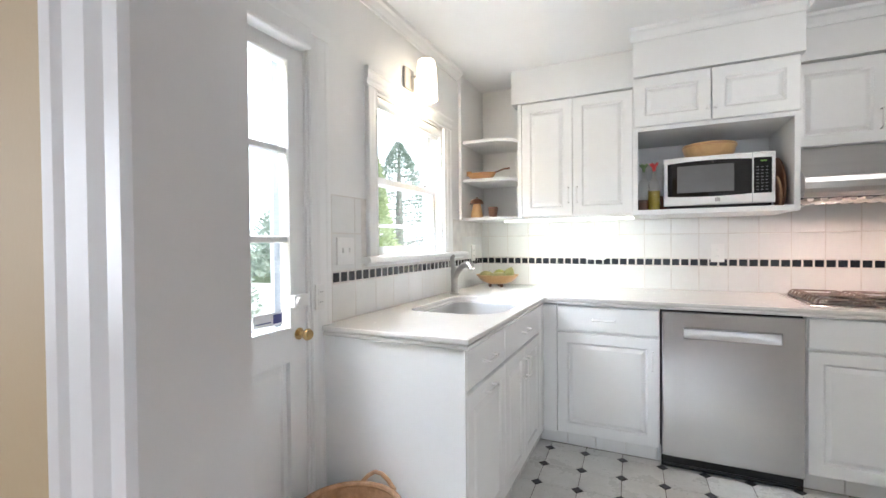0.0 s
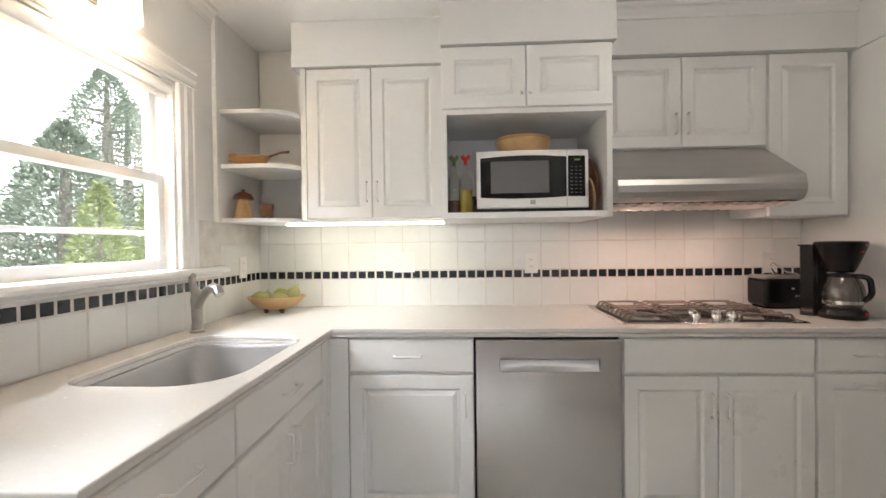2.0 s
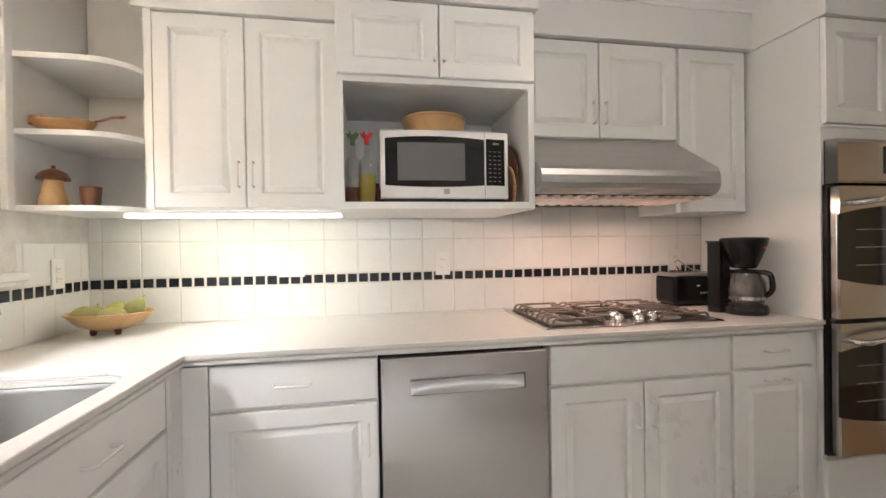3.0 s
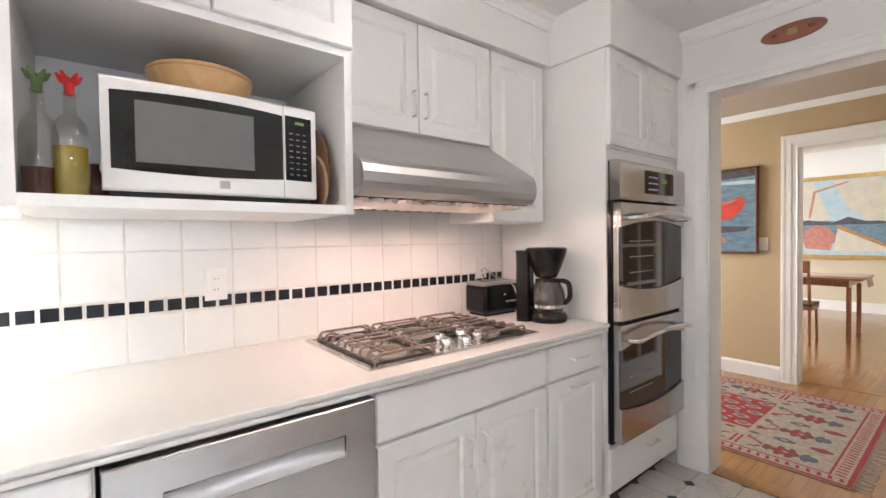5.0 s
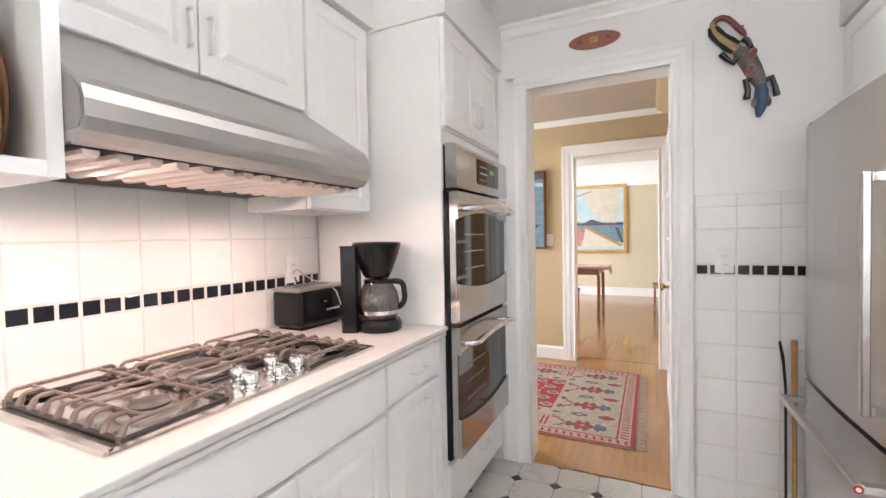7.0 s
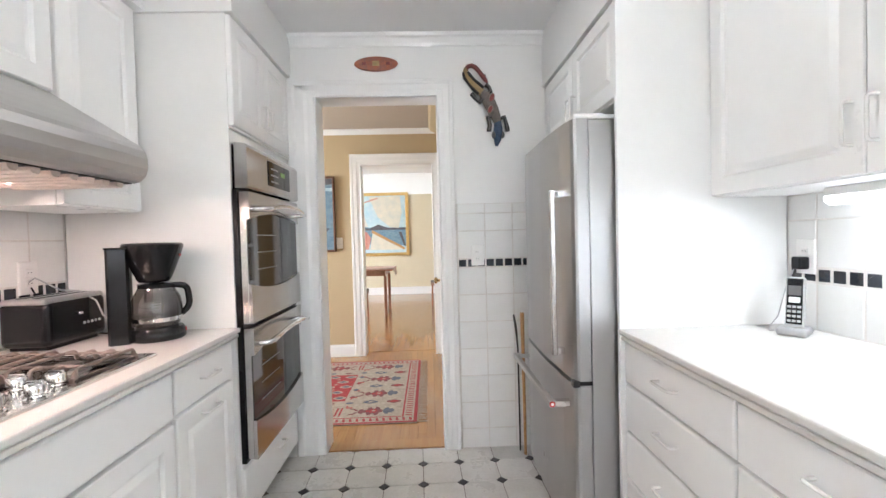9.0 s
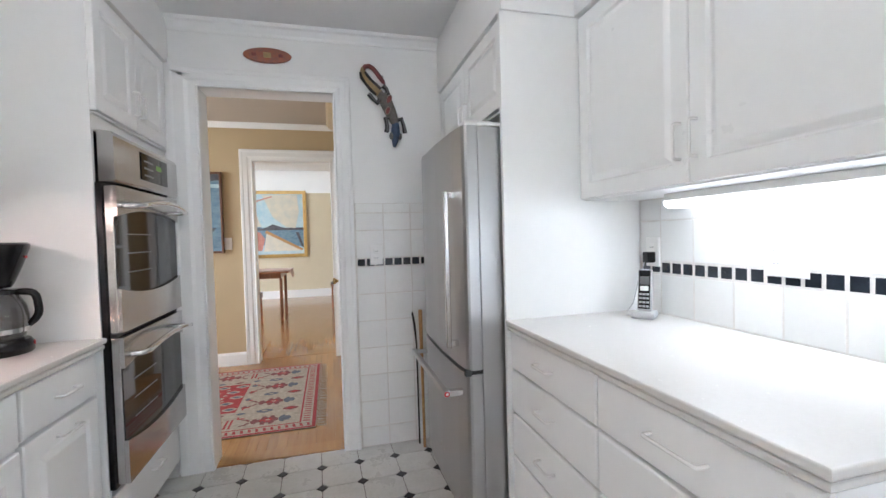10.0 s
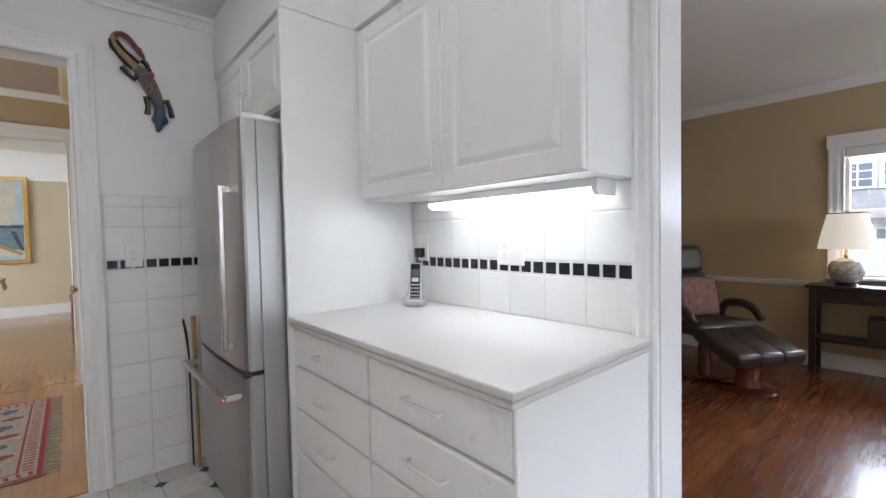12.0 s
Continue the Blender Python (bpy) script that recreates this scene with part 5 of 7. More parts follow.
    cols.append([bm.verts.new(p) for p in ((x, 2.353, 1.449), (x, y + 0.004, 1.449), (x, y, 1.455), (x, y, 1.718), (x, y + 0.004, 1.724), (x, 2.353, 1.724))])
for a, b in zip(cols, cols[1:]):
    for j in range(6):
        bm.faces.new((a[j], b[j], b[(j + 1) % 6], a[(j + 1) % 6]))
bm.faces.new(cols[0])
bm.faces.new(cols[-1][::-1])
face = part("front_panel", bm, "white", t)


def mw_front(x0, x1, z0, z1, off, n=14, bow=0.0):
    """A thin plate that follows the bowed front."""
    bm = bmesh.new()
    rows = []
    for i in range(n + 1):
        x = x0 + (x1 - x0) * i / n
        s = (x - 1.563) / 0.265
        y = 2.335 - 0.018 * (1 - s * s) - off
        e = bow * (1 - (2 * i / n - 1) ** 2)
        rows.append([bm.verts.new(p) for p in ((x, y + off + 0.0005, z0 - e), (x, y, z0 - e), (x, y, z1 + e), (x, y + off + 0.0005, z1 + e))])
    for a, b in zip(rows, rows[1:]):
        for j in range(4):
            bm.faces.new((a[j], b[j], b[(j + 1) % 4], a[(j + 1) % 4]))
    bm.faces.new(rows[0])
    bm.faces.new(rows[-1][::-1])
    return bm


g = part("door_glass", mw_front(1.316, 1.722, 1.502, 1.690, 0.002, 16, 0.008), "blackglass", face, "black glass door")
M["mesh"] = mat("grey_mesh_window", (0.15, 0.15, 0.15), 0.12, noise=0.15, scale=4)
part("door_window", mw_front(1.365, 1.640, 1.520, 1.672, 0.003), "mesh", face, "grey mesh window")
kp = part("keypad", mw_front(1.730, 1.812, 1.502, 1.694, 0.002, 6), "black", face)
part("clock_display", mw_front(1.760, 1.788, 1.671, 1.679, 0.0032, 3), "display", face)
for r in range(8):
    for c in range(3):
        x = 1.742 + c * 0.021
        part("key", mw_front(x, x + 0.011, 1.518 + r * 0.0175, 1.5215 + r * 0.0175, 0.0032, 1), "key_dim", face)
part("door_seam", mw_front(1.7235, 1.7262, 1.451, 1.722, 0.0006, 1), "key", face)
part("logo_plate", mw_front(1.550, 1.575, 1.465, 1.486, 0.0015, 1), "nickel", face)
for x, y in ((1.33, 2.38), (1.79, 2.38), (1.33, 2.68), (1.79, 2.68)):
    part("foot", box(x - 0.012, x + 0.012, y - 0.012, y + 0.012, 1.4203, 1.4355, 0.003), "gasket", t)

t.location.x += 0.010

# cooktop
t = thing("cooktop", (2.35, 2.48, 0.914), "stainless steel five-burner gas cooktop with cast-iron grates", "gas cooktop")
bm = bmesh.new()
rings = []
for d, z in ((0.0, 0.9145), (0.0, 0.9185), (-0.006, 0.922), (-0.022, 0.922), (-0.034, 0.9165), (-0.05, 0.916)):
    rings.append([bm.verts.new((x, y, z)) for x, y in offset_outline(rounded_rect(1.938, 2.752, 2.195, 2.735, (0.012,) * 4, 3), d)])
for a, b in zip(rings, rings[1:]):
    for i in range(len(a)):
        bm.faces.new((a[i], a[(i + 1) % len(a)], b[(i + 1) % len(b)], b[i]))
bm.faces.new(rings[-1])
bm.faces.new(rings[0][::-1])
part("top", bm, "tray", t)
burners = [(2.100, 2.345, 0.042), (2.100, 2.595, 0.036), (2.345, 2.53, 0.056), (2.590, 2.345, 0.034), (2.590, 2.595, 0.042)]
for x, y, r in burners:
    b = part("burner", lathe([(0, 0.916), (r * 1.5, 0.916), (r * 1.45, 0.920), (r, 0.924), (r, 0.930), (0, 0.930)], (x, y, 0), 28), "nickel", t, smooth=True)
    part("burner_cap", lathe([(r * 0.95, 0.930), (r * 0.98, 0.936), (r * 0.85, 0.940), (0, 0.941)], (x, y, 0), 28), "cap_iron", b, smooth=True)


def grate(x0, x1, y0, y1, holes):
    """A cast grate: a low frame, close bars along the cooktop whose ends turn down, raised ties across them."""
    g = part("grate", tube([(x0, y0, 0.9225), (x1, y0, 0.9225), (x1, y1, 0.9225), (x0, y1, 0.9225), (x0, y0 - 0.005, 0.9225)], 0.0056, 6), "cap_iron", t, smooth=True)
    k = round((y1 - y0) / 0.058)
    for i in range(k + 1):
        y = y0 + 0.004 + (y1 - y0 - 0.008) * i / k
        near = [h for h in holes if abs(h[1] - y) < 0.058]
        spans = [(x0, x1)] if not near else [(x0, near[0][0] - 0.062), (near[0][0] + 0.062, x1)]
        for a, b in spans:
            da, db = (0.924 if a == x0 else 0.940), (0.924 if b == x1 else 0.940)
            pts = bend([(a, y, da), (a + 0.010, y, 0.950), (b - 0.010, y, 0.950), (b, y, db)], 0.009)
            r = [0.0082, 0.0066] + [0.0051] * (len(pts) - 4) + [0.0062, 0.0078]
            part("finger", tube(pts, r, 7), "iron", g, smooth=True)
    for x in (x0 + 0.045, x1 - 0.045):
        part("cross_bar", tube([(x, y0 + 0.004, 0.949), (x, y1 - 0.004, 0.949)], 0.0046, 6), "iron", g, smooth=True)
    for x in (x0, x1):
        for y in (y0 + 0.004, y1 - 0.004):
            part("foot", box(x - 0.007, x + 0.007, y - 0.007, y + 0.007, 0.9165, 0.932, 0.002), "iron", g)


grate(1.985, 2.215, 2.235, 2.700, burners[:2])
grate(2.222, 2.468, 2.400, 2.700, burners[2:3])
grate(2.475, 2.705, 2.235, 2.700, burners[3:])
for x, y in ((2.290, 2.258), (2.370, 2.238), (2.450, 2.260), (2.315, 2.332), (2.425, 2.332)):
    k = part("knob", lathe([(0.022, 0.9165), (0.024, 0.9165), (0.024, 0.921), (0.016, 0.924), (0.015, 0.928), (0.021, 0.932), (0.021, 0.950), (0.018, 0.954), (0, 0.955)], (x, y, 0), 22), "chrome", t, "polished steel knob", smooth=True)
    part("knob_grip", box(x - 0.003, x + 0.003, y - 0.018, y + 0.018, 0.953, 0.961, 0.002), "chrome", k)

# toaster
t = thing("toaster", (2.96, 2.70, 0.914), "long black toaster with a brushed steel top", "toaster")
part("body", box(2.835, 3.105, 2.610, 2.775, 0.926, 1.080, 0.022, seg=4), "black", t)
part("top_plate", box(2.838, 3.102, 2.618, 2.768, 1.070, 1.092, 0.009, seg=3), "steel", t)
for y in (2.662, 2.718):
    part("slot", box(2.862, 3.078, y, y + 0.018, 1.088, 1.0932), "gasket", t)
for k in range(5):
    part("button", lathe([(0, 0), (0.006, 0), (0.005, 0.003), (0, 0.003)], (2.99 + 0.018 * k, 2.6105, 0.985), 12, m=Matrix.Rotation(radians(90), 3, "X")), "key", t)
part("lever", box(2.955, 2.975, 2.598, 2.612, 1.02, 1.03, 0.003), "chrome", t)
part("crumb_tray", box(2.86, 3.08, 2.63, 2.76, 0.9145, 0.926, 0.002), "gasket", t)
part("power_cord", tube([tuple(p) for p in ((2.985, 2.800, 1.14), (2.985, 2.775, 1.155), (3.00, 2.70, 1.108), (3.015, 2.640, 1.100), (3.035, 2.597, 1.06), (3.05, 2.585, 1.00), (3.085, 2.570, 0.965), (3.12, 2.575, 0.935), (3.125, 2.62, 0.918))], 0.0032, 6), "key", t, "grey cord", smooth=True)
COFFEE_CORD = [(2.995, 2.8, 1.12), (3.06, 2.795, 1.0), (3.115, 2.74, 0.93), (3.11, 2.62, 0.918), (3.06, 2.53, 0.918), (3.0, 2.48, 0.93)]

# coffee maker, turned towards the room
cm = Matrix.Translation((2.990, 2.375, 0.914)) @ Matrix.Rotation(radians(-60), 4, "Z") @ Matrix.Scale(1.07, 4)
t = thing("coffee_maker", (2.985, 2.36, 0.914), "black drip coffee maker with a glass carafe", "coffee maker")

part("power_cord", tube(COFFEE_CORD, 0.003, 6), "black", t, smooth=True)


def cpart(name, bm, m, parent=None, label="", smooth=True):
    bmesh.ops.transform(bm, matrix=cm, verts=bm.verts)
    return part(name, bm, m, parent or t, label, smooth)


cpart("base", lathe([(0, 0.001), (0.082, 0.001), (0.086, 0.006), (0.086, 0.030), (0.078, 0.042), (0, 0.043)], (0.025, 0, 0), 30), "black")
cpart("hot_plate", lathe([(0, 0.043), (0.064, 0.043), (0.062, 0.047), (0, 0.047)], (0.025, 0, 0), 26), "gasket")
cpart("water_tank", prism([(-0.102, -0.055), (-0.055, -0.060), (-0.046, -0.048), (-0.058, 0.0), (-0.046, 0.048), (-0.055, 0.060), (-0.102, 0.055), (-0.110, 0.045), (-0.110, -0.045)], "z", 0.001, 0.315), "black", smooth=False)
cpart("tank_cap", box(-0.112, -0.044, -0.062, 0.062, 0.3155, 0.322, 0.003), "black", smooth=False)
cpart("brew_basket", lathe([(0, 0.200), (0.045, 0.200), (0.052, 0.210), (0.068, 0.250), (0.084, 0.295), (0.092, 0.320), (0.092, 0.330), (0.086, 0.335), (0, 0.337)], (0.020, 0, 0), 30), "black")
cf = cpart("carafe", lathe([(0.060, 0.048), (0.068, 0.052), (0.076, 0.080), (0.078, 0.112), (0.072, 0.145), (0.055, 0.178), (0.052, 0.186)], (0.025, 0, 0), 30), "carafe", label="clear glass carafe")
for k in range(6):
    cpart("level_mark", box(0.014, 0.036, 0.0755 - 0.0012 * k, 0.0775 - 0.0012 * k, 0.092 + k * 0.010, 0.094 + k * 0.010), "key", cf, smooth=False)
cpart("carafe_band", lathe([(0.0740, 0.066), (0.0765, 0.066), (0.0780, 0.080), (0.0755, 0.080)], (0.025, 0, 0), 30), "chrome", cf)
cpart("carafe_collar", lathe([(0.050, 0.180), (0.055, 0.180), (0.055, 0.194), (0, 0.198)], (0.025, 0, 0), 26), "black", cf)
cpart("carafe_handle", tube(bend([(0.070, 0.0, 0.186), (0.118, 0.0, 0.182), (0.126, 0.0, 0.11), (0.095, 0.0, 0.075)], 0.022, 4), [0.009] * 1 + [0.011] * 10 + [0.007], 10), "black", cf)
cpart("basket_mark", box(0.098, 0.104, -0.030, -0.006, 0.288, 0.294), "red", smooth=False)
cpart("rocker_switch", box(0.096, 0.112, -0.020, 0.010, 0.020, 0.032, 0.002), "red", label="red rocker switch", smooth=False)
cpart("lid_print", box(0.108, 0.1115, -0.018, 0.018, 0.316, 0.320), "key", smooth=False)
for k in range(5):
    cpart("level_mark", box(-0.0635, -0.0585, -0.052, -0.046, 0.16 + k * 0.026, 0.163 + k * 0.026), "key", smooth=False)

# wall outlets and switches
def outlet_row():
    N_ = (0, -1, 0)
    outlet("outlet", (0.885, NY - 0.0025, 1.175), (1, 0, 0), N_, w=0.12, label="white two-gang outlet and switch plate on tiles")
    outlet("outlet", (1.635, NY - 0.0025, 1.165), (1, 0, 0), N_)
    outlet("outlet", (2.990, NY - 0.0025, 1.155), (1, 0, 0), N_, label="white outlet plate with cords plugged in")
    outlet("outlet", (-0.0 + 0.0025, 2.60, 1.165), (0, 1, 0), (1, 0, 0), label="white outlet plate by the wall corner")
    outlet("light_switch", (0.0035, 1.035, 1.215), (0, 1, 0), (1, 0, 0), w=0.12, label="white two-gang switch plate beside the door", kind_of="switch")
    outlet("outlet", (0.022, 0.845, 1.035), (0, 1, 0), (1, 0, 0), w=0.055, h=0.10, label="small white surface outlet on the door casing")
    outlet("outlet", (EX - 0.0025, 1.040, 1.155), (0, -1, 0), (-1, 0, 0), label="white outlet plate on the tiled strip by the doorway")
    outlet("outlet", (2.285, 0.0025, 1.165), (-1, 0, 0), (0, 1, 0), w=0.13, label="white two-gang outlet and switch plate on tiles")
    outlet("outlet", (2.825, 0.0025, 1.165), (-1, 0, 0), (0, 1, 0), label="white outlet plate with a phone adapter in it")
    outlet("light_switch", (6.0585, 2.295, 1.235), (0, -1, 0), (-1, 0, 0), label="white switch plate on the tan wall", kind_of="switch")


outlet_row()

# lamps of the kitchen
t = thing("undercabinet_light", (0.70, 2.6, 1.40), "lit white fluorescent tube light under the wall cabinet", "under-cabinet light")
part("housing", box(0.262, 1.140, 2.575, 2.655, 1.404, 1.4175, 0.003), "white", t)
part("lens", box(0.266, 1.136, 2.570, 2.640, 1.3925, 1.404, 0.004), "tube", t, "glowing white lens")
t = thing("undercabinet_light", (2.17, 0.08, 1.35), "lit white fluorescent fixture under the cabinet", "under-cabinet light")
part("housing", box(1.865, 2.62, 0.030, 0.135, 1.358, 1.3845, 0.004), "white", t)
part("end_cap", prism([(0.03, 1.335), (0.125, 1.335), (0.140, 1.350), (0.138, 1.3845), (0.03, 1.3845)], "x", 1.847, 1.8645), "white", t)
part("lens", prism([(0.035, 1.333), (0.118, 1.333), (0.134, 1.345), (0.134, 1.3578), (0.035, 1.3578)], "x", 1.866, 2.62), "tube_cool", t, "glowing white lens")
t = thing("wall_sconce", (0.0, 1.645, 2.15), "lit frosted glass wall light on a nickel plate over the window", "wall light")
part("back_plate", box(0.001, 0.018, 1.560, 1.660, 2.105, 2.225, 0.006), "nickel", t)
part("arm", tube([(0.018, 1.63, 2.175), (0.05, 1.64, 2.185), (0.085, 1.645, 2.245)], 0.007, 10), "nickel", t, smooth=True)
part("glass_shade", lathe([(0.040, 2.265), (0.048, 2.258), (0.054, 2.22), (0.062, 2.050), (0.059, 2.045), (0.050, 2.22), (0.040, 2.255)], (0.105, 1.645, 0), 26), "sconce", t, "glowing frosted glass shade", smooth=True)
part("shade_cap", lathe([(0, 2.280), (0.030, 2.278), (0.040, 2.266), (0, 2.262)], (0.105, 1.645, 0), 22), "nickel", t, smooth=True)

# assumed fixture, never in view, added to carry the ceiling fill
t = thing("ceiling_light", (2.30, 1.35, CZ), "added out-of-view round opal glass flush ceiling light, lit", "ceiling light")
part("base_ring", lathe([(0, 2.4495), (0.165, 2.4495), (0.168, 2.440), (0.160, 2.425), (0, 2.425)], (2.30, 1.35, 0), 36), "trim", t, smooth=True)
g = part("glass_dome", lathe([(0.155, 2.424), (0.150, 2.40), (0.120, 2.375), (0.07, 2.362), (0, 2.358)], (2.30, 1.35, 0), 36), "sconce", t, smooth=True)

# ---- small things in the kitchen ----
t = thing("fruit_bowl", (0.20, 2.59, 0.914), "pale wooden footed bowl holding green and yellow fruit", "bowl")
part("bowl", lathe([(0, 0.022), (0.06, 0.021), (0.115, 0.042), (0.160, 0.086), (0.164, 0.091), (0.158, 0.092), (0.110, 0.050), (0, 0.032)], (0.20, 2.59, 0.914), 40, sx=1.0, sy=0.80), "wood_light", t, smooth=True)
for dx, dy in ((-0.045, -0.035), (0.045, -0.035), (0.0, 0.045)):
    part("foot", lathe([(0, 0.0005), (0.009, 0.001), (0.013, 0.012), (0.012, 0.024), (0, 0.026)], (0.20 + dx, 2.59 + dy, 0.914), 12), "wood_dark", t, smooth=True)


def fruit(name, c, r, tall, m, tilt, turn, label, neck=0.0):
    prof = []
    for k in range(13):
        a = -math.pi / 2 + math.pi * k / 12
        rr = r * math.cos(a) * (1 - neck * max(0, math.sin(a)))
        prof.append((max(rr, 0.0), r * tall * math.sin(a)))
    turn_m = (Matrix.Rotation(radians(turn), 3, "Z") @ Matrix.Rotation(radians(tilt), 3, "Y"))
    t = thing(name, c, label, "fruit", "fruit in the bowl")
    b = part("flesh", lathe(prof, c, 20, m=turn_m), m, t, smooth=True)
    top = Vector(c) + turn_m @ Vector((0, 0, r * tall))
    part("stem", tube([top, top + turn_m @ Vector((0.002, 0, 0.012))], 0.0015, 6), "bark", t)


fruit("pear", (0.120, 2.570, 0.994), 0.041, 1.35, "pear", 80, 20, "green pear lying in the wooden bowl", 0.35)
fruit("pear", (0.285, 2.610, 1.012), 0.042, 1.30, "pear", 35, 60, "green pear leaning on the bowl's rim", 0.40)
fruit("mango", (0.200, 2.645, 1.000), 0.042, 1.2, "mango", 85, -20, "yellow-green ripe mango in the bowl")
fruit("mango", (0.225, 2.555, 0.990), 0.036, 1.45, "pear", 88, 15, "green mango in the wooden bowl")
fruit("apple", (0.115, 2.645, 0.992), 0.036, 0.9, "mango", 10, 0, "yellow blushed apple in the bowl")

t = thing("wooden_ladle_bowl", (0.13, 2.45, 1.70), "carved wooden dipper with a long raised handle on the shelf", "wooden bowl")
part("bowl", lathe([(0, 0.0005), (0.035, 0.001), (0.060, 0.018), (0.073, 0.045), (0.070, 0.049), (0.052, 0.026), (0, 0.012)], (0.132, 2.45, 1.70), 30, sx=1.5, sy=0.75), "wood", t, smooth=True)
part("lip", tube([(0.035, 2.45, 1.735), (0.030, 2.45, 1.758), (0.055, 2.45, 1.757)], [0.020, 0.016, 0.010], 8), "wood", t, smooth=True)
part("handle", tube([(0.20, 2.45, 1.742), (0.255, 2.445, 1.752), (0.30, 2.44, 1.765), (0.345, 2.435, 1.766)], [0.008, 0.008, 0.009, 0.011], 8, flat=0.5), "wood_dark", t, smooth=True)
t = thing("wooden_mushroom", (0.098, 2.44, 1.425), "turned wooden mushroom with a dark cap", "wooden ornament")
part("stem", lathe([(0, 0.0005), (0.044, 0.001), (0.045, 0.020), (0.036, 0.060), (0.027, 0.105), (0, 0.108)], (0.098, 2.44, 1.425), 24), "wood_light", t, smooth=True)
part("cap", lathe([(0, 0.098), (0.050, 0.100), (0.052, 0.106), (0.040, 0.128), (0.015, 0.140), (0.006, 0.143), (0.007, 0.152), (0, 0.155)], (0.098, 2.44, 1.425), 26), "wood_dark", t, smooth=True)
t = thing("wooden_cup", (0.22, 2.44, 1.425), "small turned wooden cup on the lowest shelf", "wooden cup")
part("cup", lathe([(0, 0.0005), (0.027, 0.001), (0.030, 0.012), (0.036, 0.074), (0.032, 0.075), (0.027, 0.014), (0, 0.012)], (0.222, 2.44, 1.425), 24), "wood_dark", t, smooth=True)


def oil_bottle(x, y, fill, level, stop, label):
    t = thing("oil_bottle", (x, y, 1.42), label, "bottle", "bottles beside the microwave")
    part("glass", lathe([(0, 0.0005), (0.030, 0.001), (0.034, 0.006), (0.034, 0.150), (0.027, 0.178), (0.012, 0.195), (0.011, 0.235), (0.014, 0.240), (0.011, 0.244)], (x, y, 1.42), 22), "bottle", t, smooth=True)
    part("contents", lathe([(0, 0.005), (0.031, 0.005), (0.031, level), (0, level)], (x, y, 1.42), 20), fill, t, smooth=True)
    c = part("stopper", lathe([(0, 0.236), (0.009, 0.238), (0.010, 0.256), (0.012, 0.264), (0, 0.266)], (x, y, 1.42), 12), stop, t)
    for k in range(5):
        a = k * math.tau / 5 + 0.4
        part("petal", tube([(x, y, 1.42 + 0.262), (x + 0.014 * math.cos(a), y + 0.014 * math.sin(a), 1.42 + 0.272), (x + 0.024 * math.cos(a), y + 0.024 * math.sin(a), 1.42 + 0.286)], [0.006, 0.007, 0.003], 7), stop, c)


oil_bottle(1.200, 2.335, "vinegar", 0.070, "green", "clear glass bottle of vinegar with a green stopper")
oil_bottle(1.255, 2.325, "oil", 0.120, "red", "clear glass bottle of olive oil with a red stopper")
t = thing("dark_bottle", (1.265, 2.47, 1.42), "short dark glass bottle behind the oil", "bottle")
part("glass", lathe([(0, 0.0005), (0.020, 0.001), (0.033, 0.018), (0.037, 0.036), (0.033, 0.054), (0.018, 0.070), (0.012, 0.084), (0.013, 0.094), (0, 0.095)], (1.292, 2.385, 1.42), 24), "vinegar", t, smooth=True)

t = thing("salad_bowl", (1.53, 2.50, 1.722), "large pale laminated wooden bowl on the microwave", "bowl")
part("bowl", lathe([(0, 0.0005), (0.098, 0.001), (0.118, 0.014), (0.130, 0.042), (0.136, 0.066), (0.140, 0.070), (0.140, 0.086), (0.135, 0.090), (0.128, 0.084), (0.110, 0.024), (0, 0.012)], (1.550, 2.485, 1.722), 40), "wood_light", t, "pale maple strips", smooth=True)
part("rim_groove", lathe([(0.1395, 0.074), (0.1412, 0.076), (0.1412, 0.079), (0.1395, 0.081)], (1.550, 2.485, 1.722), 40), "wood", t, smooth=True)

t = thing("cutting_board", (1.872, 2.5, 1.42), "round dark oak board leaning in the niche", "cutting board")
part("board", lathe([(0, -0.007), (0.135, -0.007), (0.142, -0.003), (0.142, 0.003), (0.135, 0.007), (0, 0.007)], (1.880, 2.475, 1.563), 40, m=Matrix.Rotation(radians(86), 3, "Y")), "board", t, smooth=True)
t = thing("woven_trivet", (1.855, 2.4, 1.42), "small pale round woven trivet in front of the board", "trivet")
part("disc", lathe([(0, -0.005), (0.083, -0.005), (0.088, 0), (0.083, 0.005), (0, 0.005)], (1.853, 2.375, 1.509), 32, m=Matrix.Rotation(radians(85), 3, "Y")), "basket", t, smooth=True)
part("rim_stitch", lathe([(0.080, 0.0055), (0.084, 0.0055), (0.084, 0.007), (0.080, 0.007)], (1.853, 2.375, 1.509), 32, m=Matrix.Rotation(radians(-95), 3, "Y")), "wood_dark", t)

# telephone
t = thing("cordless_phone", (2.72, 0.13, 0.914), "black and silver cordless phone standing in its charging base", "telephone")
rot = Matrix.Translation((2.735, 0.125, 0.914)) @ Matrix.Rotation(radians(38), 4, "Z")


def ppart(name, bm, m, label="", smooth=False, parent=None):
    bmesh.ops.transform(bm, matrix=rot, verts=bm.verts)
    return part(name, bm, m, parent or t, label, smooth)


ppart("charging_base", box(-0.042, 0.042, -0.040, 0.050, 0.001, 0.028, 0.010, seg=3), "key", "silver charging base")
tilt = Matrix.Rotation(radians(10), 4, "X")


def hbox(*a, bevel=0.003):
    bm = box(*a, bevel, seg=3)
    bmesh.ops.transform(bm, matrix=tilt, verts=bm.verts)
    return bm


hs = ppart("handset", hbox(-0.026, 0.026, -0.006, 0.022, 0.022, 0.190, bevel=0.009), "key", "silver handset")
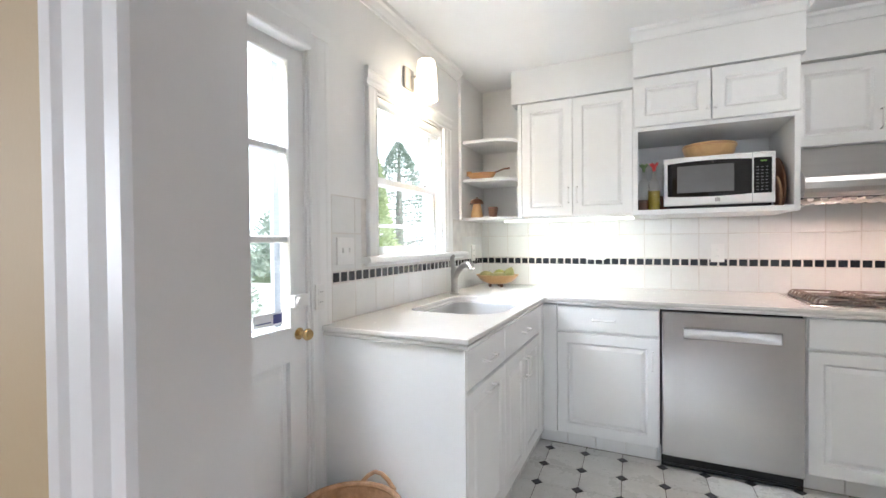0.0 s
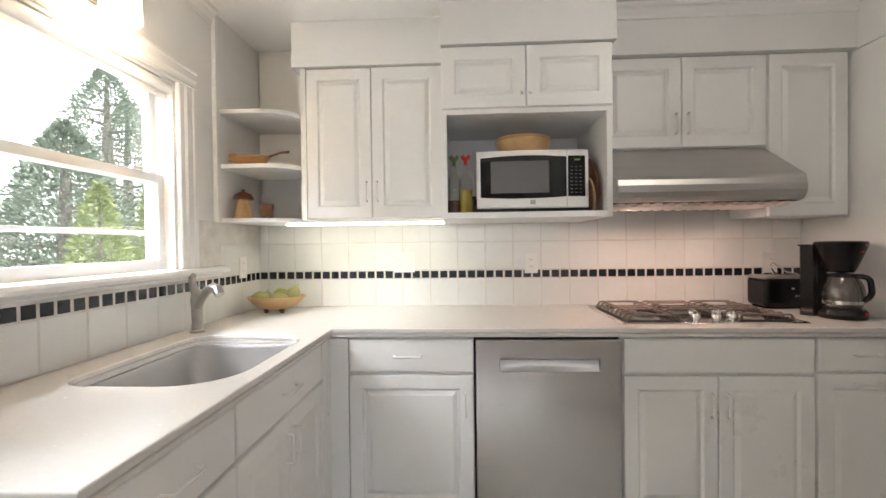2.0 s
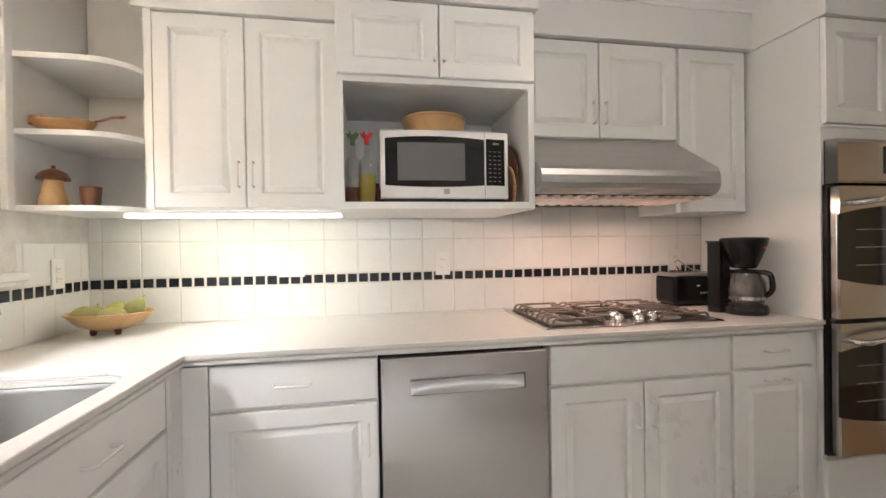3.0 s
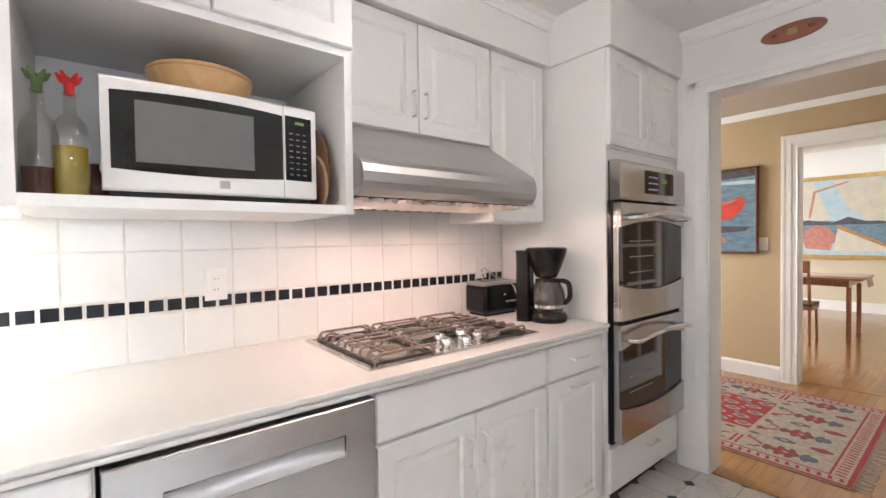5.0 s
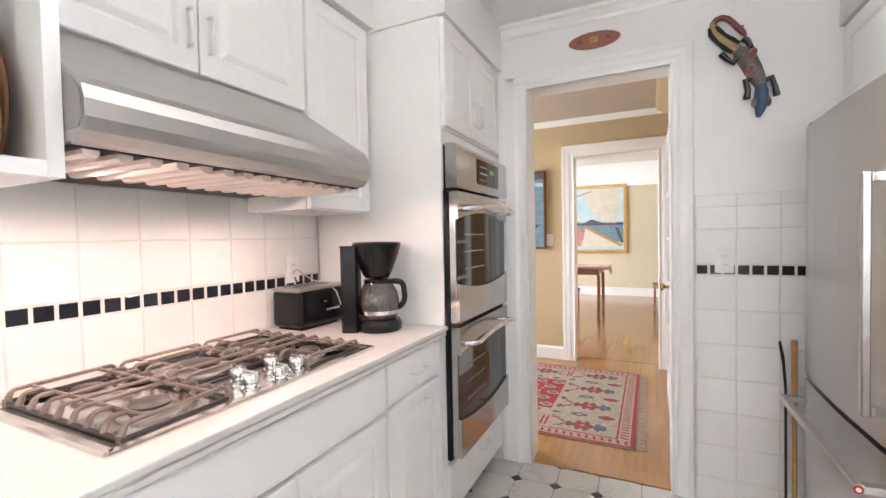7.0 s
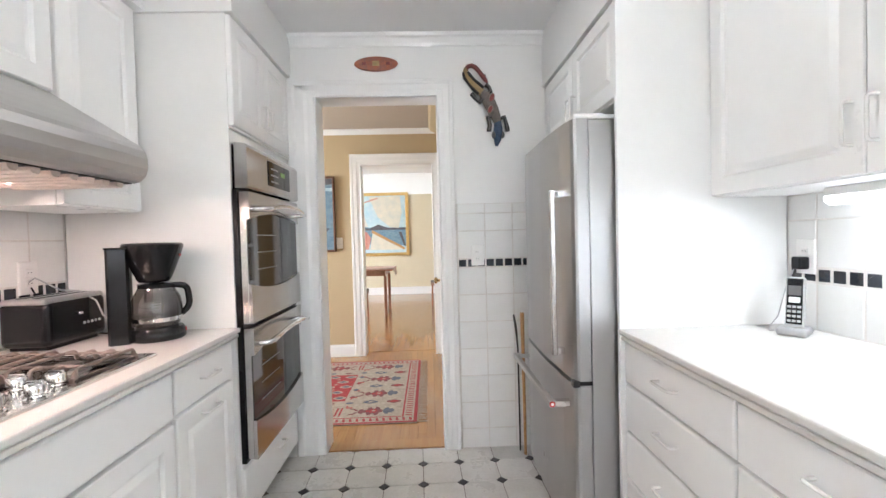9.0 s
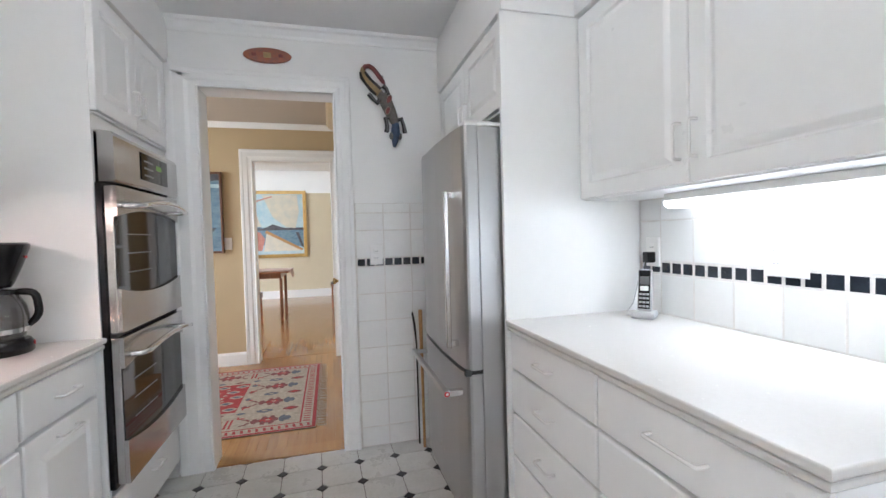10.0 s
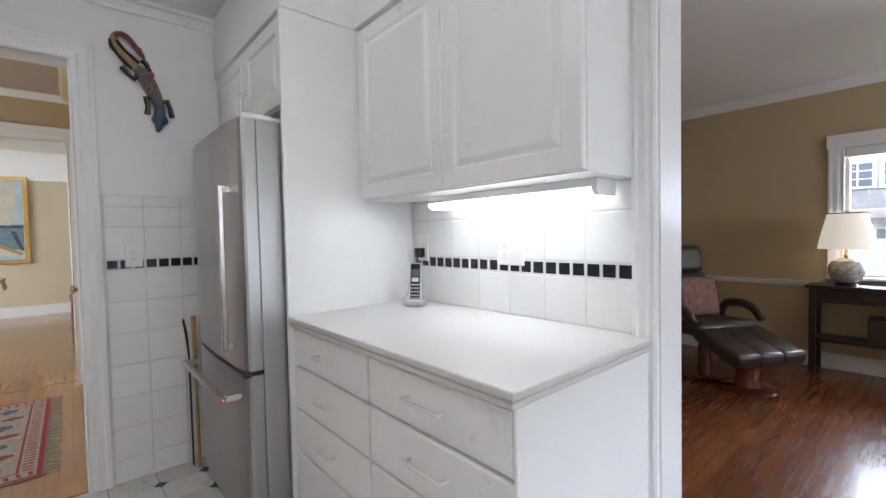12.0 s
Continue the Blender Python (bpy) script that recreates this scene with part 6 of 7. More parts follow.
ppart("face_plate", hbox(-0.021, 0.021, 0.0205, 0.0238, 0.034, 0.184, bevel=0.002), "black", parent=hs)
ppart("round_key", hbox(-0.015, 0.015, 0.0232, 0.0262, 0.104, 0.122, bevel=0.006), "white", parent=hs)
ppart("screen", hbox(-0.017, 0.017, 0.0235, 0.0255, 0.128, 0.160, bevel=0.001), "mesh", parent=hs)
for r in range(4):
    for c in range(3):
        ppart("key", hbox(-0.018 + c * 0.013, -0.008 + c * 0.013, 0.0235, 0.0260, 0.040 + r * 0.0155, 0.048 + r * 0.0155, bevel=0.001), "key", parent=hs)
t = thing("power_adapter", (2.80, 0.03, 1.17), "black plug-in adapter in the wall outlet", "power adapter")
part("body", box(2.800, 2.838, 0.014, 0.050, 1.122, 1.166, 0.005), "black", t)
part("cord", tube([(2.825, 0.040, 1.146), (2.86, 0.05, 1.05), (2.87, 0.07, 0.95), (2.86, 0.11, 0.9165), (2.80, 0.16, 0.9165), (2.76, 0.13, 0.925)], 0.002, 6), "key", t, smooth=True)

# stick and fly swatter beside the refrigerator
solid("wooden_stick", tube([(3.800, 0.800, 0.002), (3.812, 0.800, 0.45), (3.820, 0.800, 0.82)], [0.008, 0.009, 0.012], 10), "wood", "plain wooden stick leaning beside the refrigerator", "stick", smooth=True)
solid("wire_whisk_loop", tube([(3.85, 0.82, 0.002), (3.852, 0.822, 0.60), (3.835, 0.835, 0.72), (3.84, 0.845, 0.795), (3.865, 0.84, 0.80), (3.875, 0.825, 0.73), (3.856, 0.822, 0.62)], 0.005, 8), "gasket", "black wire loop handle standing against the tiles", "fly swatter", smooth=True)

# basket by the peninsula
t = thing("wicker_basket", (0.29, 0.66, 0), "round woven willow basket with a hoop handle on the floor", "basket")
part("body", lathe([(0, 0.001), (0.135, 0.001), (0.150, 0.03), (0.180, 0.20), (0.190, 0.315), (0.182, 0.315), (0.170, 0.20), (0.138, 0.02), (0, 0.012)], (0.285, 0.672, 0), 36), "basket", t, smooth=True)
for k in range(13):
    z = 0.03 + k * 0.022
    r = 0.150 + (0.188 - 0.150) * min(1, z / 0.30)
    bm = bmesh.new()
    n = 48
    ring = [(0.285 + (r + 0.003 + 0.003 * (-1) ** (j + k)) * math.cos(j * math.tau / n), 0.672 + (r + 0.003 + 0.003 * (-1) ** (j + k)) * math.sin(j * math.tau / n), z) for j in range(n + 1)]
    tube(ring, 0.0065, 5, bm=bm)
    part("weave_ring", bm, "basket", t, smooth=True)
part("rim", tube([(0.285 + 0.188 * math.cos(a * math.tau / 40), 0.672 + 0.188 * math.sin(a * math.tau / 40), 0.320) for a in range(41)], 0.011, 8), "basket", t, smooth=True)
for s in (-1, 1):
    part("handle", tube([(0.285 + 0.03 * k - 0.075 + s * 0.0, 0.672 + s * (0.188 + 0.0), 0.320 + 0.055 * math.sin(math.pi * k / 5)) for k in range(6)], 0.008, 8), "basket", t, smooth=True)

# plaque and painted lizard over the doorway wall
t = thing("wall_plaque", (EX, 1.605, 2.285), "oval painted terracotta plaque over the doorway", "wall ornament")
part("plaque", lathe([(0, 0), (0.125, 0), (0.127, 0.006), (0.118, 0.012), (0, 0.014)], (EX - 0.001, 1.605, 2.285), 40, m=Matrix.Rotation(radians(-90), 3, "Y"), sx=0.34, sy=1.0), "terracotta", t, smooth=True)
part("centre_motif", box(EX - 0.0165, EX - 0.012, 1.585, 1.625, 2.270, 2.300, 0.003), "liz_gold", t)
for dy in (-0.07, 0.07):
    part("side_motif", box(EX - 0.0155, EX - 0.0115, 1.605 + dy - 0.012, 1.605 + dy + 0.012, 2.276, 2.294, 0.003), "liz_red", t)

t = thing("lizard_ornament", (EX, 1.0, 2.05), "carved wooden lizard painted in ochre, red, black and blue", "wall ornament")


def lp(y, z):
    return (EX - 0.020, y, z)


part("tail", tube([lp(0.992, 2.106), lp(1.022, 2.132), lp(1.050, 2.160), lp(1.078, 2.196), lp(1.087, 2.224), lp(1.082, 2.246)], [0.026, 0.026, 0.023, 0.019, 0.016, 0.015], 12, flat=0.8), "liz_gold", t, "ochre tail edged with black", smooth=True)
for sg in (-1, 1):
    part("tail_edge", tube([(EX - 0.030, y - sg * a, z + sg * b) for y, z, a, b in ((0.998, 2.112, 0.013, 0.017), (1.026, 2.136, 0.015, 0.016), (1.052, 2.162, 0.015, 0.013), (1.078, 2.196, 0.016, 0.008), (1.087, 2.222, 0.014, 0.002))], [0.009, 0.011, 0.008, 0.010, 0.006], 8), "gasket", t, smooth=True)
part("tail_tip", tube([lp(1.085, 2.240), lp(1.070, 2.258), lp(1.050, 2.262), lp(1.028, 2.252), lp(1.008, 2.230), lp(0.988, 2.202), lp(0.970, 2.178), lp(0.960, 2.162)], [0.014, 0.015, 0.016, 0.016, 0.015, 0.016, 0.015, 0.007], 12, flat=0.8), "liz_red", t, "red curled tail tip", smooth=True)
part("tail_fin", tube([lp(0.990, 2.204), lp(0.968, 2.206)], [0.009, 0.006], 8), "liz_dark", t, smooth=True)
part("body", tube([lp(0.994, 2.106), lp(0.975, 2.085), lp(0.950, 2.045), lp(0.932, 2.005), lp(0.915, 1.962), lp(0.904, 1.930)], [0.022, 0.032, 0.038, 0.036, 0.030, 0.022], 16, flat=0.8), "liz_body", t, "grey-brown painted body", smooth=True)
for y, z, b in ((0.940, 2.066, 0.030), (0.950, 2.000, 0.027)):
    for nm, m, h, k in (("oval_rim", "rug_cream", 0.0, 0.62), ("red_oval", "liz_red", 0.003, 0.50)):
        part(nm, lathe([(0, h), (b * k, h + 0.001), (b * k * 0.9, h + 0.004), (0, h + 0.005)], (EX - 0.047, y, z), 20, m=Matrix.Rotation(radians(22), 3, "X") @ Matrix.Rotation(radians(-90), 3, "Y"), sx=1.6, sy=0.85), m, t, smooth=True)
part("head", tube([lp(0.904, 1.934), lp(0.903, 1.900), lp(0.904, 1.862), lp(0.908, 1.826), lp(0.914, 1.794)], [0.022, 0.028, 0.029, 0.021, 0.009], 14, flat=0.8), "liz_blue", t, "blue painted head", smooth=True)
for sg in (-1, 1):
    part("eye", lathe([(0, 0), (0.012, 0.002), (0.010, 0.009), (0, 0.012)], (EX - 0.028, 0.905 + sg * 0.026, 1.856), 12, m=Matrix.Rotation(radians(-90), 3, "Y"), sx=1.8, sy=1.0), "liz_dark", t, smooth=True)
for pts in ([(0.985, 2.080), (1.007, 2.049), (1.030, 2.070), (1.054, 2.100)], [(0.968, 2.100), (0.942, 2.110), (0.952, 2.136), (0.970, 2.152)], [(0.930, 1.968), (0.960, 1.962), (0.952, 1.918), (0.957, 1.882)], [(0.893, 1.950), (0.866, 1.962), (0.854, 1.924), (0.847, 1.880)]):
    lg = part("leg", tube([lp(y, z) for y, z in pts], [0.014, 0.016, 0.014, 0.017], 10, flat=0.8), "gasket", t, "black leg with grey dots", smooth=True)
    part("leg_stripe", tube([(EX - 0.033, y, z) for y, z in pts], [0.005, 0.007, 0.007, 0.010], 8, flat=0.6), "liz_dark", lg, smooth=True)

# ---- hall and dining room ----
t = thing("rug", (5.04, 2.3, 0), "red and cream fringed oriental wool rug on the oak floor", "rug")
RX0, RX1, RY0, RY1 = 4.285, 5.800, 1.440, 3.650
part("wool_ground", box(RX0, RX1, RY0, RY1, 0.0, 0.009, 0.003), "rug_cream", t)
RZ = 0.0092


def flat(polys, z, bm=None):
    bm = bm or bmesh.new()
    for p in polys:
        bm.faces.new([bm.verts.new((x, y, z)) for x, y in p])
    return bm


def rect(x0, x1, y0, y1):
    return [(x0, y0), (x1, y0), (x1, y1), (x0, y1)]


def border(i0, i1):
    a, b, c, d = RX0, RX1, RY0, RY1
    return [rect(a + i0, b - i0, c + i0, c + i1), rect(a + i0, b - i0, d - i1, d - i0), rect(a + i0, a + i1, c + i1, d - i1), rect(b - i1, b - i0, c + i1, d - i1)]


part("outer_stripe", flat(border(0.002, 0.026) + border(0.098, 0.110), RZ), "rug_red", t)
teeth = []
for k in range(46):
    y = RY0 + 0.035 + k * (RY1 - RY0 - 0.07) / 46
    for a, b in ((RX0 + 0.040, RX0 + 0.086), (RX1 - 0.086, RX1 - 0.040)):
        teeth.append([(a, y), (b, y + 0.010), (b, y + 0.026), (a, y + 0.020)])
for k in range(31):
    x = RX0 + 0.11 + k * (RX1 - RX0 - 0.22) / 31
    for a, b in ((RY0 + 0.040, RY0 + 0.086), (RY1 - 0.086, RY1 - 0.040)):
        teeth.append([(x, a), (x + 0.018, a), (x + 0.026, b), (x + 0.010, b)])
part("tooth_border", flat(teeth, RZ), "rug_red", t, kind="stuff")
FA, FB, FC, FD = RX0 + 0.43, RX1 - 0.43, RY0 + 0.575, RY1 - 0.575
part("field", flat([rect(FA, FB, FC, FD)], RZ), "rug_red", t, "red centre field")


def outline(cx, cy, s, way, steps):
    """A figure with a stepped edge, mirrored about its long axis: steps are (along, half width)."""
    side = [(u, v) for u, v in steps] + [(u, -v) for u, v in reversed(steps)]
    return [(cx + s * v, cy + way * s * u) for u, v in side]


def lozenge(cx, cy, a, b):
    return [(cx - a, cy), (cx - a * 0.35, cy - b), (cx + a * 0.35, cy - b), (cx + a, cy), (cx + a * 0.35, cy + b), (cx - a * 0.35, cy + b)]


BODY = [(-0.62, 0.05), (-0.56, 0.20), (-0.44, 0.26), (-0.38, 0.12), (-0.26, 0.14), (-0.22, 0.38), (-0.08, 0.42), (-0.04, 0.26), (0.06, 0.26), (0.10, 0.44), (0.22, 0.40), (0.28, 0.18), (0.40, 0.10)]
TAIL = [(0.42, 0.10), (0.50, 0.30), (0.62, 0.34), (0.66, 0.20), (0.80, 0.22), (0.88, 0.06)]
big, slate, small_red, reds, fieldc, fieldm, cores = [], [], [], [], [], [], []


def palmette(x, y, way, s=0.178):
    big.append(outline(x, y, s, way, BODY))
    small_red.append(outline(x, y, s * 0.50, way, BODY))
    cores.append(lozenge(x, y + way * s * 0.02, 0.012, 0.016))
    slate.append(outline(x, y, s, way, TAIL))
    for sg in (-1, 1):
        q = [(0.10, -0.62), (0.30, -0.78), (0.34, -0.98), (0.26, -0.98), (0.20, -0.82), (0.04, -0.70)]
        big.append([(x + sg * s * v, y + way * s * u) for v, u in (q if sg > 0 else q[::-1])])


cols = [RX0 + 0.215, RX0 + 0.575, RX1 - 0.575, RX1 - 0.215]
for x in cols:
    palmette(x, RY0 + 0.33, -1)
    palmette(x, RY1 - 0.33, 1)
for a, b in zip(cols, cols[1:]):
    for way, e in ((1, RY0), (-1, RY1)):
        for d, m in ((0.19, big), (0.37, slate)):
            m.append(lozenge((a + b) / 2, e + way * d, 0.038, 0.055))
        small_red.append(lozenge((a + b) / 2, e + way * 0.19, 0.020, 0.030))
        cores.append(lozenge((a + b) / 2, e + way * 0.37, 0.014, 0.022))
        for sg in (-1, 1):
            c = (a + b) / 2 + sg * 0.105
            reds.append(rect(c - 0.010, c + 0.010, min(e + way * 0.49, e + way * 0.54), max(e + way * 0.49, e + way * 0.54)))
            reds.append(rect(min(c, c - sg * 0.04), max(c, c - sg * 0.04), e + way * 0.535 - 0.006, e + way * 0.535 + 0.006))
k = 0
y = RY0 + 0.80
while y < RY1 - 0.60:
    for x, sg in ((cols[0], 1), (cols[3], -1)):
        palmette(x, y, -1 if k % 2 else 1)
        for d in (-0.235, -0.205):
            reds.append(rect(x - 0.075, x + 0.075, y + d - 0.007, y + d + 0.007))
        for dx in (-0.085, 0.085):
            slate.append(lozenge(x + dx, y + 0.18, 0.024, 0.034))
    y += 0.46
    k += 1
for i in range(5):
    for k in range(7):
        x, y = FA + 0.068 + i * 0.130, FC + 0.075 + k * 0.145
        fieldc.append(lozenge(x, y + (0.03 if i % 2 else -0.02), 0.040, 0.050))
        fieldm.append(lozenge(x, y + (0.03 if i % 2 else -0.02), 0.022, 0.030))
        if i < 4 and k < 6:
            fieldc.append(lozenge(x + 0.065, y + 0.078, 0.014, 0.018))
for n in range(9):
    y = FC - 0.045 + n * (FD - FC + 0.09) / 8
    for x in (FA - 0.045, FB + 0.045):
        (big if n % 2 else slate).append(lozenge(x, y, 0.022, 0.030))
for n in range(4):
    x = FA + 0.08 + n * 0.165
    for y in (FC - 0.045, FD + 0.045):
        (slate if n % 2 else big).append(lozenge(x, y, 0.032, 0.020))
part("palmette_pattern", flat(big, RZ), "rug_brown", t, kind="stuff")
part("hook_pattern", flat(reds, RZ + 0.0003), "rug_red", t, kind="stuff")
part("slate_pattern", flat(slate, RZ + 0.0006), "rug_blue", t, kind="stuff")
part("red_pattern", flat(small_red, RZ + 0.0010), "rug_red", t, kind="stuff")
part("flower_pattern", flat(fieldc, RZ + 0.0006), "rug_cream", t, kind="stuff")
part("heart_pattern", flat(fieldm, RZ + 0.0010), "rug_blue", t, kind="stuff")
part("core_pattern", flat(cores, RZ + 0.0014), "rug_cream", t, kind="stuff")
rnd = random.Random(5)
bm = bmesh.new()
for ye, s in ((RY0, -1), (RY1, 1)):
    for k in range(150):
        x = RX0 + 0.01 + k * (RX1 - RX0 - 0.02) / 150
        dx, ln = rnd.uniform(-0.015, 0.015), rnd.uniform(0.05, 0.075)
        q = [(x, ye, 0.006), (x + 0.006, ye, 0.006), (x + 0.005 + dx, ye + s * ln, 0.001), (x + dx, ye + s * ln, 0.001)]
        bm.faces.new([bm.verts.new(p) for p in q])
part("fringe", bm, "rug_cream", t, kind="stuff")


def painting(name, x, y0, y1, z0, z1, frame_m, frame_w, shapes, label, back):
    """A flat canvas facing west. shapes: (part name, material, outline in 0..1 across from y1 to y0 and up)."""
    t = thing(name, (x, (y0 + y1) / 2, (z0 + z1) / 2), label, "painting")
    part("canvas", box(x - 0.030, x - 0.004, y0 + frame_w, y1 - frame_w, z0 + frame_w, z1 - frame_w), back, t)
    for n, (a, b, c, d) in enumerate(((y0, y0 + frame_w, z0, z1), (y1 - frame_w, y1, z0, z1), (y0 + frame_w, y1 - frame_w, z0, z0 + frame_w), (y0 + frame_w, y1 - frame_w, z1 - frame_w, z1))):
        part("frame_rail", box(x - 0.045, x - 0.002, a, b, c, d, 0.006), frame_m, t)
    W, H = (y1 - y0 - 2 * frame_w), (z1 - z0 - 2 * frame_w)
    for k, (nm, m, pts) in enumerate(shapes):
        bm = bmesh.new()
        bm.faces.new([bm.verts.new((x - 0.0305 - 0.0006 * k, y1 - frame_w - u * W, z0 + frame_w + v * H)) for u, v in pts])
        part(nm, bm, m, t)
    return t


painting("boat_painting", 6.058, 2.325, 3.15, 1.145, 1.950, "wood_dark", 0.022, [
    ("far_shore", "darkp", [(0, 0.90), (0.35, 0.93), (0.7, 0.90), (1, 0.92), (1, 1), (0, 1)]),
    ("water_light", "skyp", [(0, 0.80), (0.5, 0.84), (1, 0.82), (1, 0.87), (0.4, 0.88), (0, 0.86)]),
    ("red_boat", "redp", [(0.18, 0.56), (0.30, 0.44), (0.55, 0.38), (0.74, 0.40), (0.86, 0.50), (0.90, 0.62), (0.85, 0.68), (0.72, 0.63), (0.45, 0.60), (0.30, 0.62)]),
    ("boat_inside", "pinkp", [(0.32, 0.585), (0.5, 0.565), (0.74, 0.60), (0.84, 0.655), (0.7, 0.62), (0.45, 0.595)]),
    ("reflection", "darkp", [(0.3, 0.36), (0.6, 0.32), (0.95, 0.30), (0.9, 0.25), (0.6, 0.22), (0.4, 0.28)]),
    ("red_reflection", "pinkp", [(0.40, 0.24), (0.62, 0.22), (0.72, 0.12), (0.60, 0.10), (0.45, 0.16)])],
    "oil painting of a red boat on dark blue water", "sea")
painting("sailing_painting", 11.188, 1.775, 3.55, 0.89, 2.315, "gold", 0.07, [
    ("sea", "sea", [(0, 0.20), (1, 0.12), (1, 0.42), (0.7, 0.40), (0.45, 0.46), (0.2, 0.42), (0, 0.44)]),
    ("far_hill", "darkp", [(0.05, 0.42), (0.3, 0.47), (0.5, 0.43), (0.62, 0.50), (0.75, 0.44), (1, 0.44), (1, 0.40), (0.05, 0.40)]),
    ("back_sail", "sail", [(0.16, 0.98), (0.34, 0.98), (0.48, 0.46), (0.20, 0.48), (0.24, 0.72)]),
    ("main_sail", "sail", [(0.50, 0.98), (0.93, 0.99), (0.95, 0.70), (0.90, 0.43), (0.78, 0.45), (0.62, 0.62)]),
    ("mast", "pinkp", [(0.30, 0.50), (0.32, 0.50), (0.36, 0.84), (0.62, 0.95), (0.62, 0.97), (0.34, 0.86)]),
    ("dark_hull", "darkp", [(0.0, 0.12), (0.24, 0.10), (0.26, 0.36), (0.0, 0.38)]),
    ("pink_shape", "pinkp", [(0.28, 0.08), (0.48, 0.06), (0.52, 0.26), (0.46, 0.37), (0.36, 0.40), (0.27, 0.33), (0.25, 0.20)]),
    ("pale_deck", "sail", [(0.50, 0.05), (0.97, 0.05), (0.72, 0.22), (0.54, 0.36)]),
    ("boom", "wood", [(0.52, 0.36), (0.54, 0.40), (0.99, 0.08), (0.97, 0.05)]),
    ("rail_dark", "darkp", [(0.90, 0.36), (0.94, 0.36), (1.0, 0.10), (0.97, 0.12)])],
    "large gilt-framed oil painting of cream sails over a blue sea", "skyp")

t = thing("glazed_door", (5.02, 1.215, 0), "white glazed door standing open in the hall with a brass knob", "door")
bm = box(4.64, 4.74, 1.195, 1.232, 0.012, 2.03, 0.002)
box(5.34, 5.44, 1.195, 1.232, 0.012, 2.03, bm=bm)
box(4.74, 5.34, 1.195, 1.232, 0.012, 0.24, bm=bm)
box(4.74, 5.34, 1.195, 1.232, 1.91, 2.03, bm=bm)
part("door_frame", bm, "trim", t)
for k in range(1, 5):
    part("muntin", box(4.74, 5.34, 1.198, 1.229, 0.24 + k * 0.334 - 0.012, 0.24 + k * 0.334 + 0.012), "trim", t)
part("muntin", box(5.03, 5.05, 1.198, 1.229, 0.24, 1.91), "trim", t)
for i in range(2):
    for k in range(5):
        part("pane", box(4.741 + i * 0.309, 5.029 + i * 0.309, 1.212, 1.215, 0.253 + k * 0.334, 0.561 + k * 0.334), "window", t)
part("knob", lathe([(0, 0), (0.024, 0), (0.022, 0.006), (0.010, 0.012), (0.011, 0.032), (0.025, 0.044), (0.026, 0.056), (0, 0.064)], (4.69, 1.232, 0.935), 20, m=Matrix.Rotation(radians(-90), 3, "X")), "brass", t, smooth=True)

t = thing("dining_table", (8.75, 2.7, 0), "reddish wooden dining table with a pale cloth runner", "dining table")
part("tabletop", box(8.35, 9.25, 1.93, 3.55, 0.750, 0.775, 0.006), "cherry", t)
part("apron", box(8.44, 9.16, 2.06, 3.42, 0.665, 0.749), "cherry", t)
for x in (8.45, 9.13):
    for y in (2.06, 3.40):
        part("leg", prism([(x - 0.022, y - 0.022), (x + 0.022, y - 0.022), (x + 0.022, y + 0.022), (x - 0.022, y + 0.022)], "z", 0.0, 0.665), "cherry", t)
t2 = thing("table_runner", (8.8, 2.6, 0.775), "pale pink cloth runner draped over the table's end", "table runner")
part("cloth", prism([(1.90, 0.66), (1.905, 0.66), (1.928, 0.782), (3.57, 0.7758), (3.57, 0.7795), (1.925, 0.787)], "x", 8.55, 8.98), "runner", t2)


def dining_chair(cx, cy, turn):
    t = thing("dining_chair", (0, 0, 0), "reddish wooden dining chair with a dark padded seat", "chair", "chairs round the dining table")
    part("seat", box(-0.21, 0.21, -0.20, 0.21, 0.44, 0.475, 0.012), "leather", t, "dark padded seat")
    part("seat_frame", box(-0.205, 0.205, -0.20, 0.205, 0.395, 0.439, 0.004), "cherry", t)
    for x in (-0.185, 0.185):
        part("leg", tube([(x, -0.18, 0), (x * 0.96, -0.175, 0.40)], 0.017, 8), "cherry", t)
        part("back_post", tube([(x, 0.20, 0), (x, 0.19, 0.42), (x, 0.215, 0.75), (x, 0.255, 0.98)], 0.016, 8), "cherry", t)
    part("top_rail", box(-0.20, 0.20, 0.225, 0.262, 0.85, 1.0, 0.008), "cherry", t)
    for k in range(5):
        x = -0.12 + k * 0.06
        part("spindle", tube([(x, 0.195, 0.44), (x, 0.238, 0.86)], 0.006, 6), "cherry", t)
    t.location = (cx, cy, 0)
    t.rotation_euler = (0, 0, radians(turn))
    return t


ch = dining_chair(8.18, 2.53, -90 + 180)
copy_thing(ch, pose(9.3, 1.06, 0, rz=200))

# ---- living room ----
t = thing("recliner", (2.50, -2.85, 0), "dark brown leather reclining chair on a swivelling wooden base", "armchair")


def pad(name, x0, x1, y0, y1, z0, z1, m, parent, turn=0, tilt=0, bevel=0.05, label=""):
    bm = box(-(x1 - x0) / 2, (x1 - x0) / 2, -(y1 - y0) / 2, (y1 - y0) / 2, -(z1 - z0) / 2, (z1 - z0) / 2, bevel, seg=5)
    mt = Matrix.Translation(((x0 + x1) / 2, (y0 + y1) / 2, (z0 + z1) / 2)) @ Matrix.Rotation(radians(turn), 4, "Z") @ Matrix.Rotation(radians(tilt), 4, "Y")
    bmesh.ops.transform(bm, matrix=mt, verts=bm.verts)
    return part(name, bm, m, parent, label, smooth=True)


pad("seat", 2.22, 2.78, -3.135, -2.565, 0.335, 0.462, "leather", t, tilt=5, bevel=0.06)
bk = pad("backrest", 2.70, 2.84, -3.10, -2.60, 0.41, 0.825, "leather", t, tilt=14)
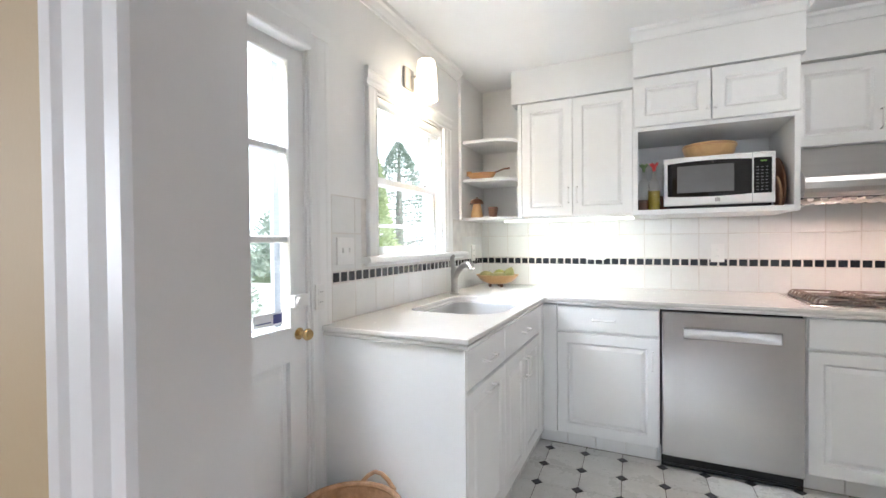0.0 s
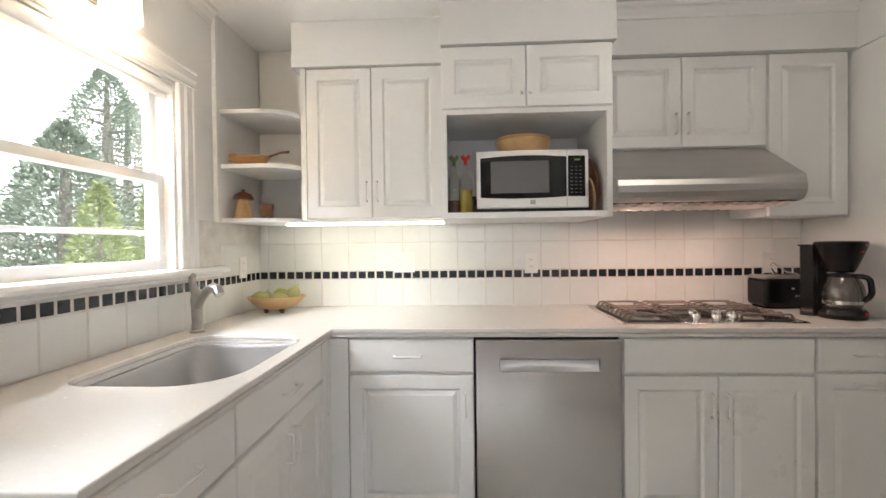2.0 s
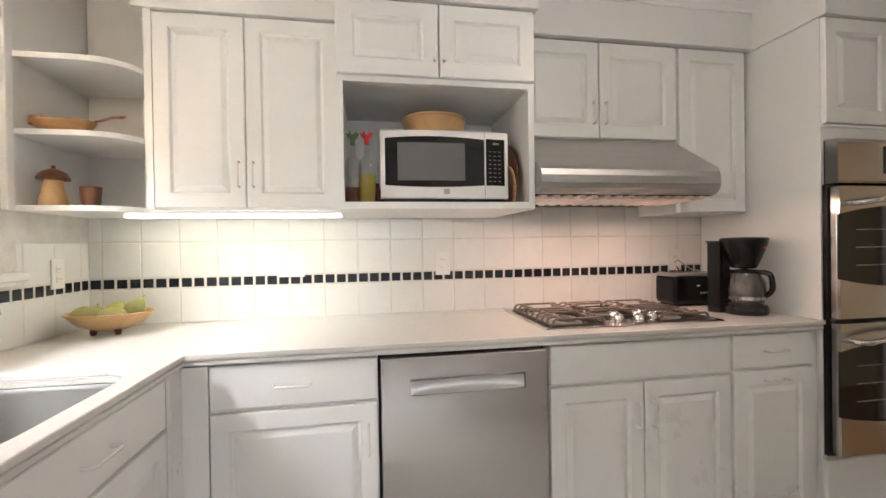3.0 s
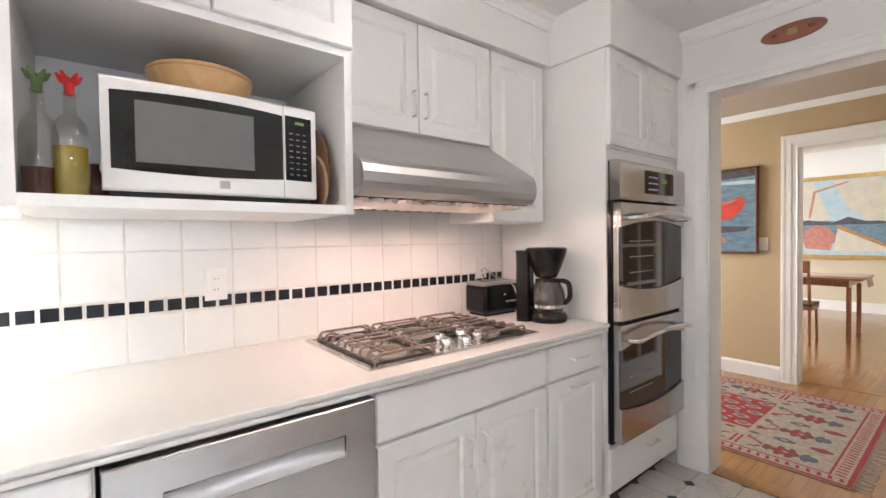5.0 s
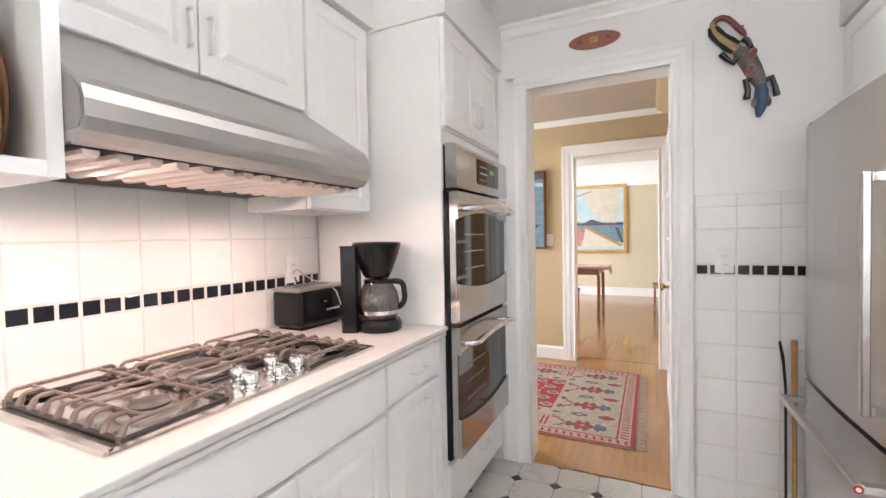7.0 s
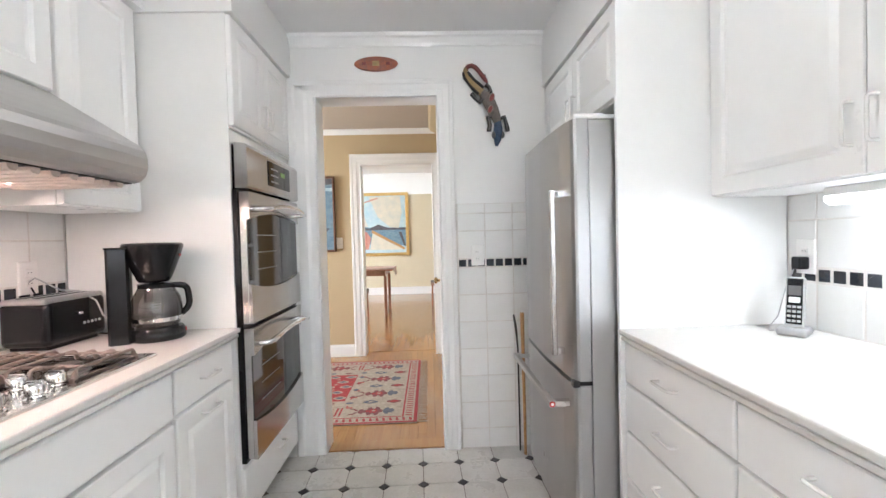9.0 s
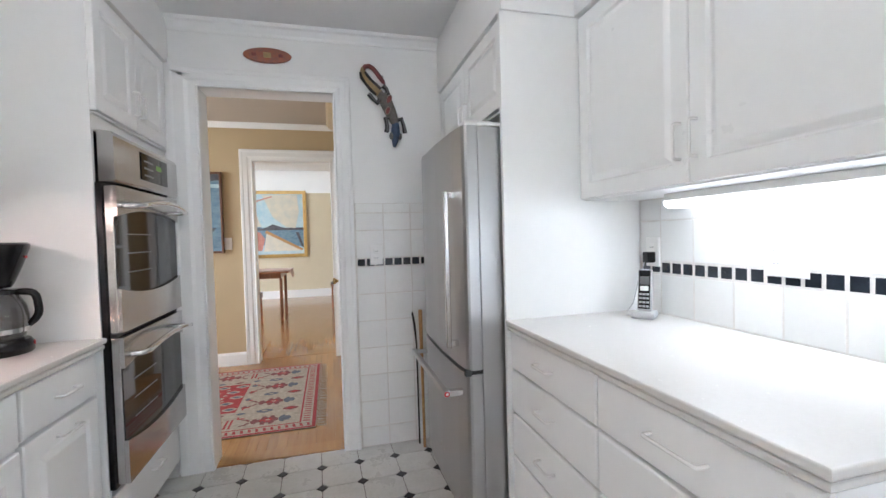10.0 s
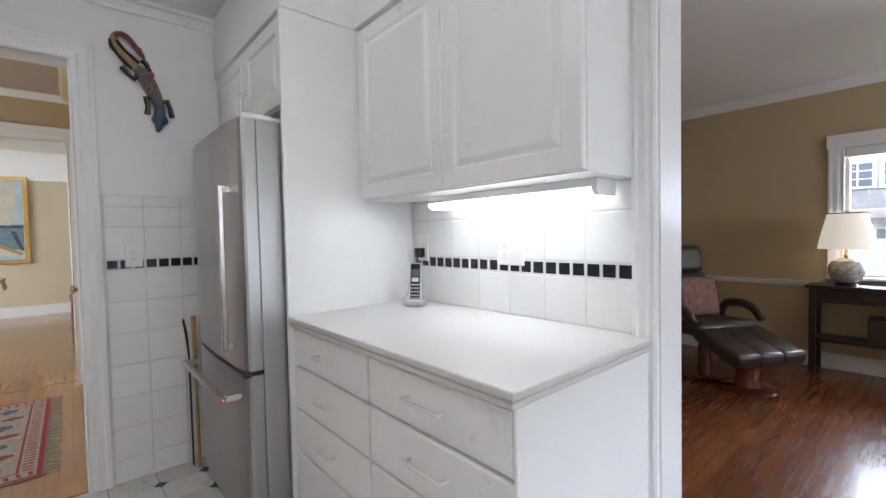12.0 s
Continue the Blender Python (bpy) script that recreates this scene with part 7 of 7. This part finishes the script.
pad("headrest", 2.775, 2.915, -3.08, -2.62, 0.815, 1.075, "leather", t, tilt=14, bevel=0.055)
part("back_seam", tube([(2.718, -3.08, 0.70), (2.718, -2.62, 0.70)], 0.006, 6), "gasket", bk)
for y in (-3.165, -2.535):
    a = part("arm_pad", tube(bend([(2.68, y, 0.46), (2.62, y, 0.565), (2.45, y, 0.59), (2.31, y, 0.555), (2.245, y, 0.475)], 0.06, 5), 0.036, 12), "leather", t, smooth=True)
    part("arm_frame", tube(bend([(2.66, y, 0.46), (2.60, y, 0.33), (2.40, y, 0.22)], 0.06, 4), 0.020, 8), "mahogany", a, smooth=True)
part("pedestal", lathe([(0, 0.04), (0.05, 0.04), (0.045, 0.26), (0.12, 0.31), (0, 0.34)], (2.50, -2.85, 0), 20), "mahogany", t, smooth=True)
part("base_ring", lathe([(0, 0.001), (0.29, 0.001), (0.30, 0.015), (0.28, 0.035), (0, 0.04)], (2.50, -2.85, 0), 36), "mahogany", t, smooth=True)
part("reclining_lever", tube([(2.56, -2.56, 0.30), (2.44, -2.52, 0.33)], 0.012, 8), "mahogany", t)
t.rotation_euler[2] = radians(-32)
t = thing("footstool", (2.12, -2.60, 0), "dark brown leather footstool on a wooden pedestal base", "footstool")
for k in range(3):
    pad("cushion_panel", 1.90, 2.34, -2.895 + k * 0.190, -2.685 + k * 0.190, 0.275, 0.385, "leather", t, tilt=-16, bevel=0.034)
part("under_frame", box(2.00, 2.24, -2.76, -2.45, 0.19, 0.265, 0.02), "mahogany", t)
part("pedestal", lathe([(0, 0.03), (0.09, 0.03), (0.07, 0.10), (0.09, 0.20), (0, 0.21)], (2.12, -2.60, 0), 20), "mahogany", t, smooth=True)
part("base_ring", lathe([(0, 0.001), (0.19, 0.001), (0.20, 0.012), (0.18, 0.028), (0, 0.032)], (2.12, -2.60, 0), 36), "mahogany", t, smooth=True)
t.rotation_euler[2] = radians(-32)
t = thing("cushion", (2.50, -2.85, 0.46), "square cushion in a red and tan woven pattern", "cushion")
pad("cover", 2.575, 2.655, -3.06, -2.69, 0.462, 0.80, "cushion", t, tilt=14, bevel=0.038)
t.rotation_euler[2] = radians(-32)

t = thing("console_desk", (1.30, -3.47, 0), "dark espresso wooden console desk with drawers and a lower shelf", "desk")
part("top", box(0.60, 1.905, -3.640, -3.335, 0.722, 0.745, 0.004), "espresso", t)
part("apron", box(0.66, 1.855, -3.62, -3.365, 0.605, 0.7215), "espresso", t)
for a, b in ((0.70, 1.22), (1.26, 1.80)):
    d = part("drawer_front", box(a, b, -3.3655, -3.352, 0.618, 0.708, 0.003), "espresso", t)
    part("handle", tube(bend([((a + b) / 2 - 0.045, -3.352, 0.665), ((a + b) / 2 - 0.045, -3.335, 0.660), ((a + b) / 2 + 0.045, -3.335, 0.660), ((a + b) / 2 + 0.045, -3.352, 0.665)], 0.01), 0.004, 6), "brass", d)
for x in (0.655, 1.86):
    for y in (-3.61, -3.375):
        part("leg", prism([(x - 0.022, y - 0.02), (x + 0.022, y - 0.02), (x + 0.022, y + 0.02), (x - 0.022, y + 0.02)], "z", 0, 0.7215), "espresso", t)
part("lower_shelf", box(0.66, 1.855, -3.62, -3.365, 0.278, 0.306, 0.002), "espresso", t)
solid("storage_box", box(1.20, 1.53, -3.60, -3.40, 0.3065, 0.50, 0.008), "espresso", "dark box standing on the desk's lower shelf", "box", base=(1.365, -3.5, 0.306))
t = thing("table_lamp", (1.665, -3.47, 0.745), "lit table lamp with a crackled ceramic base and linen shade", "table lamp")
part("foot", lathe([(0, 0.7455), (0.065, 0.7455), (0.070, 0.758), (0.055, 0.770), (0, 0.772)], (1.665, -3.47, 0), 28), "espresso", t, smooth=True)
part("vase", lathe([(0, 0.770), (0.060, 0.771), (0.096, 0.800), (0.113, 0.850), (0.112, 0.900), (0.090, 0.945), (0.045, 0.962), (0.040, 0.968), (0, 0.970)], (1.665, -3.47, 0), 32), "ceramic", t, smooth=True)
part("neck", lathe([(0.015, 0.968), (0.018, 0.985), (0.010, 1.00), (0.010, 1.06), (0, 1.06)], (1.665, -3.47, 0), 14), "brass", t, smooth=True)
sh = []
part("shade", lathe([(0.182, 1.045), (0.170, 1.120), (0.147, 1.220), (0.122, 1.330), (0.119, 1.330), (0.143, 1.220), (0.166, 1.120), (0.178, 1.045)], (1.665, -3.47, 0), 28), "shade", t, "glowing linen shade", smooth=True)
part("shade_trim", lathe([(0.1225, 1.326), (0.1275, 1.326), (0.1275, 1.334), (0.1225, 1.334)], (1.665, -3.47, 0), 28), "gasket", t)

lw = tagged(new("living_window"), "white sash window of the living room with a raised shade", "", "", "structure")
lw.location = (1.3, -3.7, 0.8)
A0, A1 = 0.93, 1.70
for x0, x1, z0, z1 in ((A0, A0 + 0.03, 0.8, 1.88), (A1 - 0.03, A1, 0.8, 1.88), (A0, A1, 0.8, 0.835), (A0, A1, 1.85, 1.88), (A0, A1, 1.325, 1.365)):
    part("sash_rail", box(x0, x1, -3.735, -3.70, z0, z1, 0.002), "trim", lw)
p = part("pane", box(A0 + 0.03, A1 - 0.03, -3.72, -3.717, 0.835, 1.85), "window", lw)
p.visible_shadow = False
part("sill", box(A0 - 0.12, A1 + 0.12, -3.66, -3.60, 0.775, 0.80, 0.006), "trim", lw)
part("shade_valance", box(A0 + 0.005, A1 - 0.005, -3.69, -3.655, 1.80, 1.878, 0.008), "white", lw)
for a, s in ((A0, -1), (A1, 1)):
    part("casing_side", prism([(a + s * q, -3.65 + o) for q, o in casing_profile(0.105, 0.022)], "z", 0.80, 1.985), "trim", lw)
part("casing_head", box(A0 - 0.115, A1 + 0.115, -3.65, -3.622, 1.881, 1.995, 0.004), "trim", lw)

for ob in scene.objects:
    if ob.name in ("recliner", "footstool", "cushion", "console_desk", "storage_box", "table_lamp", "living_window"):
        ob.location.x += 0.035          # the whole group by the south wall

# ---- outside ----
ground = structure("ground", box(-300, 300, -300, 300, -0.62, -0.60), "lawn", "lawn round the house")
# paving carried far past the landing to stand for glare-white ground
structure("patio", box(-60.0, -0.5, -40, 14, -0.60, -0.56), "paving", "pale paved terrace, stretched out for the washed-out distance")
structure("balcony_step", box(-1.9, -0.15, -0.20, 4.0, -0.60, -0.06), "paving", "pale stone landing outside the door")
t = thing("landing_parapet", (-1.55, 1.0, -0.06), "white painted low parapet of the landing", "parapet")
part("wall_board", box(-1.60, -1.50, -0.18, 2.35, -0.06, 0.56), "roughplaster", t)
part("cap", box(-1.65, -1.45, -0.20, 2.40, 0.56, 0.62, 0.01), "trim", t)


def conifer(x, y, z0, h, r, leafm, seed, label, n=2600, category="tree"):
    rn = random.Random(seed)
    t = thing("conifer_tree", (x, y, z0), label, category, "garden conifers")
    part("trunk", tube([(x, y, z0), (x + 0.02, y, z0 + h * 0.5), (x, y + 0.02, z0 + h * 0.97)], [r * 0.10, r * 0.06, r * 0.01], 8), "bark", t)
    bm = bmesh.new()
    for k in range(26):
        u = (k + 0.5) / 26
        a = rn.uniform(0, math.tau)
        rr = r * (1 - u) ** 0.8 * 0.85
        tube([(x, y, z0 + h * (0.08 + 0.88 * u)), (x + rr * math.cos(a), y + rr * math.sin(a), z0 + h * (0.06 + 0.88 * u) + rr * 0.2)], [r * 0.02, r * 0.006], 4, bm=bm)
    part("limbs", bm, "bark", t)
    verts, faces = [], []
    lobes = [(rn.uniform(0, math.tau), rn.uniform(0, 1), rn.uniform(0.8, 1.2)) for _ in range(9)]
    for _ in range(n):
        u = rn.random() ** 1.3
        a = rn.uniform(0, math.tau)
        k = 1.0
        for la, lu, ls in lobes:
            k *= 1 + (ls - 1) * math.exp(-(((a - la + math.pi) % math.tau - math.pi) ** 2) * 2 - (u - lu) ** 2 * 20)
        rr = r * k * (1 - u) ** 0.75 * rn.uniform(0.55, 1.0) + 0.02
        c = Vector((x + rr * math.cos(a), y + rr * math.sin(a), z0 + h * (0.05 + 0.95 * u) + rn.uniform(-0.02, 0.02) * h))
        s = min(h, 5.0) * rn.uniform(0.013, 0.027)
        d = Vector((math.cos(a) + rn.uniform(-0.6, 0.6), math.sin(a) + rn.uniform(-0.6, 0.6), rn.uniform(-0.2, 0.9))).normalized()
        e = d.cross(Vector((rn.uniform(-1, 1), rn.uniform(-1, 1), rn.uniform(-1, 1)))).normalized()
        i = len(verts)
        verts += [c - e * s * 0.45, c + e * s * 0.45, c + d * s * 1.6 + e * s * 0.15, c + d * s * 1.1 - e * s * 0.3]
        faces.append((i, i + 1, i + 2, i + 3))
    me = bpy.data.meshes.new("crown")
    me.from_pydata([tuple(v - Vector((x, y, z0))) for v in verts], [], faces)
    me.materials.append(M[leafm])
    ob = new("crown", me)
    ob.parent = t
    return t


conifer(-5.8, 3.95, -0.6, 2.65, 0.62, "leaf", 3, "blue-green garden conifer beyond the terrace", 3000)
conifer(-5.9, 5.25, -0.6, 2.35, 0.50, "leaf", 4, "low blue-green garden conifer beyond the terrace", 2000)
conifer(-6.0, 1.9, -0.6, 1.9, 0.6, "leaf", 14, "low blue-green garden conifer by the terrace", 2000)
conifer(-7.0, 9.60, -0.6, 3.30, 0.95, "leaf_light", 5, "yellow-green garden conifer seen through the window", 4000)
conifer(-8.5, 13.8, -0.6, 5.2, 1.1, "leaf_light", 6, "tall yellow-green garden conifer", 4000)
conifer(-9.5, 7.2, -0.6, 3.0, 1.0, "leaf_light", 16, "broad yellow-green garden conifer", 3000)
for k, (x, y, h, r) in enumerate(((-15, 17.0, 7.0, 3.6), (-17, 21.5, 11, 5.0), (-22, 29, 12, 5.0), (-15, 26.5, 9, 4.2))):
    conifer(x, y, -0.6, h, r, "leaf", 20 + k, "tall blue-green pine at the garden's edge, paled for haze", 12000)

bm = bmesh.new()
ring = [[bm.verts.new((110 * math.cos(a * math.tau / 48), 110 * math.sin(a * math.tau / 48), z)) for a in range(48)] for z in (-0.6, 75)]
for a in range(48):
    bm.faces.new((ring[0][a], ring[0][(a + 1) % 48], ring[1][(a + 1) % 48], ring[1][a]))
structure("backdrop", bm, "haze", "bright white overcast sky low over the distance")

t = thing("neighbour_house", (3.0, -15.0, -0.6), "white two-storey gabled house with grey-blue windows", "house")
part("wall", prism([(-5.0, -0.6), (9.0, -0.6), (9.0, 3.2), (2.0, 6.8), (-5.0, 3.2)], "y", -19.0, -13.0), "roughplaster", t)
rf = part("roof", prism([(-5.6, 2.95), (2.0, 6.85), (9.6, 2.95), (9.6, 3.15), (2.0, 7.1), (-5.6, 3.15)], "y", -19.3, -12.7), "roof", t)
part("garage_wing", prism([(-4.0, -0.6), (5.0, -0.6), (5.0, 1.30), (-4.0, 1.30)], "y", -13.0, -11.4), "roughplaster", t)
part("wing_roof", prism([(-13.05, 1.95), (-11.2, 1.25), (-11.2, 1.38), (-13.05, 2.1)], "x", -4.2, 5.2), "roof", t)
for x0 in (-3.2, -0.4, 1.55, 2.25, 3.6, 5.6):
    w = part("window", box(x0 - 0.05, x0 + 0.60, -13.0, -12.94, 2.10, 2.75), "trim", t)
    for i in range(2):
        for k in range(3):
            part("pane", box(x0 + 0.02 + i * 0.27, x0 + 0.25 + i * 0.27, -12.945, -12.93, 2.15 + k * 0.19, 2.31 + k * 0.19), "darkpane", w)
for x0 in (-2.5, 0.9, 1.75):
    w = part("garage_window", box(x0, x0 + 0.70, -11.4, -11.35, 0.92, 1.18), "trim", t)
    for i in range(4):
        part("pane", box(x0 + 0.03 + i * 0.165, x0 + 0.16 + i * 0.165, -11.355, -11.34, 0.95, 1.15), "darkpane", w)

# ---- tiles and boards ----
SHARED = {}


def bevelled_tile(w, h, t=0.007, e=0.0035):
    """A glazed tile w by h lying in its own x-y plane, proud by t, with eased edges."""
    key = (round(w, 3), round(h, 3), t)
    if key not in SHARED:
        bm = bmesh.new()
        rings = [[bm.verts.new((s * (w / 2 - i), v * (h / 2 - i), z)) for s, v in ((-1, -1), (1, -1), (1, 1), (-1, 1))] for i, z in ((0, 0), (0, t * 0.55), (e * 0.4, t * 0.85), (e, t))]
        for a, b in zip(rings, rings[1:]):
            for k in range(4):
                bm.faces.new((a[k], a[(k + 1) % 4], b[(k + 1) % 4], b[k]))
        bm.faces.new(rings[-1])
        me = bpy.data.meshes.new("tile")
        bm.to_mesh(me)
        bm.free()
        SHARED[key] = me
    return SHARED[key]


def with_material(me, m):
    key = (me.name, m)
    if key not in SHARED:
        c = me.copy()
        c.materials.append(M[m])
        SHARED[key] = c
    return SHARED[key]


rt = random.Random(11)


def lay(name, parent, o, u, v, n, a, b, c, d, m, gap=0.003, t=0.007, wobble=0.0006):
    """One piece covering a..b along u and c..d along v of the plane through o, if it is wide enough."""
    if b - a < 0.012 or d - c < 0.010:
        return
    me = with_material(bevelled_tile(b - a - gap, d - c - gap, t), m)
    ob = new(name, me)
    at = Vector(o) + Vector(u) * (a + b) / 2 + Vector(v) * (c + d) / 2 + Vector(n) * rt.uniform(-wobble, wobble * 0.3)
    tilt = Matrix.Rotation(rt.uniform(-1, 1) * 0.0035, 4, "X") @ Matrix.Rotation(rt.uniform(-1, 1) * 0.0035, 4, "Y")
    ob.matrix_world = Matrix.Translation(at) @ Matrix((u, v, n)).transposed().to_4x4() @ tilt
    ob.parent = parent


def cut(a, b, holes):
    """What is left of a..b outside the holes."""
    parts = [(a, b)]
    for h0, h1 in holes:
        parts = [q for p in parts for q in ((p[0], min(p[1], h0)), (max(p[0], h1), p[1])) if q[1] - q[0] > 0.002]
    return parts


PITCH = 0.164


def tiled(parent, o, u, n, lo, hi, first, rows, holes=()):
    """Rows of wall tiles. rows: (z0, z1, kind); kind 'band' is the row of small dark squares. holes: (a, b, z0, z1)."""
    for z0, z1, kind in rows:
        p = PITCH / 3 if kind == "band" else PITCH
        k = math.floor((lo - first) / p)
        while first + k * p < hi - 0.005:
            a, b = max(lo, first + k * p), min(hi, first + (k + 1) * p)
            k += 1
            for c, d in cut(a, b, [(h[0], h[1]) for h in holes if h[2] < z1 - 0.01 and h[3] > z0 + 0.01]):
                if kind == "band":
                    lay("dark_tile", parent, o, u, Z, n, c, d, z0, z1, "dark", gap=0.0075, t=0.0068)
                else:
                    lay("tile", parent, o, u, Z, n, c, d, z0, z1, "tile")


def bed(name, x0, x1, y0, y1, z0, z1):
    """The grout bed behind a field of tiles."""
    return structure(name, box(x0, x1, y0, y1, z0, z1), "grout", "pale grout between glazed white tiles")


ROWS4 = [(0.914, 1.076, "tile"), (1.076, 1.128, "band"), (1.128, 1.293, "tile"), (1.293, 1.457, "tile")]
b = bed("tiled_wall_north", 0.0, 3.165, NY - 0.001, NY + 0.003, 0.90, 1.46)
tiled(b, (0, NY + 0.0045, 0), X, -Y, 0.0, 3.163, 2.027 - 12 * PITCH - 0.005, ROWS4)
bed("tiled_wall_west_side", -0.003, 0.0012, 0.945, 1.285, 1.14, 1.46)
bed("tiled_wall_west_corner", -0.003, 0.0012, 2.07, NY - 0.002, 1.14, 1.41)
b = bed("tiled_wall_west", -0.003, 0.0012, 0.945, NY - 0.002, 0.90, 1.14)
tiled(b, (-0.0045, 0, 0), Y, X, 0.948, NY - 0.002, 0.948, ROWS4, holes=[(1.165, 2.392, 1.13, 2.0), (2.33, 2.82, 1.40, 2.0)])
b2 = bed("tiled_wall_south", 1.802, 2.905, -0.0035, 0.0012, 0.90, 1.384)
tiled(b2, (0, -0.0045, 0), -X, Y, -2.905, -1.803, -1.803 - 7 * PITCH, [(0.914, 1.076, "tile"), (1.076, 1.128, "band"), (1.128, 1.293, "tile"), (1.293, 1.384, "tile")])
b = bed("tiled_wall_east", EX - 0.0012, EX - 0.0002, 0.60, 1.163, 0.0, 1.462)
tiled(b, (EX + 0.0045, 0, 0), Y, -X, 0.60, 1.162, 0.987 - 3 * PITCH + 0.005, [(0.0, 0.118, "tile"), (0.118, 0.276, "tile"), (0.276, 0.436, "tile"), (0.436, 0.598, "tile"), (0.598, 0.760, "tile"), (0.760, 0.922, "tile"), (0.922, 1.084, "tile"), (1.084, 1.136, "band"), (1.136, 1.300, "tile"), (1.300, 1.404, "tile"), (1.404, 1.462, "tile")])
tiled(kick, (0.5985, 0, 0), Y, X, 0.90, 2.2, 0.90, [(0.002, 0.093, "tile")])
tiled(kick_n, (0, 2.2065, 0), X, -Y, 0.61, 3.155, 0.61, [(0.002, 0.093, "tile")], holes=[(1.285, 1.917, 0.0, 0.2)])

# octagon floor with black dots
G, D0X, D0Y, CUT = 0.203, 3.733, 1.9995, 0.030
SKEW = 0.0275      # the tile rows run a little askew to the cabinets


def octagon_mesh(clip):
    """An octagon tile; clip trims its sides (x low, x high, y low, y high) for the floor's edges."""
    key = ("oct",) + tuple(round(c, 3) for c in clip)
    if key in SHARED:
        return SHARED[key]
    h = G / 2 - 0.0018
    pts = [(-h + CUT, -h), (h - CUT, -h), (h, -h + CUT), (h, h - CUT), (h - CUT, h), (-h + CUT, h), (-h, h - CUT), (-h, -h + CUT)]
    x0, x1, y0, y1 = clip
    pts = [(min(max(x, x0), x1), min(max(y, y0), y1)) for x, y in pts]
    uniq = []
    for p in pts:
        if all((p[0] - q[0]) ** 2 + (p[1] - q[1]) ** 2 > 1e-8 for q in uniq):
            uniq.append(p)
    bm = bmesh.new()
    cx, cy = sum(p[0] for p in uniq) / len(uniq), sum(p[1] for p in uniq) / len(uniq)
    rings = [[bm.verts.new((cx + (x - cx) * s, cy + (y - cy) * s, z)) for x, y in uniq] for s, z in ((1, -0.004), (1, -0.001), (0.985, 0))]
    for a, c in zip(rings, rings[1:]):
        for k in range(len(a)):
            bm.faces.new((a[k], a[(k + 1) % len(a)], c[(k + 1) % len(a)], c[k]))
    bm.faces.new(rings[-1])
    me = bpy.data.meshes.new("octagon")
    bm.to_mesh(me)
    bm.free()
    me.materials.append(M["octagon"])
    SHARED[key] = me
    return me


FX0, FX1, FY0, FY1 = 0.0, 3.925, -0.06, 2.20
dot_me = None
TURN = Matrix.Rotation(SKEW, 4, "Z")


def grid_at(i, j):
    p = TURN @ Vector((-i * G, -j * G, 0))
    return D0X + p.x, D0Y + p.y


for i in range(-1, 20):
    for j in range(-2, 11):
        cx, cy = grid_at(i - 0.5, j - 0.5)
        clip = (max(-0.5, FX0 - cx), min(0.5, FX1 - cx), max(-0.5, FY0 - cy), min(0.5, FY1 - cy))
        clip = tuple(c if abs(c) < G / 2 else 0.5 * (1 if c > 0 else -1) for c in clip)
        if clip[0] < clip[1] - 0.02 and clip[2] < clip[3] - 0.02 and FX0 - G / 2 < cx < FX1 + G / 2 - 0.02 and FY0 - G / 2 < cy < FY1 + G / 2 - 0.02:
            ob = new("floor_tile", octagon_mesh(clip))
            ob.matrix_world = Matrix.Translation((cx, cy, rt.uniform(-0.0006, 0))) @ TURN
            ob.parent = floor
        dx, dy = grid_at(i, j)
        if FX0 + 0.03 < dx < FX1 - 0.02 and FY0 + 0.03 < dy < FY1 - 0.03:
            if dot_me is None:
                dot_me = with_material(bevelled_tile(0.0385, 0.0385, 0.004, 0.002), "dot")
            ob = new("floor_dot", dot_me)
            ob.matrix_world = Matrix.Translation((dx, dy, -0.0042)) @ Matrix.Rotation(radians(45), 4, "Z")
            ob.parent = floor


def boards(parent, x0, x1, y0, y1, z, along, width, m, length, seed, gap=0.0007):
    """Strips of board laid along one axis with staggered ends."""
    rb = random.Random(seed)
    lo, hi, a0, a1 = (y0, y1, x0, x1) if along == "x" else (x0, x1, y0, y1)
    k = 0
    while lo + k * width < hi - 0.005:
        s = a0 - rb.uniform(0, length * 0.8)
        c0, c1 = lo + k * width, min(hi, lo + (k + 1) * width)
        k += 1
        while s < a1:
            ln = round(length * rb.choice((0.6, 0.8, 1.0, 1.25)), 2)
            p, q = max(s, a0), min(s + ln, a1)
            s += ln
            if q - p < 0.03:
                continue
            me = with_material(bevelled_tile(q - p - gap, c1 - c0 - gap, 0.002, 0.0006), m) if along == "x" else with_material(bevelled_tile(c1 - c0 - gap, q - p - gap, 0.002, 0.0003), m)
            ob = new("board", me)
            ob.location = ((p + q) / 2, (c0 + c1) / 2, z - 0.002) if along == "x" else ((c0 + c1) / 2, (p + q) / 2, z - 0.002)
            ob.parent = parent


boards(hall_floor, 4.047, 6.20, 0.56, 3.70, 0.0, "x", 0.058, "oak", 1.3, 3)
boards(far_floor, 6.203, 11.17, 0.90, 3.30, 0.004, "x", 0.058, "oak", 1.7, 4)
boards(living_floor, 0.90, 3.0, -3.62, -0.10, 0.0, "y", 0.064, "redoak", 0.95, 5)
